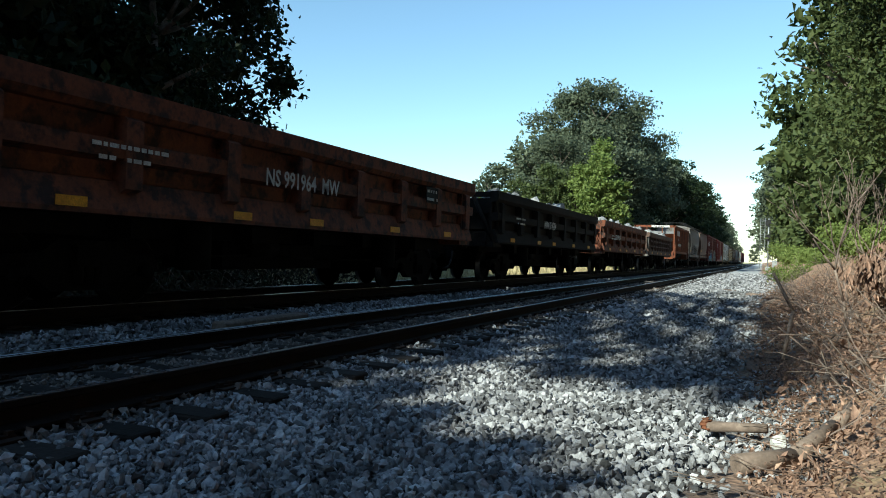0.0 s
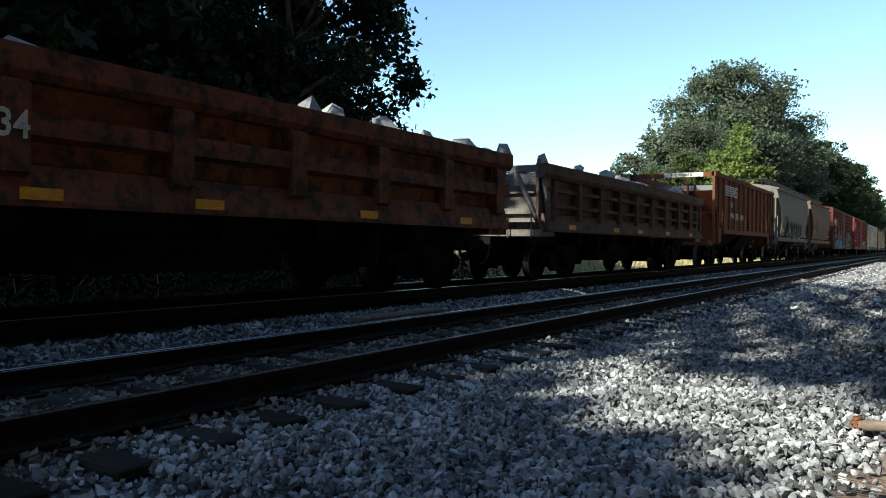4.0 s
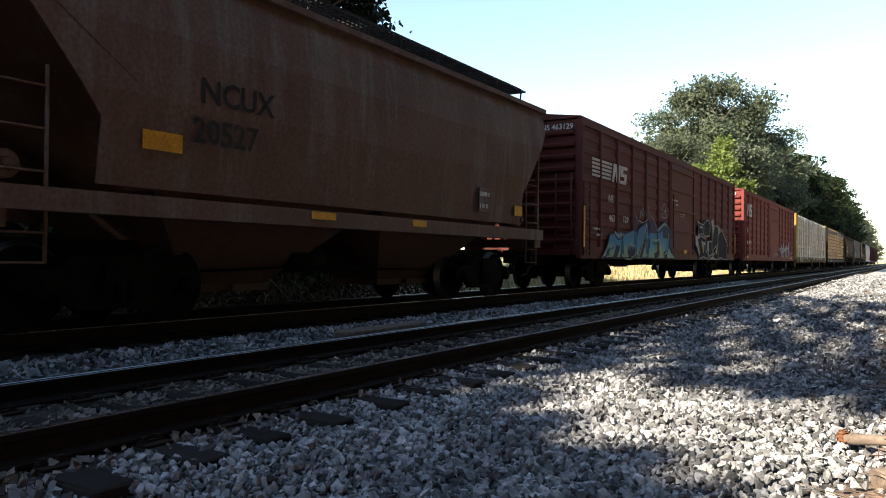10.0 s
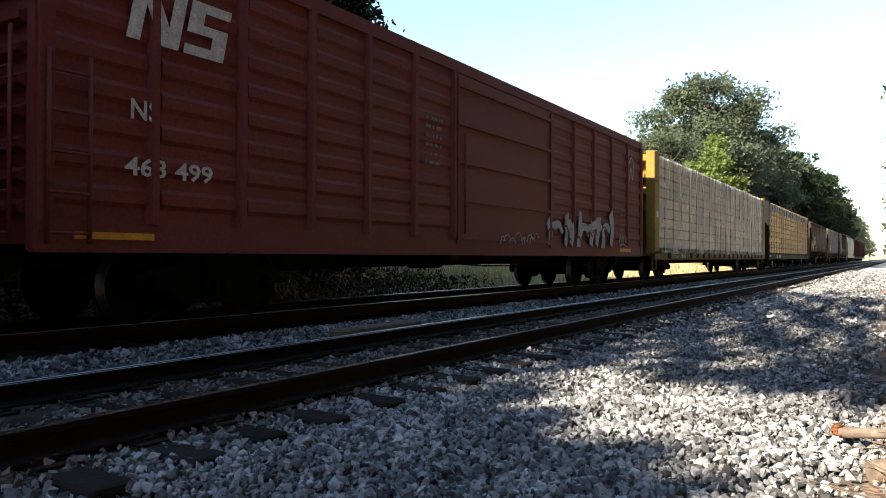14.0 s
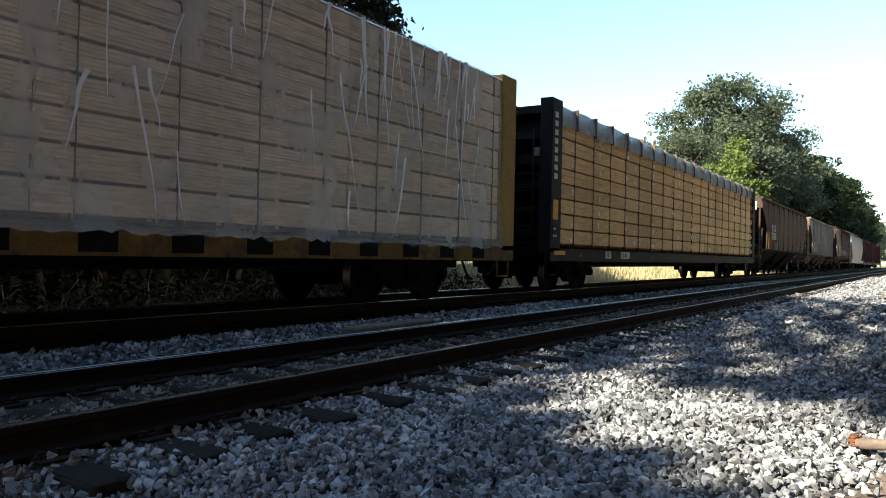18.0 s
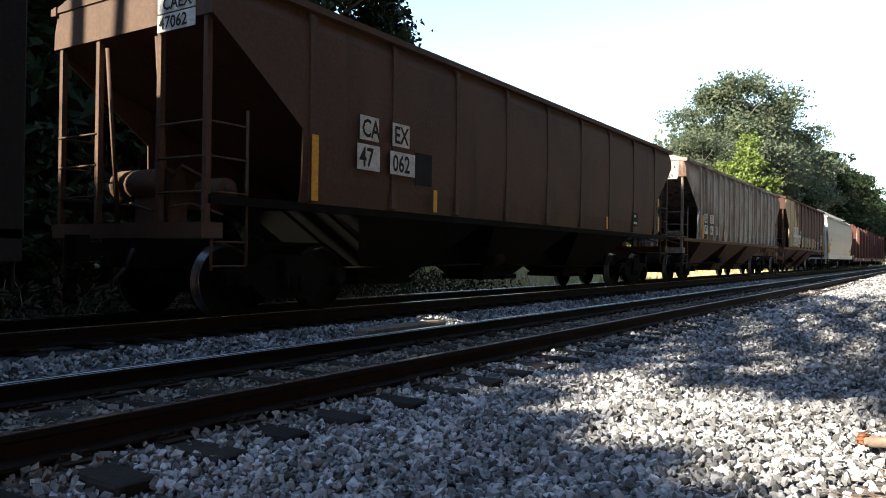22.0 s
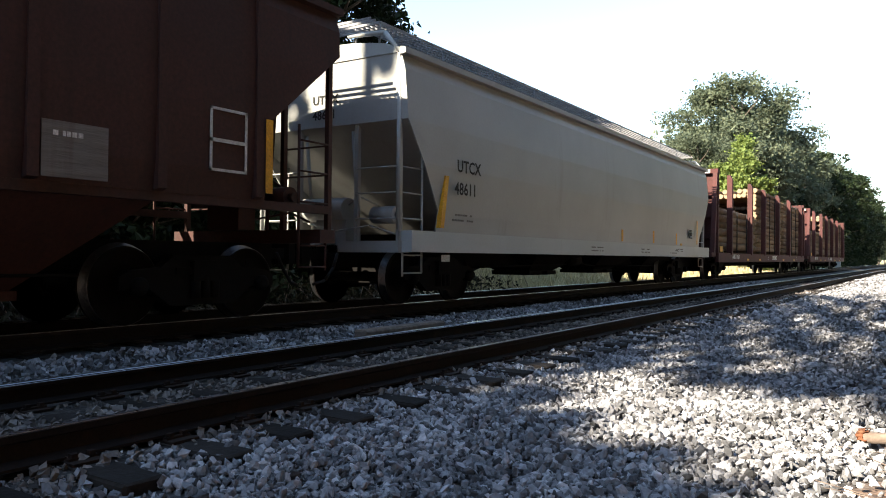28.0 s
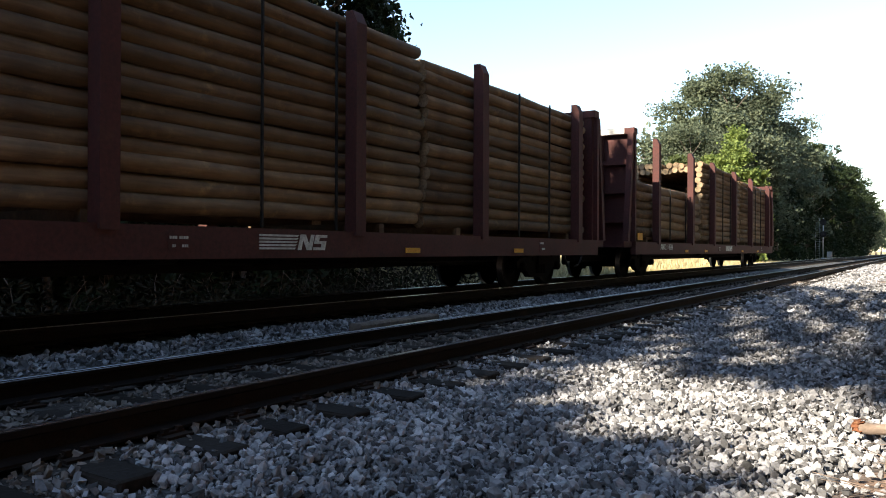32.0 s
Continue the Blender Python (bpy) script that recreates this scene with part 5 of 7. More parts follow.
BOX_VIOLET = [
    [(-5.40, 2.10), (-5.12, 1.84), (-5.30, 1.56), (-5.50, 1.68)],
    [(-7.24, 0.86), (-6.94, 1.20), (-6.66, 1.16), (-6.96, 0.84)],
    [(-1.48, 1.88), (-1.04, 1.72), (-1.22, 1.14), (-1.64, 1.22)],
    [(-3.90, 2.06), (-3.08, 1.90), (-3.14, 1.62), (-3.84, 1.62)],
    [(-5.10, 0.84), (-4.72, 1.26), (-4.34, 1.28), (-4.70, 0.84)],
]
BOX_DARK = [
    [(-6.02, 1.00), (-5.74, 1.14), (-5.38, 1.08), (-5.42, 0.92), (-5.86, 0.86)],
    [(-2.36, 1.88), (-1.66, 1.88), (-1.74, 1.50), (-2.36, 1.50)],
    [(-3.40, 1.00), (-2.92, 1.08), (-2.92, 0.90), (-3.26, 0.86)],
    [(-4.50, 1.42), (-4.24, 1.46), (-4.24, 1.32), (-4.50, 1.28)],
    [(-2.36, 1.02), (-2.12, 1.12), (-1.88, 0.84), (-2.12, 0.84)],
]
BOX_BARS = [
    [(-7.74, 1.14), (-7.54, 1.14), (-7.54, 0.90), (-7.74, 0.90)],
    [(-6.60, 1.28), (-6.38, 1.32), (-6.34, 0.96), (-6.56, 0.92)],
    [(-5.40, 1.56), (-5.16, 1.62), (-5.16, 0.88), (-5.36, 0.88)],
    [(-4.24, 1.42), (-4.02, 1.44), (-4.04, 0.98), (-4.22, 0.98)],
]
BOX_PALE = [
    [(-8.10, 0.84), (-7.88, 0.98), (-7.68, 1.12), (-7.26, 1.22)],
    [(-5.00, 0.84), (-4.66, 1.26), (-4.40, 1.64), (-4.24, 1.88)],
    [(-3.02, 1.74), (-2.22, 1.96), (-1.76, 1.74), (-1.96, 1.12), (-2.34, 0.96)],
    [(-6.06, 1.10), (-5.90, 1.24), (-5.38, 1.20)],
    [(-6.56, 0.92), (-6.22, 0.84), (-5.64, 0.84), (-5.20, 1.02)],
    [(-3.58, 1.42), (-3.20, 1.40), (-2.86, 1.46)],
    [(-7.14, 1.54), (-6.88, 1.44), (-6.46, 1.50)],
]
BOX_WHITE = [
    [(-4.94, 2.00), (-4.82, 2.24), (-4.68, 2.08), (-4.62, 2.34), (-4.44, 2.08)],
    [(-4.14, 2.42), (-4.02, 2.20), (-3.98, 1.88)],
    [(-3.78, 2.14), (-3.42, 1.98), (-3.22, 1.72)],
    [(-5.40, 2.08), (-5.20, 1.98), (-5.10, 1.84)],
    [(-5.02, 1.94), (-4.62, 1.90), (-4.08, 2.04)],
    [(-4.52, 1.62), (-4.40, 1.30), (-4.24, 1.24)],
    [(-2.64, 2.22), (-2.54, 2.46), (-2.38, 2.60), (-2.24, 2.52), (-2.20, 2.28)],
    [(-2.64, 2.20), (-2.30, 2.14), (-1.88, 2.28), (-1.86, 2.48)],
    [(-2.38, 2.24), (-2.34, 2.36), (-2.16, 2.40), (-2.10, 2.24)],
]
BLOCK_BLACK = [
    [(2.34, 2.24), (2.98, 2.18), (3.32, 2.18), (3.34, 1.80), (2.72, 1.80), (2.44, 1.68)],
    [(3.32, 2.18), (3.60, 2.32), (4.12, 2.40), (4.42, 2.20), (4.38, 1.78), (3.96, 1.74), (3.34, 1.74)],
    [(2.26, 1.60), (2.86, 1.74), (3.62, 1.64), (3.66, 1.20), (4.16, 1.02), (4.06, 0.84), (3.32, 0.94), (2.54, 0.84), (2.66, 1.10), (2.56, 1.32)],
    [(4.18, 1.56), (4.72, 1.54), (4.84, 1.04), (4.16, 0.96)],
    [(4.70, 2.22), (5.36, 2.22), (5.90, 2.16), (5.84, 1.46), (5.14, 1.26), (4.84, 1.04), (4.72, 1.54)],
    [(5.90, 1.86), (6.62, 2.12), (7.20, 1.80), (7.76, 1.56), (7.70, 0.84), (7.08, 0.84), (6.36, 0.92), (5.98, 0.84), (5.84, 1.30)],
    [(4.86, 0.96), (5.84, 1.34), (5.98, 0.86), (5.38, 0.84)],
]
BLOCK_SILVER = [
    [(2.86, 1.54), (3.58, 1.48), (3.22, 1.34), (3.00, 1.20)],
    [(3.84, 1.56), (4.14, 1.56), (4.10, 1.12), (3.84, 1.20)],
    [(2.70, 0.86), (3.02, 0.84), (3.40, 0.84), (3.80, 0.84), (3.90, 0.84), (4.30, 0.84), (4.30, 0.90), (4.88, 0.92), (5.22, 0.84), (3.02, 0.84)],
    [(1.90, 1.70), (2.26, 1.70), (2.36, 1.42), (2.66, 1.10), (2.46, 1.00), (2.20, 1.30), (1.96, 1.38)],
    [(4.50, 2.36), (4.92, 2.46), (5.02, 2.26), (4.60, 2.22)],
    [(5.58, 2.28), (6.22, 2.12), (5.98, 1.92), (5.84, 2.08)],
    [(2.54, 2.10), (3.02, 2.10), (3.14, 1.92), (3.30, 1.80), (3.14, 1.78), (3.00, 2.02), (2.58, 2.02)],
    [(4.72, 2.18), (5.14, 2.16), (4.84, 1.76), (4.78, 1.54)],
]


def rocks(car, half, z, seed, count=64, high=0.55, wide=1.2):
    r = random.Random(seed)
    bm = bmesh.new()
    for i in range(count):
        b2 = bmesh.new()
        bmesh.ops.create_icosphere(b2, subdivisions=1, radius=r.uniform(0.15, 0.38))
        rot = Euler((r.uniform(0, 6), r.uniform(0, 6), r.uniform(0, 6))).to_matrix()
        y, x = r.uniform(-half + 1.0, half - 1.0), r.uniform(-wide, wide)
        top = z - 0.07 + high * (1 - abs(x) / 1.6) * (0.55 + 0.45 * math.sin(y * 1.7 + seed)) * r.uniform(0.1, 1)
        for v in b2.verts:
            v.co = rot @ Vector((v.co.x * r.uniform(0.85, 1.1), v.co.y * 0.8, v.co.z * 0.55)) * (1 + 0.2 * noise.noise(v.co * 4 + Vector((i, 0, 0)))) + Vector((x, y, top))
        me = bpy.data.meshes.new("tmp")
        b2.to_mesh(me), b2.free()
        bm.from_mesh(me)
        bpy.data.meshes.remove(me)
    part("boulders", bm, ROCK, car, "pale quarry boulders heaped in the dump body")


def dump_car(label, u0, u1, paint, text, seed, boulders=True, grid=False, end_paint=None, textx=4.6):
    """Side-dump car: tilting box with a deep top chord, a belt rail, posts, a flared skirt, and braced open ends."""
    car, half = new_car(label, "dump car", u0, u1, 2.15)
    top, bot, X = 2.53, 1.1, 1.6
    end_paint = end_paint or paint
    # box floor and inner walls
    bm = bmesh.new()
    prism(bm, [(-1.42, top), (-1.42, 1.15), (1.42, 1.15), (1.42, top), (1.36, top), (1.36, 1.3), (-1.36, 1.3), (-1.36, top)], "y", -half + 0.05, half - 0.05)
    part("dump_box", bm, paint, car)
    for s in (-1, 1):
        bm = bmesh.new()
        prism(bm, [(s * 1.42, top), (s * (X + 0.02), top), (s * (X + 0.02), top - 0.22), (s * 1.56, top - 0.3), (s * 1.42, top - 0.3)], "y", -half, half)
        part("top_chord", bm, paint, car)
        bm = bmesh.new()
        prism(bm, [(s * 1.42, bot + 0.4), (s * 1.5, bot + 0.38), (s * X, bot + 0.05), (s * X, bot), (s * 1.4, bot)], "y", -half + 0.12, half - 0.12)
        part("skirt", bm, paint, car)
        if not grid:
            bm = bmesh.new()
            prism(bm, [(s * 1.42, 1.97), (s * 1.6, 1.94), (s * 1.6, 1.74), (s * 1.42, 1.7)], "y", -half + 0.1, half - 0.1)
            part("belt_rail", bm, paint, car)
        else:
            for z in (1.66, 2.0):
                bm = bmesh.new()
                box(bm, min(s * 1.42, s * 1.57), max(s * 1.42, s * 1.57), -half + 0.3, half - 0.3, z - 0.04, z + 0.04)
                part("belt_rail", bm, paint, car)
        posts = 8 if not grid else 10
        for k in range(posts):
            y = -half + 0.5 + (2 * half - 1.0) * k / (posts - 1)
            bm = bmesh.new()
            w = 0.13 if not grid else 0.06
            prism(bm, [(s * 1.42, bot + 0.2), (s * 1.625, bot + 0.3), (s * 1.625, top - 0.34), (s * 1.42, top - 0.2)], "y", y - w, y + w)
            part("side_post", bm, paint, car)
    # braced ends
    for s in (-1, 1):
        y0, y1 = s * (half - 0.7), s * (half - 0.02)
        bm = bmesh.new()
        box(bm, -1.45, 1.45, min(y0, y0 + s * 0.06), max(y0, y0 + s * 0.06), 1.2, top - 0.15)
        box(bm, -1.5, 1.5, min(y0, y1), max(y0, y1), 1.0, 1.14)
        for z in (1.5, 1.95):
            box(bm, -1.4, 1.4, min(y0, y0 + s * 0.16), max(y0, y0 + s * 0.16), z, z + 0.12)
        part("end_wall", bm, end_paint, car)
        bm = bmesh.new()
        box(bm, -1.55, 1.55, min(y1 - s * 0.12, y1), max(y1 - s * 0.12, y1), top - 0.16, top - 0.02)
        part("end_beam", bm, end_paint, car)
        for x in (-1, 1):
            bm = bmesh.new()
            tube(bm, (x * 0.85, y1 - s * 0.05, top - 0.12), (x * 1.5, y1 - s * 0.05, 1.12), 0.065, 0.06, 4)
            part("end_brace", bm, end_paint, car)
            bm = bmesh.new()
            prism(bm, [(y0, top - 0.05), (y1, top - 0.05), (y0 + s * 0.28, 1.14), (y0, 1.14)], "x", x * 1.46, x * 1.53)
            part("gusset", bm, end_paint, car)
        bm = bmesh.new()
        path_tube(bm, [(0.75, y1 + s * 0.06, 0.95), (0.75, y1 + s * 0.06, 1.4), (1.3, y1 + s * 0.06, 1.4), (1.3, y1 + s * 0.06, 0.95)], 0.016, 6)
        part("grab_iron", bm, end_paint, car)
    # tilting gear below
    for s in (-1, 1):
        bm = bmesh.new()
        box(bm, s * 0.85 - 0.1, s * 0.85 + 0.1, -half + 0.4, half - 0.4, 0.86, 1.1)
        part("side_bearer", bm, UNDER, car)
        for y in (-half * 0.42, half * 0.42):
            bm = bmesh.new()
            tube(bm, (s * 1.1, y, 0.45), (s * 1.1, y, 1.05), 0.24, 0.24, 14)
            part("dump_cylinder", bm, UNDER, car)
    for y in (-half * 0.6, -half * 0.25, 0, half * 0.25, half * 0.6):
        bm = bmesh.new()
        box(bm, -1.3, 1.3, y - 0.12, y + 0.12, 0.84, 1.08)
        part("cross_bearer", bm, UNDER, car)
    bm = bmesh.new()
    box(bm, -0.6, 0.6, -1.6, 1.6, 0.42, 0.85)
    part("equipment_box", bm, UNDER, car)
    for y in (-half + 1.25, -half + 4.1, -half + 6.0, half - 4.6, half - 1.9):
        quad_marks("reflector", [(y, y + 0.4, bot + 0.06, bot + 0.17)], X + 0.004, YELLOW, car)
    if text:
        write(text, car, X + 0.035, -half + textx, 1.7, 0.24, TEXTWHITE, wide=0.86)
        bars_sign(car, X + 0.03, -half + 1.6, 1.66, 1.3, 0.28, 2, TEXTWHITE, None, seed)
    if boulders:
        rocks(car, half, top, seed)
    return car


def end_rails(car, half, s, material, top, sill, posts=(1.45, 0.62)):
    """End platform with corner posts, ladder and hand rails of a hopper's end s."""
    y = s * (half - 0.06)
    bm = bmesh.new()
    box(bm, -1.5, 1.5, min(s * (half - 0.3), s * half), max(s * (half - 0.3), s * half), sill - 0.18, sill)
    part("end_sill", bm, material, car)
    for x in posts:
        for k in (-1, 1):
            bm = bmesh.new()
            box(bm, k * x - 0.035, k * x + 0.035, min(y, y - s * 0.07), max(y, y - s * 0.07), sill, top)
            part("end_post", bm, material, car)
    for k in (-1, 1):
        for z in (sill + 0.35, sill + 0.75, sill + 1.15):
            bm = bmesh.new()
            path_tube(bm, [(k * 0.62, y, z), (k * 1.47, y, z), (k * 1.47, y - s * 0.62, z)], 0.014, 6)
            part("grab_rail", bm, material, car)
        bm = bmesh.new()
        tube(bm, (k * 1.47, y - s * 0.62, sill - 0.5), (k * 1.47, y - s * 0.62, sill + 1.35), 0.02, None, 6)
        tube(bm, (k * 1.47, y - s * 0.1, sill - 0.55), (k * 1.47, y - s * 0.1, sill), 0.018, None, 6)
        for z in (sill - 0.5, sill - 0.22):
            tube(bm, (k * 1.47, y - s * 0.1, z), (k * 1.47, y - s * 0.62, z), 0.014, None, 6)
        part("side_ladder", bm, material, car)


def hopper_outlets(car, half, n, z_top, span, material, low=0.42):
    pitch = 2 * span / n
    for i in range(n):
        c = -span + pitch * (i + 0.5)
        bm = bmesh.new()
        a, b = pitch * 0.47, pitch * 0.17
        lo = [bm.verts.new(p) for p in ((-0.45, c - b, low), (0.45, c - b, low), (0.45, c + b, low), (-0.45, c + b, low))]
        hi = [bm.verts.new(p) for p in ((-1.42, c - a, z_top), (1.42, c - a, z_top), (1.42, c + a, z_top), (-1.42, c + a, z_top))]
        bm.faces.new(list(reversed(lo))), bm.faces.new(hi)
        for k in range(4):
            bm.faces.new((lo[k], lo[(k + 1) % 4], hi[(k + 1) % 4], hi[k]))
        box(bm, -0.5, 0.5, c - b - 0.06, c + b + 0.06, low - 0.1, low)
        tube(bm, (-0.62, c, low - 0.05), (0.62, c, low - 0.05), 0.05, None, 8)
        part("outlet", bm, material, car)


def running_board(car, y0, y1, z, wide=2.0, material=None):
    """Roof walkway: two strips of open grating on brackets, tied across the ends."""
    for s in (-1, 1):
        bm = bmesh.new()
        xa, xb = s * wide / 2, s * (wide / 2 - 0.5)
        for i in range(6):
            x = xa + (xb - xa) * i / 5
            box(bm, x - 0.008, x + 0.008, y0, y1, z, z + 0.04)
        n = int((y1 - y0) / 0.11)
        for k in range(n + 1):
            y = y0 + (y1 - y0) * k / n
            box(bm, min(xa, xb), max(xa, xb), y - 0.007, y + 0.007, z + 0.005, z + 0.035)
        for k in range(11):
            y = y0 + (y1 - y0) * k / 10
            tube(bm, (xa, y, z), (xa * 0.97, y, z - 0.42), 0.018, None, 5)
            tube(bm, (xb, y, z), (xb, y, z - 0.36), 0.018, None, 5)
        part("running_board", bm, material or BLACKPAINT, car, "open steel grating roof walkway")
    for y in (y0, y1):
        bm = bmesh.new()
        for i in range(5):
            box(bm, -wide / 2, wide / 2, y - 0.25 + 0.12 * i - 0.012, y - 0.25 + 0.12 * i + 0.012, z, z + 0.04)
        part("end_grating", bm, material or BLACKPAINT, car)


def covered_hopper(label, u0, u1, paint, eave, bot, bulge, cut, ribs, bays, outlet_paint, sill=1.2, roof_paint=None, end_top=None, bogie_in=1.95, low=0.42, sill_beam=True, walkway=None, knee=2.4, sill_z=None, sill_x=1.61, rib_out=0.045, rib_paint=None, rib_first=0, walk_z=0.5, walk_wide=2.1):
    """Covered hopper. Its sides are cut off slantwise under both ends, above the platforms."""
    car, half = new_car(label, "hopper car", u0, u1, bogie_in)
    X = 1.6
    zm = (eave + bot) / 2
    # cross section of the near side, from the bottom up
    sec = [(X - 0.06, bot), (X - 0.02, bot + 0.3), (X + bulge, zm - 0.3), (X + bulge, zm + 0.4), (X - 0.02, eave - 0.28), (X - 0.1, eave)]
    end_top = end_top or eave - 0.95
    def start(z):
        """How far in from the end the body begins at this height."""
        if z >= end_top:
            return 0.04
        return 0.04 + 1.9 * cut * (end_top - z) / (end_top - knee)
    zs = [bot, bot + 0.3, knee, zm - 0.3, min(zm + 0.4, end_top - 0.05), end_top, eave - 0.28, eave]
    zs = sorted(set(zs))
    xs = [float(np.interp(z, [p[1] for p in sec], [p[0] for p in sec])) for z in zs]
    bm = bmesh.new()
    rows = []
    for z, x in zip(zs, xs):
        h = half - start(z)
        rows.append([bm.verts.new(p) for p in ((x, -h, z), (x, h, z), (-x, h, z), (-x, -h, z))])
    for a, b in zip(rows, rows[1:]):
        for k in range(4):
            f = bm.faces.new((a[k], a[(k + 1) % 4], b[(k + 1) % 4], b[k]))
    bm.faces.new(list(reversed(rows[0])))
    bm.faces.new(rows[-1])
    part("hopper_body", bm, paint, car)
    # side sheets run on past the slope sheets to the slanted ends
    low_in = start(bot)
    flat_in = 0.04 + cut * (end_top - bot) / (end_top - knee)
    for s in (-1, 1):
        for e in (-1, 1):
            bm = bmesh.new()
            rows = []
            for z, x in zip(zs, xs):
                if z <= end_top:
                    edge = 0.045 + cut * min(1, (end_top - z) / (end_top - knee))
                    rows.append([bm.verts.new(q) for q in ((s * x, e * (half - edge), z), (s * x, e * (half - start(z) - 0.02), z), (s * (x - 0.025), e * (half - start(z) - 0.02), z), (s * (x - 0.025), e * (half - edge), z))])
            for q, r in zip(rows, rows[1:]):
                for k in range(4):
                    bm.faces.new((q[k], q[(k + 1) % 4], r[(k + 1) % 4], r[k]))
            bm.faces.new(rows[0]), bm.faces.new(rows[-1])
            bmesh.ops.recalc_face_normals(bm, faces=bm.faces[:])
            part("side_gusset", bm, paint, car)
    # roof, rounded across
    bm = bmesh.new()
    arc = [(X - 0.06, eave - 0.02), (X - 0.04, eave + 0.03), (X * 0.72, eave + 0.16), (X * 0.36, eave + 0.24), (0, eave + 0.27)]
    prism(bm, arc + [(-a, z) for a, z in reversed(arc[:-1])], "y", -half + 0.02, half - 0.02)
    part("roof", bm, roof_paint or paint, car)
    for s in (-1, 1):
        bm = bmesh.new()
        prism(bm, [(s * (X - 0.1), eave - 0.06), (s * (X + 0.015), eave - 0.05), (s * (X + 0.015), eave + 0.04), (s * (X - 0.1), eave + 0.06)], "y", -half, half)
        part("eave_rail", bm, roof_paint or paint, car)
        if sill_beam:
            bm = bmesh.new()
            box(bm, min(s * 1.4, s * sill_x), max(s * 1.4, s * sill_x), -half + 0.1, half - 0.1, *(sill_z or (sill - 0.02, sill + 0.2)))
            part("side_sill", bm, outlet_paint if sill_beam == 1 else sill_beam, car)
        end_rails(car, half, s, paint, eave - 0.05, sill)
        # slope sheets' stiffeners and shear plate at the ends
        bm = bmesh.new()
        y = s * (half - 0.5 * cut)
        for x in (-0.5, 0.5):
            tube(bm, (x, s * (half - 0.3), sill), (x, s * (half - 0.12), end_top - 0.1), 0.03, None, 6)
        box(bm, -0.32, 0.32, min(y, y + s * 0.3), max(y, y + s * 0.3), sill, sill + 0.36)
        part("slope_stiffener", bm, paint, car)
        bm = bmesh.new()
        tube(bm, (-0.75, y + s * 0.2, sill + 0.52), (0.3, y + s * 0.2, sill + 0.52), 0.2, None, 14)
        part("air_reservoir", bm, paint, car, "painted air tank on the end platform")
        bm = bmesh.new()
        tube(bm, (0.75, y + s * 0.1, sill + 0.42), (1.2, y + s * 0.1, sill + 0.42), 0.14, None, 12)
        tube(bm, (1.2, y + s * 0.1, sill + 0.42), (1.28, y + s * 0.1, sill + 0.42), 0.06, None, 8)
        part("brake_cylinder", bm, paint, car)
        bm = bmesh.new()
        path_tube(bm, [(0.3, y + s * 0.2, sill + 0.6), (0.6, y + s * 0.3, sill + 0.72), (0.95, y + s * 0.22, sill + 0.55)], 0.018, 6)
        path_tube(bm, [(-0.5, y + s * 0.3, sill + 0.3), (0.2, y + s * 0.42, sill + 0.16), (0.9, y + s * 0.4, sill + 0.24), (1.35, y + s * 0.3, sill + 0.1)], 0.016, 6)
        part("brake_pipe", bm, paint, car)
    for k in range(ribs):
        y = -half + cut + 0.2 + (2 * half - 2 * cut - 0.4) * k / max(1, ribs - 1)
        for s in (-1, 1):
            bm = bmesh.new()
            prism(bm, [(s * (X - 0.08), bot), (s * (X + rib_out), bot + 0.03), (s * (X + rib_out), eave - 0.12), (s * (X - 0.08), eave)], "y", y - 0.055, y + 0.055)
            part("side_rib", bm, rib_paint if rib_paint and (k < rib_first or not rib_first) else paint, car)
    hopper_outlets(car, half, bays, bot, half - min(flat_in, 2.6) - 0.1, outlet_paint, low)
    running_board(car, -half + 0.1, half - 0.1, eave + walk_z, walk_wide, walkway)
    for k in range(4):
        bm = bmesh.new()
        y = -half * 0.7 + half * 1.4 * k / 3
        tube(bm, (0.75, y, eave + 0.1), (0.75, y, eave + 0.27), 0.34, 0.3, 14)
        part("hatch", bm, roof_paint or paint, car)
    return car, half, X


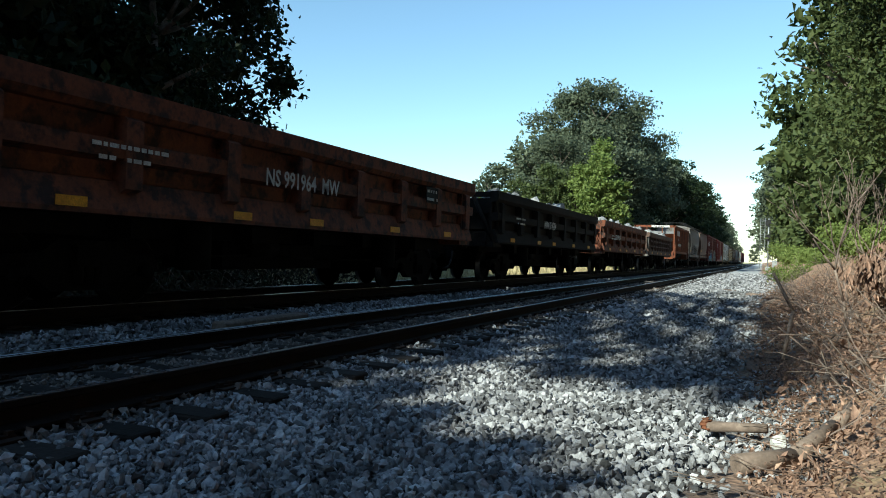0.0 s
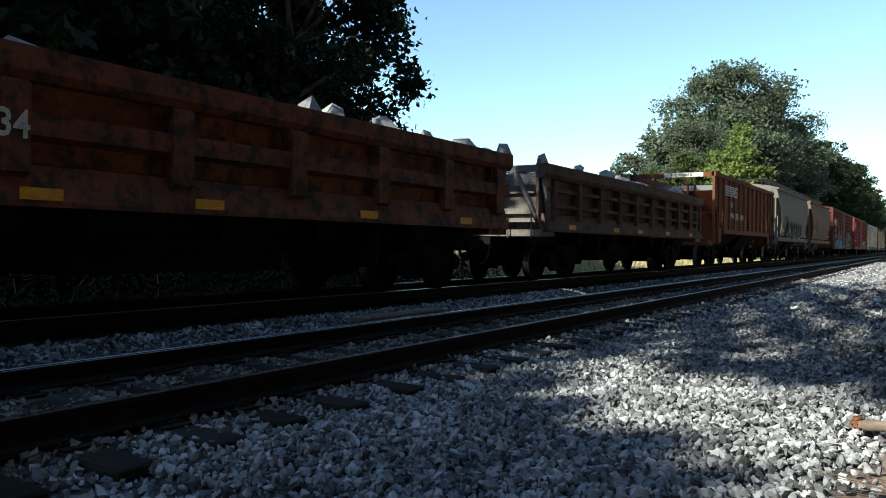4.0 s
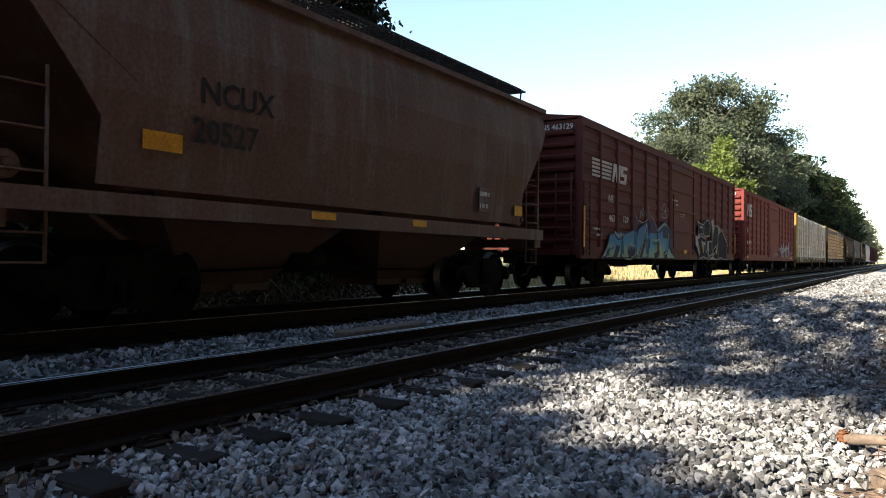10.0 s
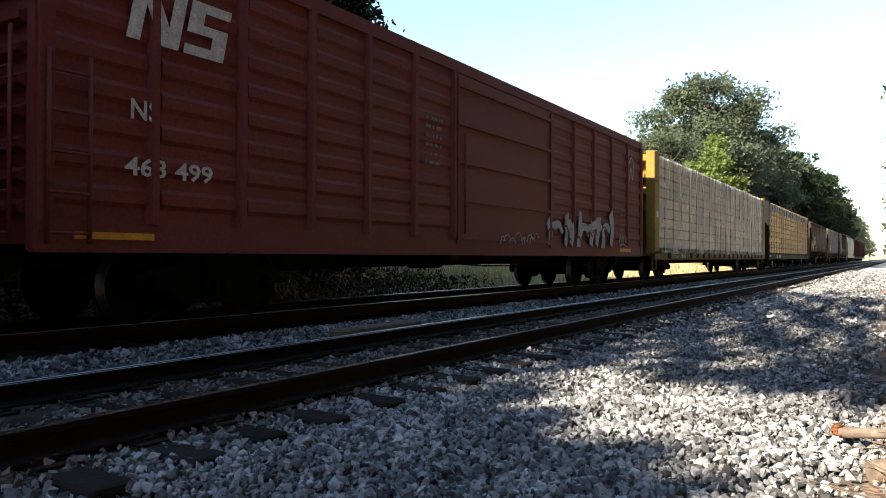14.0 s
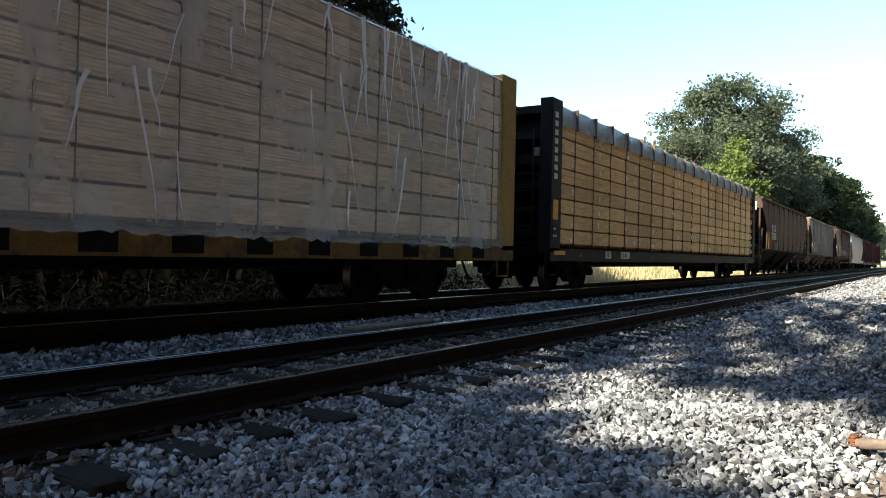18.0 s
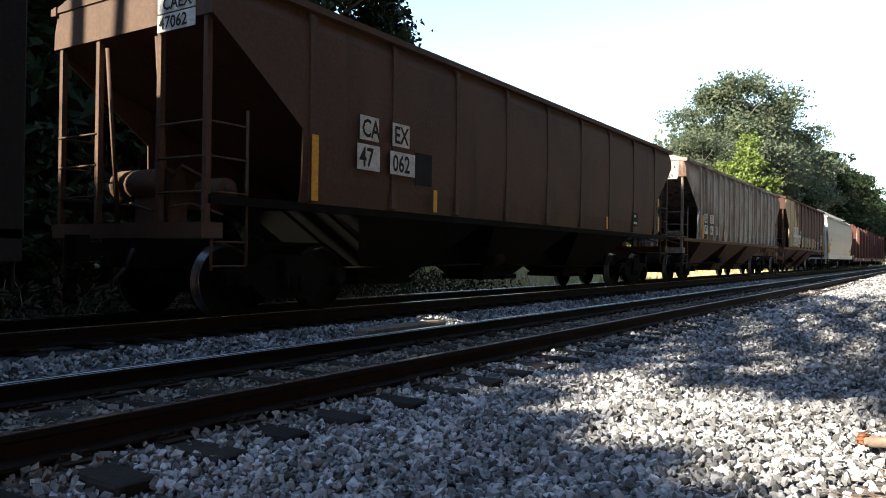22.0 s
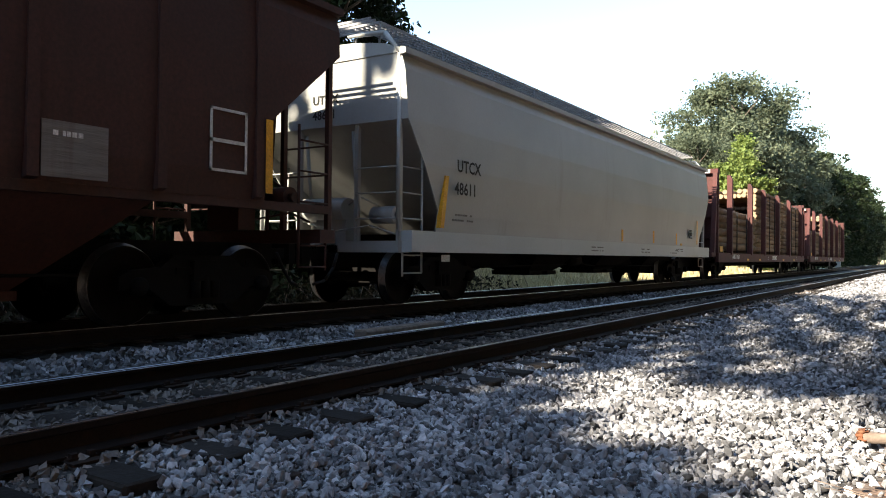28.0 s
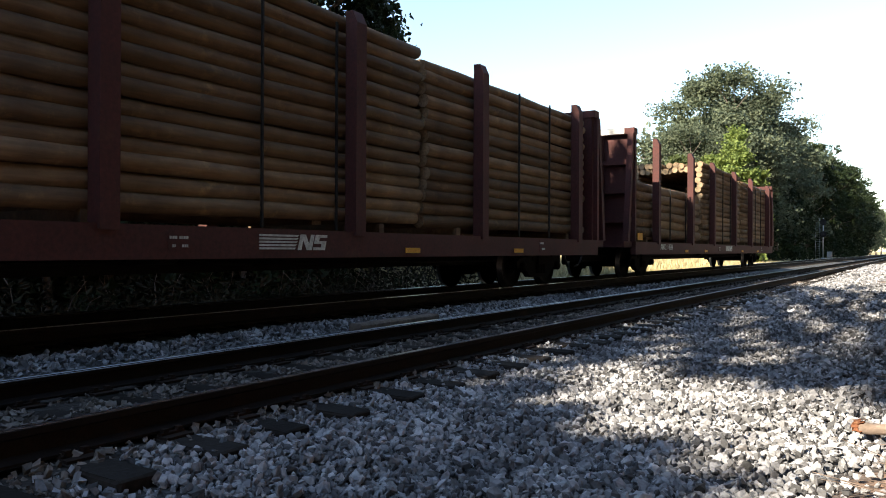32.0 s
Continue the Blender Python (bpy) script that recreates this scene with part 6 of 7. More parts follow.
def boxcar(label, u0, u1, paint, door0, door1, posts_a, posts_b, seed, logo_stripes):
    """Steel boxcar with outside posts, a wide sliding door, ribbed ends and a low-pitched roof."""
    car, half = new_car(label, "boxcar", u0, u1, 2.6)
    X, bot, eave = 1.55, 0.82, 4.22
    d0, d1 = door0 - (u0 + u1) / 2, door1 - (u0 + u1) / 2
    bm = bmesh.new()
    box(bm, -X, X, -half + 0.1, half - 0.1, 0.98, eave)
    part("box_body", bm, paint, car)
    for s in (-1, 1):
        bm = bmesh.new()
        box(bm, min(s * 1.5, s * (X + 0.045)), max(s * 1.5, s * (X + 0.045)), -half + 0.02, half - 0.02, bot, 1.12)
        part("side_sill", bm, paint, car)
        bm = bmesh.new()
        box(bm, min(s * 1.5, s * (X + 0.05)), max(s * 1.5, s * (X + 0.05)), -half + 0.02, half - 0.02, eave - 0.14, eave + 0.02)
        part("top_plate", bm, paint, car)
        for a, b, n in ((-half + 0.06, d0, posts_a), (d1, half - 0.06, posts_b)):
            for k in range(n + 1):
                y = a + (b - a) * k / n
                y = min(max(y, -half + 0.08), half - 0.08)
                bm = bmesh.new()
                prism(bm, [(s * X, 0), (s * X, 0.16), (s * (X + 0.075), 0.12), (s * (X + 0.075), 0.04)], "z", 1.12, eave - 0.14)
                bmesh.ops.translate(bm, verts=bm.verts, vec=(0, y - 0.08, 0))
                part("side_post", bm, paint, car)
                # shallow horizontal corrugations of the panel
                if k < n:
                    bm = bmesh.new()
                    w = (b - a) / n
                    prof = [(s * (X - 0.01), 1.2)]
                    for i in range(8):
                        z = 1.28 + i * 0.35
                        prof += [(s * (X + 0.002), z), (s * (X + 0.03), z + 0.05), (s * (X + 0.03), z + 0.17), (s * (X + 0.002), z + 0.22)]
                    prism(bm, prof + [(s * (X - 0.01), 4.06)], "y", y + 0.1, y + w - 0.1)
                    part("side_panel", bm, paint, car)
        # sliding door
        bm = bmesh.new()
        box(bm, min(s * X, s * (X + 0.035)), max(s * X, s * (X + 0.05)), d0 + 0.02, d1 - 0.02, 1.0, eave - 0.16)
        door = part("sliding_door", bm, paint, car)
        bm = bmesh.new()
        for i in range(5):
            z = 1.1 + i * 0.68
            box(bm, min(s * (X + 0.045), s * (X + 0.1)), max(s * (X + 0.045), s * (X + 0.1)), d0 + 0.05, d1 - 0.05, z, z + 0.07)
        for y in (d0 + 0.05, d1 - 0.12):
            box(bm, min(s * (X + 0.045), s * (X + 0.09)), max(s * (X + 0.045), s * (X + 0.09)), y, y + 0.07, 1.02, eave - 0.2)
        part("door_ribs", bm, paint, door)
        bm = bmesh.new()
        tube(bm, (s * (X + 0.1), d0 + 0.3, 1.2), (s * (X + 0.1), d0 + 0.3, 3.0), 0.022, None, 8)
        part("door_lock_rod", bm, paint, door)
        ladder(car, s * (X + 0.09), -half + 0.12 if s > 0 else half - 0.55, 0.9, 2.7, paint)
    # ribbed ends
    for s in (-1, 1):
        y = s * (half - 0.1)
        bm = bmesh.new()
        box(bm, -X, X, min(y, y + s * 0.04), max(y, y + s * 0.04), 0.9, eave)
        part("end_wall", bm, paint, car)
        for i in range(10):
            z = 1.14 + i * 0.295
            bm = bmesh.new()
            prism(bm, [(y, z), (y + s * 0.14, z + 0.06), (y + s * 0.15, z + 0.12), (y, z + 0.2)], "x", -X + 0.12, X - 0.12)
            part("end_rib", bm, paint, car)
        for x in (-1, 1):
            bm = bmesh.new()
            box(bm, x * X - 0.06, x * X + 0.06, min(y - s * 0.1, y + s * 0.1), max(y - s * 0.1, y + s * 0.1), 0.84, eave)
            part("corner_post", bm, paint, car)
        ladder(car, 1.0 if s < 0 else -1.45, y + s * 0.2, 0.9, 2.9, paint, "x", 0.4)
    bm = bmesh.new()
    prism(bm, [(-X - 0.05, eave + 0.02), (X + 0.05, eave + 0.02), (X + 0.05, eave + 0.06), (0, eave + 0.26), (-X - 0.05, eave + 0.06)], "y", -half, half)
    for k in range(14):
        y = -half + 0.3 + (2 * half - 0.6) * k / 13
        prism(bm, [(-X, eave + 0.08), (X, eave + 0.08), (0, eave + 0.31)], "y", y - 0.04, y + 0.04)
    part("roof", bm, paint, car)
    for y in np.linspace(-half + 1.2, half - 1.2, 12):
        bm = bmesh.new()
        box(bm, -1.4, 1.4, y - 0.05, y + 0.05, 0.84, 0.98)
        part("cross_bearer", bm, UNDER, car)
    return car, half, X


def centre_beam(label, u0, u1, paint, wrapped):
    """Centre-beam flat car with framed end bulkheads, loaded with strapped bundles of lumber on both sides."""
    car, half = new_car(label, "flat car", u0, u1, 2.7, (0.55, 0.95))
    X = 1.6
    bm = bmesh.new()
    box(bm, -1.5, 1.5, -half + 0.1, half - 0.1, 0.84, 1.0)
    part("deck", bm, paint if wrapped else UNDER, car)
    for s in (-1, 1):
        bm = bmesh.new()
        box(bm, min(s * 1.46, s * X), max(s * 1.46, s * X), -half + 0.02, half - 0.02, 0.72, 1.0)
        part("side_sill", bm, SILLYELLOW if wrapped else BEAMBLACK, car)
        for y in np.linspace(-half + 1.6, half - 1.6, 20 if wrapped else 12):
            quad_marks("stake_pocket" if wrapped else "reflector", [(y, y + 0.42, 0.76, 0.97) if wrapped else (y, y + 0.2, 0.82, 0.9)], s * X + 0.002 * s, UNDER if wrapped else RUST, car)
    bm = bmesh.new()
    box(bm, -0.06, 0.06, -half + 0.6, half - 0.6, 1.0, 4.1)
    part("centre_beam", bm, paint, car)
    for s in (-1, 1):
        y0, y1 = s * (half - 0.55), s * half
        ya, yb = min(y0, y1), max(y0, y1)
        for x in (-1, 1):
            bm = bmesh.new()
            box(bm, min(x * 1.3, x * X), max(x * 1.3, x * X), ya, yb, 0.9, 4.25)
            part("corner_post", bevelled(bm, 0.02), paint, car)
        bm = bmesh.new()
        box(bm, -1.4, 1.4, min(y0, y0 + s * 0.05), max(y0, y0 + s * 0.05), 1.0, 4.2)
        part("bulkhead_sheet", bm, paint, car)
        for z in (1.25, 1.75, 2.3, 2.85, 3.4, 3.95):
            bm = bmesh.new()
            box(bm, -1.32, 1.32, min(y0, y1 - s * 0.12), max(y0, y1 - s * 0.12), z, z + 0.16)
            part("bulkhead_beam", bm, paint, car)
        for x in (-0.45, 0.45):
            bm = bmesh.new()
            box(bm, x - 0.08, x + 0.08, min(y0, y1 - s * 0.06), max(y0, y1 - s * 0.06), 1.0, 4.2)
            part("bulkhead_post", bm, paint, car)
        bm = bmesh.new()
        path_tube(bm, [(-1.3, y1, 2.55), (-0.3, y1 + s * 0.04, 2.55), (0.6, y1 + s * 0.04, 2.6), (1.3, y1, 2.6)], 0.016, 6)
        part("hand_rail", bm, paint, car)
        ladder(car, 0.72, y1 + s * 0.02, 1.0, 3.6, paint, "x", 0.45)
        bm = bmesh.new()
        path_tube(bm, [(1.5, y1 - s * 0.05, 0.72), (1.5, y1 - s * 0.05, 0.42), (1.5, y1 - s * 0.5, 0.42), (1.5, y1 - s * 0.5, 0.72)], 0.02, 6)
        part("step", bm, paint, car)
    # bundles of lumber
    a0, a1 = -half + 0.58, half - 0.58
    wood = LUMBERPALE if wrapped else LUMBER
    lengths = 5
    rows, z0 = 9, 1.08
    h = (4.12 - z0) / rows
    w = (a1 - a0) / lengths
    r = random.Random(int(u0))
    bm = bmesh.new()
    box(bm, 0, 1.44, -0.5 * w + 0.008, 0.5 * w - 0.008, 0.036, h)
    for y in np.linspace(-0.42, 0.42, 5):
        box(bm, 0.1, 1.4, y * w - 0.04, y * w + 0.04, 0.0, 0.036)
    for k in range(7):
        step = (h - 0.042) / 7
        z = 0.036 + k * step
        box(bm, 1.44, 1.449 + 0.004 * ((k * 5) % 3), -0.5 * w + 0.01 + 0.01 * ((k * 7) % 3), 0.5 * w - 0.01, z + 0.002, z + step - 0.002)
    bundle = bpy.data.meshes.new("lumber_bundle")
    bm.to_mesh(bundle), bm.free()
    for s in (1, -1):
        for i in range(lengths):
            for k in range(rows if wrapped else rows - 1):
                b = put("lumber_bundle", bundle, wood, car)
                b.matrix_basis = pose(s * (0.08 + r.uniform(-0.006, 0.012)), a0 + (i + 0.5) * w, z0 + k * h, 0, 0, 0 if s > 0 else 180)
    for s in (1, -1):
        bm = bmesh.new()
        y = a1 - 0.25
        while y > a0:
            box(bm, min(s * 1.5, s * 1.556), max(s * 1.5, s * 1.556), y - 0.003, y + 0.003, 0.95, 4.14 if wrapped else 3.77)
            if not wrapped:
                box(bm, min(s * 1.5, s * 1.618), max(s * 1.5, s * 1.618), y - 0.012, y + 0.012, 3.7, 4.19)
            y -= 1.17
        part("strap", bm, STRAP, car, "thin load straps")
    if not wrapped:
        rects = []
        for i in range(lengths):
            for off in (0.08, 2.12, 3.82):
                for k in range(rows - 1):
                    if r.random() < 0.7:
                        yy = a1 - i * w - off + r.uniform(-0.05, 0.05)
                        zz = z0 + k * h + r.uniform(0.05, 0.14)
                        rects.append((yy, yy + r.uniform(0.08, 0.14), zz, zz + r.uniform(0.1, 0.15)))
        quad_marks("bundle_tag", rects, 1.566, CREASE, car, "white paper bundle tags")
    # plastic cover, pleated
    for s in (1, -1):
        lo = 3.72 if not wrapped else 0.95
        ny, nz = 180, (10 if not wrapped else 34)
        verts, faces = [], []
        for j in range(nz + 1):
            for i in range(ny + 1):
                y = a0 - 0.01 + (a1 - a0 + 0.02) * i / ny
                z = 4.17 + (lo - 4.17) * j / nz
                fold = noise.noise(Vector((y * 1.7, z * 0.5, 5 * s))) * 0.03 + noise.noise(Vector((y * 5.5, z * 0.9, 9))) * 0.014
                if j == nz:
                    z += 0.06 * noise.noise(Vector((y * 1.9, 3, 1))) + (0.05 if not wrapped else 0.07) * noise.noise(Vector((y * 6, 3, 1)))
                sag = 0.03 * math.sin(y * 3.1) if j == 0 else 0
                over = 0.0 if wrapped else 0.06 * (1 - j / nz) ** 3
                verts.append((s * (1.572 - over + abs(fold) * (1.0 if wrapped else 1.5) + (0.09 * (j / nz) ** 8 if wrapped else 0)), y, z + sag * 0.5))
        for j in range(nz):
            for i in range(ny):
                faces.append((j * (ny + 1) + i, j * (ny + 1) + i + 1, (j + 1) * (ny + 1) + i + 1, (j + 1) * (ny + 1) + i))
        cover = put("load_cover", soup("load_cover", verts, faces, WRAP if wrapped else SILVERWRAP, True), None, car, "wrinkled translucent plastic wrap" if wrapped else "wrinkled grey plastic cover")
        if wrapped and s > 0:
            # White ribbons paint the shine along the wrap's creases.
            for i in range(120):
                y, z, long = r.uniform(a0 + 0.1, a1 - 0.1), r.uniform(1.4, 4.12) if i % 2 else 4.12, r.uniform(0.25, 1.9)
                drift = r.uniform(-0.75, 0.6) * long * 0.5
                pts = [(y + drift * k / 4 + r.uniform(-0.025, 0.025), max(1.06, z - long * k / 4)) for k in range(5)]
                bm = bmesh.new()
                ribbon(bm, pts, r.uniform(0.015, 0.055) if i % 6 else 0.1, 0.006, 1.626 + 0.0004 * (i % 5))
                part("crease_glint", bm, CREASE, cover)
    bm = bmesh.new()
    if not wrapped:
        box(bm, -1.28, 1.28, a0 + 0.02, a1 - 0.02, z0 + 8 * h + 0.01, 4.12)
    k = 1.58 if wrapped else 1.5
    prism(bm, [(-k, 4.11), (k, 4.11), (k - 0.08, 4.17), (0, 4.22), (0.08 - k, 4.17)], "y", a0, a1)
    part("top_cover", bm, SILVERWRAP if not wrapped else TEXTWHITE, car)
    return car, half, X


def log_car(label, u0, u1, posts, stacks, seed):
    """Bulkhead flat car with tall stakes and stacked pine logs. stacks: (u0, u1, top, log radius)."""
    car, half = new_car(label, "flat car", u0 - 0.75, u1 + 0.75, 2.9, (0.5, 0.9))
    mid = (u0 + u1) / 2
    half -= 0.75
    X = 1.6
    bm = bmesh.new()
    box(bm, -1.5, 1.5, -half - 0.7, half + 0.7, 0.9, 1.06)
    part("deck", bm, LOGCAR, car)
    for s in (-1, 1):
        bm = bmesh.new()
        box(bm, min(s * 1.45, s * X), max(s * 1.45, s * X), -half - 0.05, half + 0.05, 0.7, 1.06)
        part("side_sill", bm, LOGCAR, car)
    for s in (-1, 1):
        y = s * half
        bm = bmesh.new()
        box(bm, -1.5, 1.5, min(y, y - s * 0.1), max(y, y - s * 0.1), 1.06, 4.1)
        part("bulkhead", bm, LOGCAR, car)
        bm = bmesh.new()
        box(bm, -1.58, 1.58, min(y - s * 0.14, y + s * 0.16), max(y - s * 0.14, y + s * 0.16), 4.05, 4.22)
        part("bulkhead_cap", bm, LOGCAR, car)
        for x in (-1.5, -0.6, 0.6, 1.5):
            bm = bmesh.new()
            w = 0.1 if abs(x) > 1 else 0.07
            prism(bm, [(y, 1.06), (y + s * 0.12, 1.06), (y + s * 0.12, 4.08), (y, 4.08)], "x", x - w, x + w)
            part("bulkhead_post", bm, LOGCAR, car)
            bm = bmesh.new()
            prism(bm, [(y + s * 0.48, 1.06), (y + s * 0.64, 1.06), (y + s * 0.24, 4.06), (y + s * 0.122, 4.06)], "x", x - w * 0.8, x + w * 0.8)
            part("bulkhead_brace", bm, LOGCAR, car)
        for z in (1.6, 2.4, 3.2):
            bm = bmesh.new()
            box(bm, -1.5, 1.5, min(y, y + s * 0.16), max(y, y + s * 0.16), z, z + 0.14)
            part("bulkhead_beam", bm, LOGCAR, car)
    for u in posts:
        for s in (-1, 1):
            bm = bmesh.new()
            y = u - mid
            prism(bm, [(s * 1.44, 1.0), (s * 1.64, 1.0), (s * 1.64, 4.0), (s * 1.56, 4.17), (s * 1.44, 4.17)], "y", y - 0.11, y + 0.11)
            part("stake", bm, LOGCAR, car)
    r = random.Random(seed)
    shapes = {}
    def log_mesh(length, rad, k):
        key = (round(length, 1), round(rad, 2), k)
        if key not in shapes:
            bm = bmesh.new()
            rr = random.Random(k * 7 + 1)
            seg, n = 10, 7
            rings = []
            for j in range(n):
                yy = -length / 2 + length * j / (n - 1)
                ox, oz = rr.uniform(-0.012, 0.012), rr.uniform(-0.014, 0.014)
                taper = 1.06 - 0.12 * j / (n - 1)
                rings.append([bm.verts.new((ox + rad * taper * math.cos(6.2832 * i / seg) * rr.uniform(0.97, 1.03), yy, oz + rad * taper * math.sin(6.2832 * i / seg))) for i in range(seg)])
            for j in range(n - 1):
                for i in range(seg):
                    f = bm.faces.new((rings[j][i], rings[j + 1][i], rings[j + 1][(i + 1) % seg], rings[j][(i + 1) % seg]))
                    f.smooth = True
            bm.faces.new(rings[0]).material_index = 1
            bm.faces.new(list(reversed(rings[-1]))).material_index = 1
            bmesh.ops.recalc_face_normals(bm, faces=bm.faces[:])
            me = bpy.data.meshes.new("log")
            bm.to_mesh(me), bm.free()
            me.materials.append(LOG), me.materials.append(LOGEND)
            shapes[key] = me
        return shapes[key]
    for a, b, top, rad in stacks:
        z = 1.06 + 0.14 + rad
        row = 0
        cols = int(2.84 / (2 * rad))
        rows = int((top - 1.2) / (1.8 * rad))
        for row in range(rows):
            zc = z + row * 1.8 * rad
            edge_only = row < rows - 2
            for c in range(cols):
                if edge_only and 1 < c < cols - 1:
                    continue
                if row == rows - 1 and 0 < c < cols - 1 and r.random() < 0.25:
                    continue
                x = -1.42 + rad + c * (2.84 - 2 * rad) / (cols - 1) + (rad * 0.3 if row % 2 else 0) * (1 if c < cols / 2 else -1)
                lg = put("log", log_mesh(b - a - 0.12, rad, r.randrange(5)), None, car)
                lg.matrix_basis = pose(x, (a + b) / 2 - mid + r.uniform(-0.08, 0.08), zc + r.uniform(-0.02, 0.02), r.uniform(-0.25, 0.25), r.uniform(0, 360), r.uniform(-0.2, 0.2))
        for y in (a + 1.1 - mid, b - 1.1 - mid):
            bm = bmesh.new()
            box(bm, -1.4, 1.4, y - 0.06, y + 0.06, 1.06, 1.2)
            part("bolster", bm, LOG, car)
        for y in (a + 3.4 - mid, b - 2.2 - mid):
            bm = bmesh.new()
            box(bm, 1.42, 1.455, y - 0.012, y + 0.012, 1.08, top - 0.15)
            part("load_strap", bm, BLACKPAINT, car)
    return car, half, X


# ---- the place ----
build_ground()
build_ballast()
build_track("empty railway track with rusty rails on dark timber sleepers", NEAR_C, 0.0, 60, 260, True)
build_track("train's railway track on dark timber sleepers", FAR_C, FAR_Z, 30, 200, False)
build_trees()
build_brush()
signal_mast("grey lattice-laddered signal mast beside the train's track", -11.5, 115, 5.9)
signal_mast("grey signal mast with two heads beside the empty track", 0.6, 104, 6.6)


# ---- the train, front to rear ----
def train_front():
    c = dump_car("rust-orange side-dump car with white lettering", 4.35, 17.8, RUST, "NS 991964  MW", 1, False, textx=4.75)
    bars_sign(c, 1.64, 3.7, 1.86, 0.62, 0.34, 2, TEXTWHITE, SPRAYBLACK, 16)
    c = dump_car("blackened side-dump car loaded with pale boulders", 19.6, 33.15, RUSTDARK, "NW 514284", 2, True, end_paint=RUSTDARK, textx=4.75)
    c = dump_car("rust-orange side-dump car heaped with pale boulders", 34.85, 48.3, RUST, "SOU 991934", 3, True, textx=2.6)
    c = dump_car("peeling brown-grey side-dump car with gridded sides", 49.8, 63.0, WEATHERED, "", 4, True, grid=True, end_paint=GREYHOP)
    write("SO  24", c, 1.64, 5.0, 1.78, 0.2, TEXTBLACK)


def ballast_hopper():
    u0, u1 = 64.5, 77.15
    car, half = new_car("rust-stained orange open ballast hopper", "hopper car", u0, u1, 1.95)
    X, top, bot = 1.58, 3.58, 1.48
    side = [(-half + 0.05, top), (half - 0.05, top), (half - 0.05, 2.55), (half - 1.5, bot), (-half + 1.5, bot), (-half + 0.05, 2.55)]
    for s in (-1, 1):
        bm = bmesh.new()
        prism(bm, side, "x", s * (X - 0.05), s * X)
        part("side_sheet", bm, ORANGE, car)
        bm = bmesh.new()
        box(bm, min(s * (X - 0.08), s * (X + 0.07)), max(s * (X - 0.08), s * (X + 0.07)), -half, half, top - 0.1, top + 0.06)
        part("top_chord", bm, ORANGE, car)
        bm = bmesh.new()
        box(bm, min(s * (X - 0.1), s * (X + 0.05)), max(s * (X - 0.1), s * (X + 0.05)), -half + 1.5, half - 1.5, bot - 0.12, bot + 0.06)
        part("side_sill", bm, ORANGE, car)
        for k in range(11):
            y = -half + 1.55 + (2 * half - 3.1) * k / 10
            bm = bmesh.new()
            prism(bm, [(s * X, bot), (s * (X + 0.075), bot + 0.06), (s * (X + 0.075), top - 0.1), (s * X, top)], "y", y - 0.045, y + 0.045)
            part("side_rib", bm, ORANGERIB, car)
        for x in (-1, 1):
            for y in (half - 0.05, half - 0.78):
                bm = bmesh.new()
                box(bm, x * X - 0.045, x * X + 0.045, s * y - 0.045, s * y + 0.045, 0.95, top)
                part("corner_post", bm, ORANGE, car)
            bm = bmesh.new()
            box(bm, x * 0.62 - 0.035, x * 0.62 + 0.035, s * (half - 0.05) - 0.04, s * (half - 0.05) + 0.04, 0.95, top)
            part("end_post", bm, ORANGE, car)
            for z in (1.5, 2.1, 2.6):
                bm = bmesh.new()
                path_tube(bm, [(x * 0.62, s * (half - 0.04), z), (x * (X + 0.02), s * (half - 0.04), z), (x * (X + 0.02), s * (half - 0.78), z)], 0.016, 6)
                part("grab_rail", bm, ORANGE, car)
        bm = bmesh.new()
        prism(bm, [(s * (half - 0.12), 2.95), (s * (half - 0.06), 2.95), (s * (half - 1.95), 1.3), (s * (half - 2.05), 1.3)], "x", -X + 0.05, X - 0.05)
        part("slope_sheet", bm, ORANGE, car)
        bm = bmesh.new()
        box(bm, -X, X, min(s * (half - 0.1), s * half), max(s * (half - 0.1), s * half), top - 0.12, top + 0.06)
        part("end_beam", bm, ORANGE, car)
        bm = bmesh.new()
        box(bm, -1.5, 1.5, min(s * (half - 0.35), s * half), max(s * (half - 0.35), s * half), 0.88, 1.06)
        part("end_sill", bm, ORANGE, car)
        bm = bmesh.new()
        y = s * (half - 0.85)
        box(bm, 0.95, X, min(y, y - s * 0.5), max(y, y - s * 0.5), 1.0, 1.55)
        part("valve_box", bm, ORANGE, car)
        bm = bmesh.new()
        tube(bm, (-0.5, y, 1.06), (-0.5, y, 1.9), 0.16, None, 12)
        part("air_reservoir", bm, ORANGE, car)
    bm = bmesh.new()
    box(bm, -X + 0.1, X - 0.1, -half + 0.4, half - 0.4, 2.9, 3.2)
    part("ballast_load", bm, GRAVEL, car, "grey ballast filling the hopper")
    hopper_outlets(car, half, 2, bot, half - 2.0, UNDER, 0.5)
    x = X + 0.004
    emblem(car, x + 0.076, -half + 1.58, 2.84, 2.2, 0.42, TEXTWHITE)
    write("NS", car, x + 0.076, -half + 2.53, 2.42, 0.22, TEXTWHITE)
    write("994", car, x + 0.076, -half + 2.52, 1.95, 0.25, TEXTWHITE, wide=1.1), write("850", car, x + 0.076, -half + 3.48, 1.95, 0.25, TEXTWHITE, wide=1.05)
    write("MW", car, x + 0.076, -half + 4.45, 1.95, 0.24, TEXTWHITE)
    quad_marks("data_panel", [(-half + 2.5, -half + 3.17, 1.52, 1.8), (-half + 3.56, -half + 4.1, 1.52, 1.82)], x, TEXTBLACK, car)
    write("LD LMT", car, x + 0.006, -half + 2.54, 1.69, 0.085, TEXTWHITE), write("LT WT", car, x + 0.006, -half + 2.54, 1.56, 0.085, TEXTWHITE)
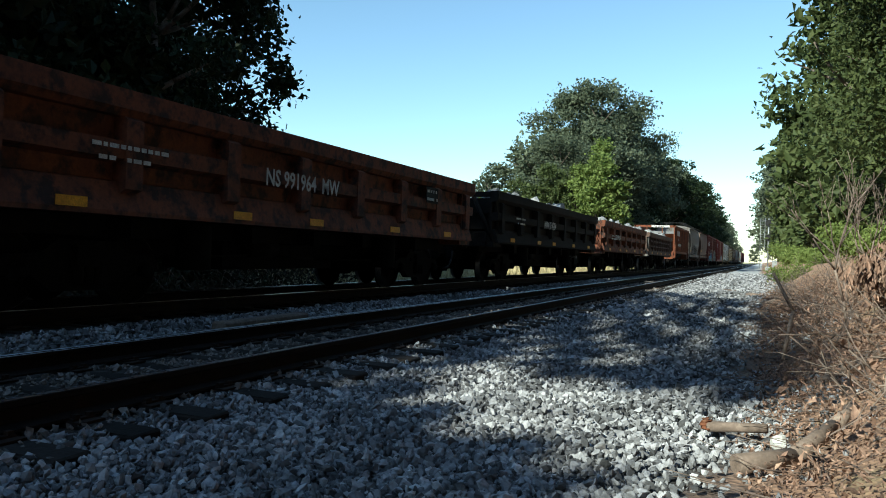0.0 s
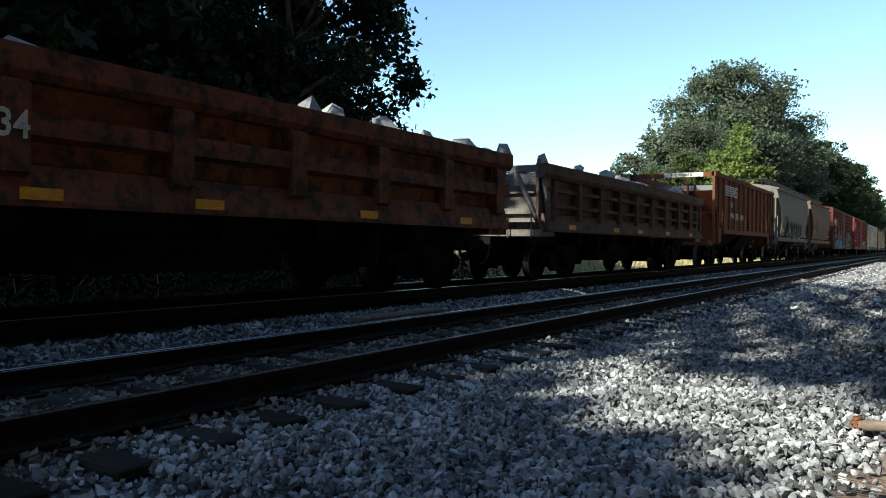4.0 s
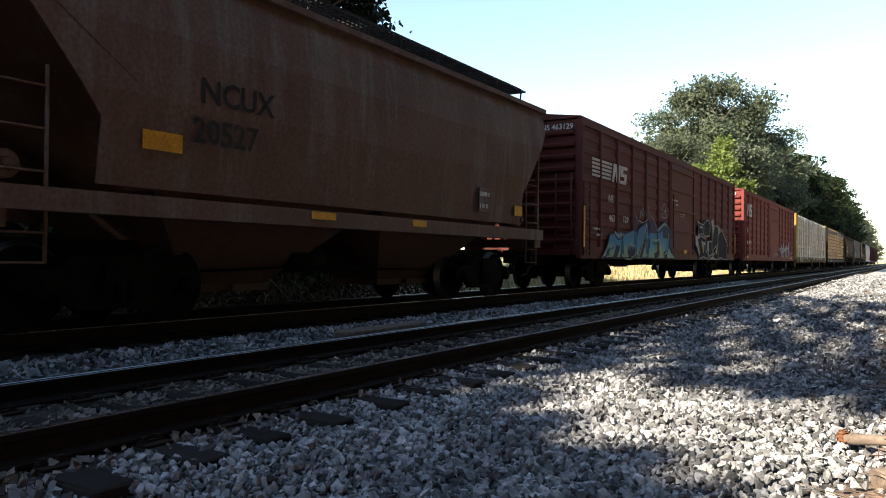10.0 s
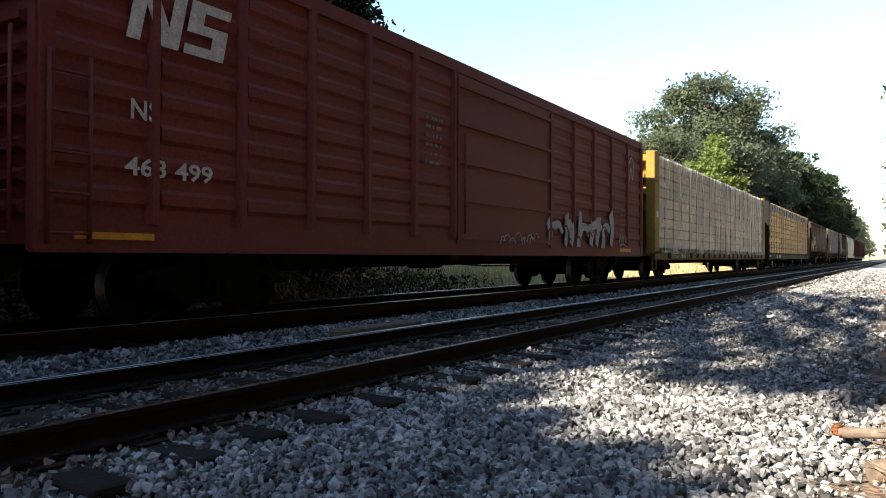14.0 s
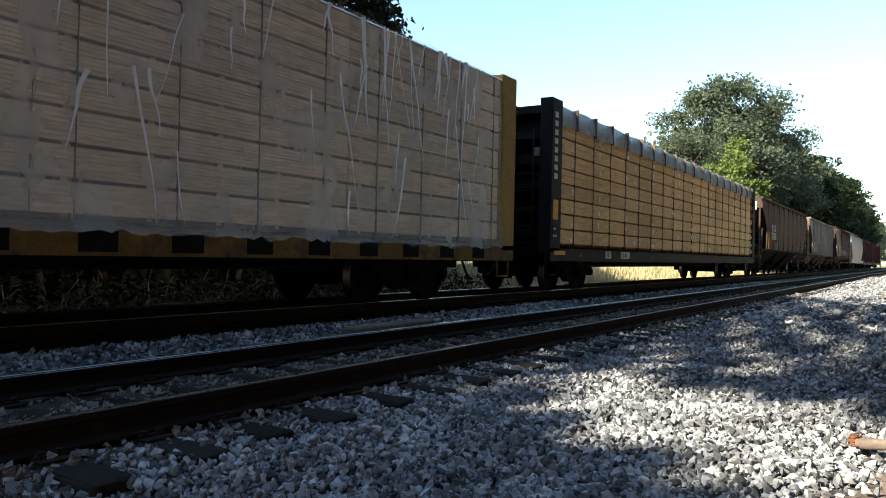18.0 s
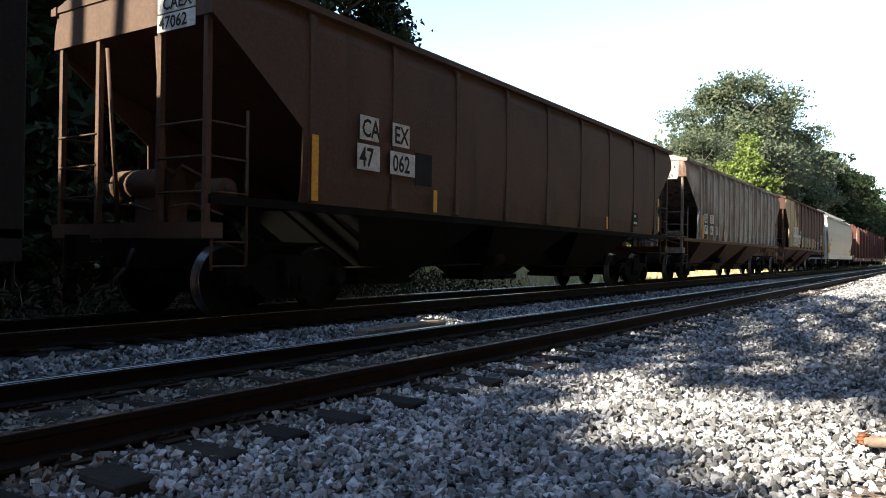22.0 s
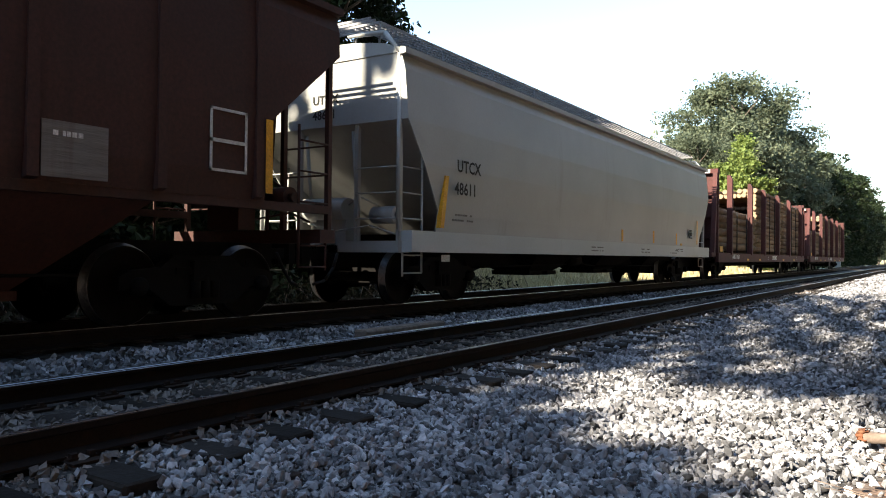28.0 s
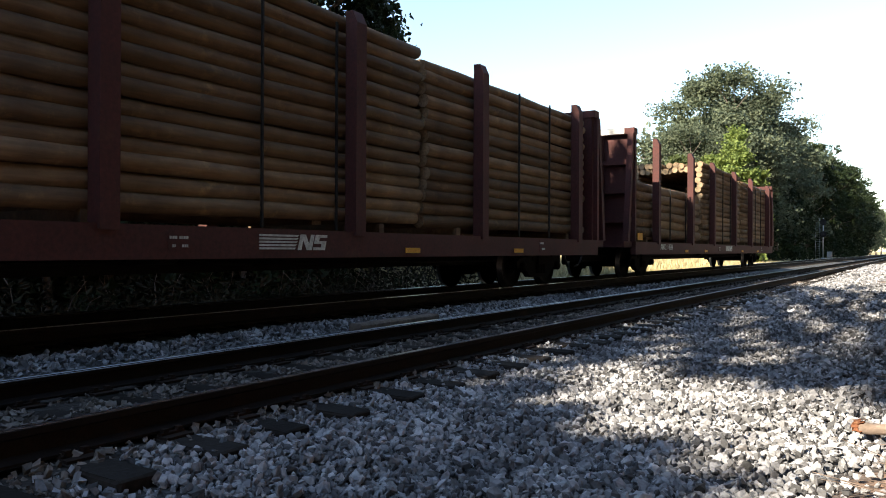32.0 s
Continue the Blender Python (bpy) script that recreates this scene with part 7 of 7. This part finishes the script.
    bars_sign(car, x + 0.006, -half + 3.62, 1.54, 0.44, 0.25, 2, TEXTWHITE, None, 5)
    bars_sign(car, x, -half + 5.42, 1.58, 0.62, 0.62, 5, TEXTWHITE, None, 6)
    quad_marks("reflector", [(-half + 1.38, -half + 1.61, 1.8, 2.24), (-half + 3.41, -half + 3.52, 1.5, 1.93), (-half + 4.34, -half + 4.46, 1.49, 1.92), (half - 3.0, half - 2.9, 1.6, 2.0), (half - 1.8, half - 1.65, 1.65, 2.2)], x, YELLOW, car)
    quad_marks("number_board", [(-0.25, 1.2, top - 0.11, top + 0.05)], -half - 0.004, TEXTWHITE, car, axis="y")
    write("NS 994850", car, 0.0, -half - 0.012, top - 0.08, 0.1, TEXTBLACK, True, 1.2)


def hoppers_one():
    car, half, X = covered_hopper("dusty grey covered hopper with graffiti along its flank", 78.75, 90.45, GREYHOP, 4.0, 1.5, 0.06, 1.1, 0, 2, UNDER, 1.22, sill_beam=GREYHOP, knee=2.15, end_top=3.5, bogie_in=1.75)
    x = X + 0.075
    write("NCUX", car, x, -half + 1.77, 2.37, 0.22, TEXTBLACK, wide=1.15), write("20352", car, x, -half + 1.72, 1.91, 0.22, TEXTBLACK, wide=1.15)
    write("NCUX", car, 0.72, -half + 0.03, 3.72, 0.15, TEXTBLACK, True), write("20352", car, 0.72, -half + 0.03, 3.47, 0.15, TEXTBLACK, True)
    sprayed(car, x + 0.004, HOPPER_SILVER, SPRAYGREY, None)
    sprayed(car, x + 0.012, HOPPER_BLACK, SPRAYBLACK, SPRAYGREY, 0.03)
    quad_marks("reflector", [(-half + 1.2, -half + 1.73, 1.72, 1.88), (half - 1.64, half - 1.27, 1.5, 1.66), (-half + 5.7, -half + 6.12, 1.28, 1.38), (half - 3.1, half - 2.65, 1.3, 1.4)], X + 0.03, YELLOW, car)
    bars_sign(car, x, half - 3.66, 1.58, 0.46, 0.32, 2, TEXTWHITE, SPRAYBLACK, 4)
    car, half, X = covered_hopper("faded rust-brown covered hopper with pale streaks", 91.95, 103.75, BROWNHOP, 4.0, 1.5, 0.06, 1.1, 0, 2, TANHOP, 1.22, sill_beam=BROWNHOP, knee=2.15, end_top=3.5, bogie_in=1.75)
    x = X + 0.075
    write("NCUX", car, x, -half + 2.3, 2.5, 0.27, TEXTBLACK), write("20527", car, x, -half + 2.2, 2.05, 0.27, TEXTBLACK)
    write("NCUX", car, 0.72, -half + 0.03, 3.72, 0.15, TEXTBLACK, True), write("20527", car, 0.72, -half + 0.03, 3.47, 0.15, TEXTBLACK, True)
    quad_marks("reflector", [(-half + 1.6, -half + 2.1, 1.9, 2.1), (half - 1.55, half - 1.2, 1.66, 1.86), (half - 5.2, half - 4.8, 1.3, 1.4), (-half + 4.2, -half + 4.7, 1.3, 1.4)], X + 0.03, YELLOW, car)
    bars_sign(car, x, half - 3.1, 1.66, 0.42, 0.44, 2, TEXTWHITE, BROWNHOP, 14)


def boxcars():
    car, half, X = boxcar("red-brown boxcar with blue and silver graffiti", 105.85, 124.95, BOXRED, 113.9, 117.2, 6, 6, 3, True)
    x = X + 0.052
    emblem(car, x, -half + 0.76, 2.88, 2.75, 0.5, TEXTWHITE)
    write("NS", car, x, -half + 2.0, 2.32, 0.19, TEXTWHITE, wide=1.2), write("463", car, x, -half + 2.05, 1.82, 0.17, TEXTWHITE, wide=1.35), write("129", car, x, -half + 3.2, 1.84, 0.17, TEXTWHITE, wide=1.35)
    write("NS 463129", car, 0.55, -half - 0.01, 3.98, 0.13, TEXTWHITE, True)
    w = X + 0.084
    sprayed(car, w, BOX_LETTERS, SPRAYBLEND, SPRAYNAVY, 0.05, "sprayed graffiti letter fading from blue to green")
    sprayed(car, w + 0.008, BOX_BARS, SPRAYBLUE, None), sprayed(car, w + 0.009, BOX_VIOLET, SPRAYVIOLET, None), sprayed(car, w + 0.012, BOX_DARK, SPRAYNAVY, None)
    strokes(car, w + 0.016, BOX_PALE, SPRAYPALE, 0.07)
    strokes(car, w + 0.02, BOX_WHITE, SPRAYWHITE, 0.03)
    strokes(car, w + 0.018, [[(q[0] + 0.05, max(0.85, q[1] - 0.09)) for q in line] for line in BOX_PALE], SPRAYNAVY, 0.035)
    sprayed(car, w, BLOCK_BLACK, SPRAYINK, SPRAYWHITE, 0.045), sprayed(car, w + 0.014, BLOCK_SILVER, SPRAYGREY, SPRAYWHITE, 0.02)
    bars_sign(car, x, -half + 0.8, 1.36, 0.85, 0.3, 2, TEXTWHITE, None, 5)
    bars_sign(car, X + 0.05, -half + 8.35, 2.62, 0.9, 0.28, 2, TEXTWHITE, None, 6)
    bars_sign(car, X + 0.05, -half + 9.4, 2.28, 0.7, 0.16, 2, TEXTWHITE, None, 12)
    bars_sign(car, x, half - 1.7, 1.4, 0.6, 0.8, 6, FADEDINK, None, 7)
    quad_marks("reflector", [(-half + 0.06, -half + 0.16, 1.1, 2.1), (half - 0.2, half - 0.1, 1.1, 2.0), (-half + 6.63, -half + 6.75, 0.94, 1.38), (-half + 9.65, -half + 10.1, 1.04, 1.16), (half - 6.5, half - 6.4, 1.1, 1.4), (half - 4.15, half - 4.05, 1.05, 1.3)], x + 0.062, YELLOW, car)
    car, half, X = boxcar("brighter red boxcar with pale block graffiti", 127.25, 146.25, BOXBRIGHT, 134.85, 139.2, 6, 5, 4, False)
    x = X + 0.052
    emblem(car, x, -half + 0.95, 3.02, 1.35, 0.62, TEXTWHITE, False)
    write("NS", car, x, -half + 1.0, 2.2, 0.2, TEXTWHITE), write("463 499", car, x, -half + 0.95, 1.62, 0.18, TEXTWHITE, wide=1.35)
    write("NS 463499", car, 0.4, -half - 0.01, 3.98, 0.13, TEXTWHITE, True)
    wild_piece(car, x + 0.02, half - 7.2, half - 2.9, 1.05, 1.85, [(SPRAYWHITE, SPRAYGREY, 8, (0.0, 0.1), (0.2, 0.32), 0.7, 0.0), (SPRAYWHITE, SPRAYGREY, 6, (0.5, 0.7), (0.15, 0.25), 0.6, 0.12), (BOXBRIGHT, None, 8, (0.1, 0.6), (0.04, 0.08), 0.4, 0.1)], 31)
    wild_piece(car, x + 0.045, half - 9.6, half - 7.9, 1.05, 1.45, [(SPRAYWHITE, None, 9, (0.0, 0.4), (0.02, 0.035), 0.3, 0.12)], 32)
    bars_sign(car, x, half - 2.2, 1.5, 0.6, 0.7, 5, FADEDINK, None, 8)
    strokes(car, X + 0.084, [[(half - 2.3, 1.2), (half - 2.2, 1.4), (half - 2.1, 1.22), (half - 1.98, 1.42), (half - 1.9, 1.2)], [(half - 1.8, 1.38), (half - 1.72, 1.2), (half - 1.6, 1.4)], [(half - 2.25, 1.12), (half - 1.95, 1.16), (half - 1.6, 1.1)], [(half - 1.4, 3.0), (half - 1.25, 3.4), (half - 1.1, 3.05), (half - 1.0, 3.5)], [(half - 1.45, 3.5), (half - 1.2, 3.7), (half - 1.0, 3.55)]], SPRAYWHITE, 0.04)
    bars_sign(car, x, -half + 6.6, 2.3, 0.6, 0.9, 6, FADEDINK, None, 9)
    quad_marks("reflector", [(-half + 0.4, -half + 1.3, 0.95, 1.02), (half - 2.2, half - 1.2, 0.95, 1.04)], x + 0.012, YELLOW, car)


def lumber_cars():
    car, half, X = centre_beam("yellow centre-beam flat car with white-wrapped lumber", 147.65, 170.95, BEAMYELLOW, True)
    write("TTZX", car, X + 0.008, -half + 2.4, 0.78, 0.17, TEXTWHITE), write("85163", car, X + 0.008, -half + 3.5, 0.78, 0.17, TEXTWHITE)
    write("85163", car, 0.5, -half - 0.005, 4.0, 0.13, TEXTBLACK, True)
    bars_sign(car, X + 0.006, -half + 0.1, 3.2, 0.2, 0.28, 2, TEXTBLACK, BEAMYELLOW, 3)
    quad_marks("placard", [(-half + 0.18, -half + 0.4, 2.1, 2.3)], X + 0.004, TEXTWHITE, car)
    car, half, X = centre_beam("black centre-beam flat car stacked with sawn lumber", 172.65, 195.95, BEAMBLACK, False)
    bars = [(-half + 0.14, -half + 0.3, 2.5 + 0.19 * k, 2.62 + 0.19 * k) for k in range(8)]
    quad_marks("stencil", bars, X + 0.004, TEXTWHITE, car, "pale upright lettering worn to bars")
    quad_marks("number_plate_panel", [(-half + 3.35, -half + 3.75, 0.8, 0.98), (-half + 4.5, -half + 5.2, 0.8, 0.98)], X + 0.004, TEXTWHITE, car)
    write("NS", car, X + 0.011, -half + 3.42, 0.83, 0.12, TEXTBLACK), write("120496", car, X + 0.011, -half + 4.54, 0.83, 0.12, TEXTBLACK, wide=0.85)
    quad_marks("reflector", [(-half + 0.1, -half + 0.36, 1.62, 2.05), (-half + 0.2, -half + 0.8, 0.86, 0.95)], X + 0.006, YELLOW, car)
    bars_sign(car, X + 0.006, -half + 0.1, 1.2, 0.26, 0.3, 2, TEXTWHITE, SPRAYBLACK, 3)
    quad_marks("notice_board", [(0.95, 1.28, 2.85, 3.25)], -half + 0.42, TEXTWHITE, car, axis="y")


def number_plates(car, x, rows, ink=TEXTBLACK):
    """Pale plates with black reporting marks: (y, z, width, height, text)."""
    for y, z, w, h, text in rows:
        quad_marks("mark_plate", [(y, y + w, z, z + h)], x, TEXTWHITE, car)
        write(text, car, x + 0.008, y + 0.08 * w, z + 0.14 * h, h * 0.72, ink, wide=0.82)


def hoppers_two():
    car, half, X = covered_hopper("dull brown covered hopper with white number plates", 197.95, 215.35, TANHOP, 4.0, 1.47, 0.0, 1.45, 9, 3, UNDER, 1.16, rib_out=0.012, walk_z=0.33, walk_wide=1.3, sill_beam=UNDER, end_top=3.5, sill_z=(1.37, 1.475), sill_x=1.53, bogie_in=1.85)
    number_plates(car, X + 0.05, [(-half + 2.55, 2.42, 0.42, 0.34, "CA"), (-half + 3.3, 2.42, 0.42, 0.34, "EX"), (-half + 2.5, 2.0, 0.5, 0.36, "47"), (-half + 3.25, 2.0, 0.62, 0.34, "062")])
    quad_marks("reflector", [(-half + 1.6, -half + 1.72, 1.5, 2.35), (-half + 4.4, -half + 4.5, 1.5, 1.85), (half - 5.5, half - 5.4, 1.5, 1.8), (half - 1.5, half - 1.38, 1.56, 2.0), (half - 1.5, half - 1.4, 2.26, 2.5)], X + 0.047, YELLOW, car)
    quad_marks("dark_patch", [(-half + 3.95, -half + 4.4, 1.9, 2.4)], X + 0.004, SPRAYBLACK, car)
    bars_sign(car, X + 0.02, half - 3.5, 1.65, 0.36, 0.36, 2, TEXTWHITE, SPRAYBLACK, 3)
    quad_marks("mark_plate", [(0.62, 1.3, 3.62, 3.82), (0.62, 1.3, 3.4, 3.6)], -half + 0.035, TEXTWHITE, car, axis="y")
    write("CAEX", car, 0.72, -half + 0.022, 3.65, 0.14, TEXTBLACK, True), write("47062", car, 0.66, -half + 0.022, 3.43, 0.14, TEXTBLACK, True)
    car, half, X = covered_hopper("grey ribbed covered hopper with rust blooms", 216.9, 234.1, PATCHHOP, 4.0, 1.47, 0.0, 1.5, 17, 3, TANHOP, 1.16, rib_paint=RIBGREY, walk_z=0.33, walk_wide=1.3, sill_beam=TANHOP, end_top=3.45, sill_z=(1.37, 1.475), sill_x=1.53, bogie_in=1.85)
    number_plates(car, X + 0.05, [(-half + 2.1, 2.05, 0.42, 0.3, "CA"), (-half + 2.85, 2.05, 0.5, 0.3, "EX"), (-half + 2.1, 1.66, 0.42, 0.3, "47"), (-half + 2.85, 1.66, 0.4, 0.3, "06"), (-half + 3.7, 1.66, 0.26, 0.3, "9")])
    quad_marks("mark_plate", [(0.7, 1.3, 3.66, 3.86), (0.62, 1.3, 3.38, 3.6)], -half + 0.035, TEXTWHITE, car, axis="y")
    write("CAEX", car, 0.76, -half + 0.022, 3.69, 0.14, TEXTBLACK, True), write("47069", car, 0.68, -half + 0.022, 3.41, 0.14, TEXTBLACK, True)
    quad_marks("reflector", [(-half + 1.85, -half + 1.98, 1.5, 2.3), (-half + 5.0, -half + 5.1, 1.5, 1.85)], X + 0.05, YELLOW, car)
    car, half, X = covered_hopper("dark maroon weathered covered hopper with a beige corner", 235.75, 252.3, MAROONHOP, 4.12, 1.47, 0.0, 1.3, 11, 3, MAROONHOP, 1.16, rib_out=0.03, rib_paint=BEIGE, rib_first=3, walk_z=0.33, walk_wide=1.3, sill_beam=MAROONHOP, end_top=3.5, sill_z=(1.37, 1.475), sill_x=1.53, bogie_in=1.85)
    bm = bmesh.new()
    prism(bm, [(-half + 0.08, 4.04), (-half + 2.9, 4.04), (-half + 5.0, 1.53), (-half + 1.36, 1.53), (-half + 1.36, 2.4), (-half + 0.1, 3.48)], "x", X - 0.02, X + 0.006)
    part("beige_panel", bm, BEIGE, car, "faded beige painted panel")
    number_plates(car, X + 0.05, [(-half + 2.32, 2.12, 0.72, 0.5, "FU"), (-half + 3.3, 2.12, 0.72, 0.5, "RX"), (-half + 2.32, 1.62, 0.72, 0.5, "83"), (-half + 3.3, 1.62, 0.72, 0.5, "00"), (-half + 4.22, 1.72, 0.64, 0.48, "15")])
    quad_marks("pale_panel", [(-half + 5.7, -half + 6.55, 1.55, 2.15), (-half + 6.75, -half + 7.6, 1.55, 2.15), (-half + 7.8, -half + 8.55, 1.56, 2.16), (-half + 8.71, -half + 9.4, 1.58, 2.15), (-half + 9.62, -half + 10.36, 1.52, 2.14), (-half + 10.5, -half + 11.22, 1.54, 2.14), (half - 4.13, half - 3.47, 1.51, 2.03)], X + 0.012, GREYHOP, car)
    quad_marks("reflector", [(-half + 3.9, -half + 4.02, 1.54, 2.0), (-half + 5.55, -half + 5.67, 1.54, 2.0), (-half + 8.58, -half + 8.69, 1.57, 2.05), (half - 5.22, half - 5.1, 1.55, 2.01), (half - 1.43, half - 1.32, 1.55, 2.44)], X + 0.05, YELLOW, car)
    bars_sign(car, X + 0.02, -half + 4.95, 2.05, 0.45, 0.45, 2, TEXTWHITE, GREYHOP, 3)
    bars_sign(car, X + 0.018, -half + 7.9, 1.85, 0.6, 0.26, 3, TEXTWHITE, None, 21)
    bars_sign(car, X + 0.018, half - 4.05, 1.85, 0.5, 0.14, 1, TEXTWHITE, None, 22)
    bm = bmesh.new()
    for a in ((half - 2.23, half - 2.2, 1.75, 2.47), (half - 1.72, half - 1.69, 1.75, 2.47), (half - 2.23, half - 1.69, 1.75, 1.78), (half - 2.23, half - 1.69, 2.08, 2.12), (half - 2.23, half - 1.69, 2.44, 2.47)):
        box(bm, X, X + 0.012, *a)
    part("card_frame", bm, TEXTWHITE, car)
    car, half, X = covered_hopper("clean light grey covered hopper with a white side sill", 253.75, 272.2, HOPGREY, 3.97, 1.2, 0.05, 0.94, 0, 4, UNDER, 1.05, sill_beam=LIGHTGREY, sill_z=(0.88, 1.21), sill_x=1.69, knee=1.56, end_top=2.92, bogie_in=1.9, low=0.5, walkway=GALV)
    write("UTCX", car, X + 0.065, -half + 1.43, 2.24, 0.2, TEXTBLACK), write("48611", car, X + 0.065, -half + 1.36, 1.86, 0.2, TEXTBLACK)
    bars_sign(car, X + 0.06, -half + 1.26, 1.38, 0.8, 0.18, 2, GREYHOP, None, 15)
    quad_marks("door_sign", [(-half + 1.1, -half + 1.35, 0.73, 0.84)], X - 0.02, TEXTWHITE, car)
    quad_marks("reflector", [(half - 9, half - 8.88, 1.25, 1.55), (half - 6.4, half - 6.28, 1.25, 1.6), (half - 4.1, half - 4.0, 1.25, 1.6), (half - 1.65, half - 1.55, 1.3, 2.1), (half - 3.6, half - 3.4, 1.23, 1.3)], X + 0.056, YELLOW, car)
    bm = bmesh.new()
    prism(bm, [(-half + 0.95, 1.28), (-half + 1.05, 1.28), (-half + 1.2, 2.14), (-half + 1.09, 2.14)], "x", X - 0.03, X + 0.058)
    part("reflector", bm, YELLOW, car)
    for y in (7.3, 10.9, 13.6):
        bars_sign(car, 1.692, -half + y, 0.95, 0.9, 0.16, 2, GREYHOP, None, int(y))
    bars_sign(car, X + 0.06, half - 2.6, 1.48, 0.36, 0.28, 2, TEXTWHITE, SPRAYBLACK, 5)
    bars_sign(car, 1.692, half - 4.2, 1.02, 0.9, 0.12, 2, GREYHOP, None, 6)
    write("UTCX", car, -0.3, -half + 0.03, 3.3, 0.14, TEXTBLACK, True), write("48611", car, -0.3, -half + 0.03, 3.05, 0.14, TEXTBLACK, True)
    for s in (-1, 1):
        for x in (-1.47, 1.47):
            bm = bmesh.new()
            path_tube(bm, [(x, s * (half - 0.05), 1.2), (x, s * (half - 0.05), 3.95), (x * 0.8, s * (half - 0.05), 4.3), (x * 0.3, s * (half - 0.05), 4.35)], 0.04, 6)
            part("end_frame", bm, LIGHTGREY, car)


def log_cars():
    for u, seed, a in ((274.0, 41, "maroon bulkhead flat car loaded with pine logs"), (299.45, 42, "last maroon bulkhead flat car loaded with pine logs")):
        posts = [u + d for d in (2.1, 6.1, 9.3, 13.2, 16.8, 21.3)]
        car, half, X = log_car(a, u, u + 22.45, posts, [(u + 0.5, u + 8.0, 2.95, 0.15), (u + 8.1, u + 15.1, 4.12, 0.108), (u + 15.14, u + 22.2, 4.12, 0.11)], seed)
        write("AMX 114581" if seed == 41 else "AMX 114584", car, X + 0.004, -half + 2.3, 0.84, 0.17, TEXTWHITE)
        emblem(car, X + 0.004, -half + 11.3, 0.8, 1.2, 0.2, TEXTWHITE)
        quad_marks("reflector", [(-half + 0.02, -half + 0.45, 1.1, 1.3), (-half + 5.0, -half + 5.4, 0.76, 0.84), (-half + 7.7, -half + 8.1, 0.76, 0.84), (-half + 14.3, -half + 14.7, 0.76, 0.84), (half - 4.5, half - 4.1, 0.76, 0.84)], X + 0.03, YELLOW, car)
        bars_sign(car, X + 0.004, half - 3.3, 0.78, 0.3, 0.24, 2, TEXTWHITE, LOGCAR, 5)
        bars_sign(car, X + 0.004, -half + 10.0, 0.8, 0.3, 0.18, 2, TEXTWHITE, LOGCAR, 6)
        quad_marks("number_board", [(0.2, 1.3, 4.06, 4.21)], -half - 0.165, TEXTWHITE, car, axis="y")


train_front()
ballast_hopper()
hoppers_one()
boxcars()
lumber_cars()
hoppers_two()
log_cars()


def travelled(t):
    """Metres that the train has come by t seconds."""
    return float(np.interp(t, [0, 4, 8, 12, 16, 20, 24, 28, 32], [0, 35.43, 70.99, 106.23, 140.5, 174.99, 209.87, 244.54, 278.91]))


def motions():
    for car, middle in CARS:
        walk(car, [(t, pose(FAR_C, middle - travelled(t), FAR_Z)) for t in range(0, 33, 2)])
    steps = [k / 15 for k in range(481)]
    turns = [math.degrees(travelled(t) / WHEEL_R) for t in steps]
    for wheelset, y in WHEELS:
        walk(wheelset, [(t, pose(0, y, WHEEL_R, a)) for t, a in zip(steps, turns)])


motions()
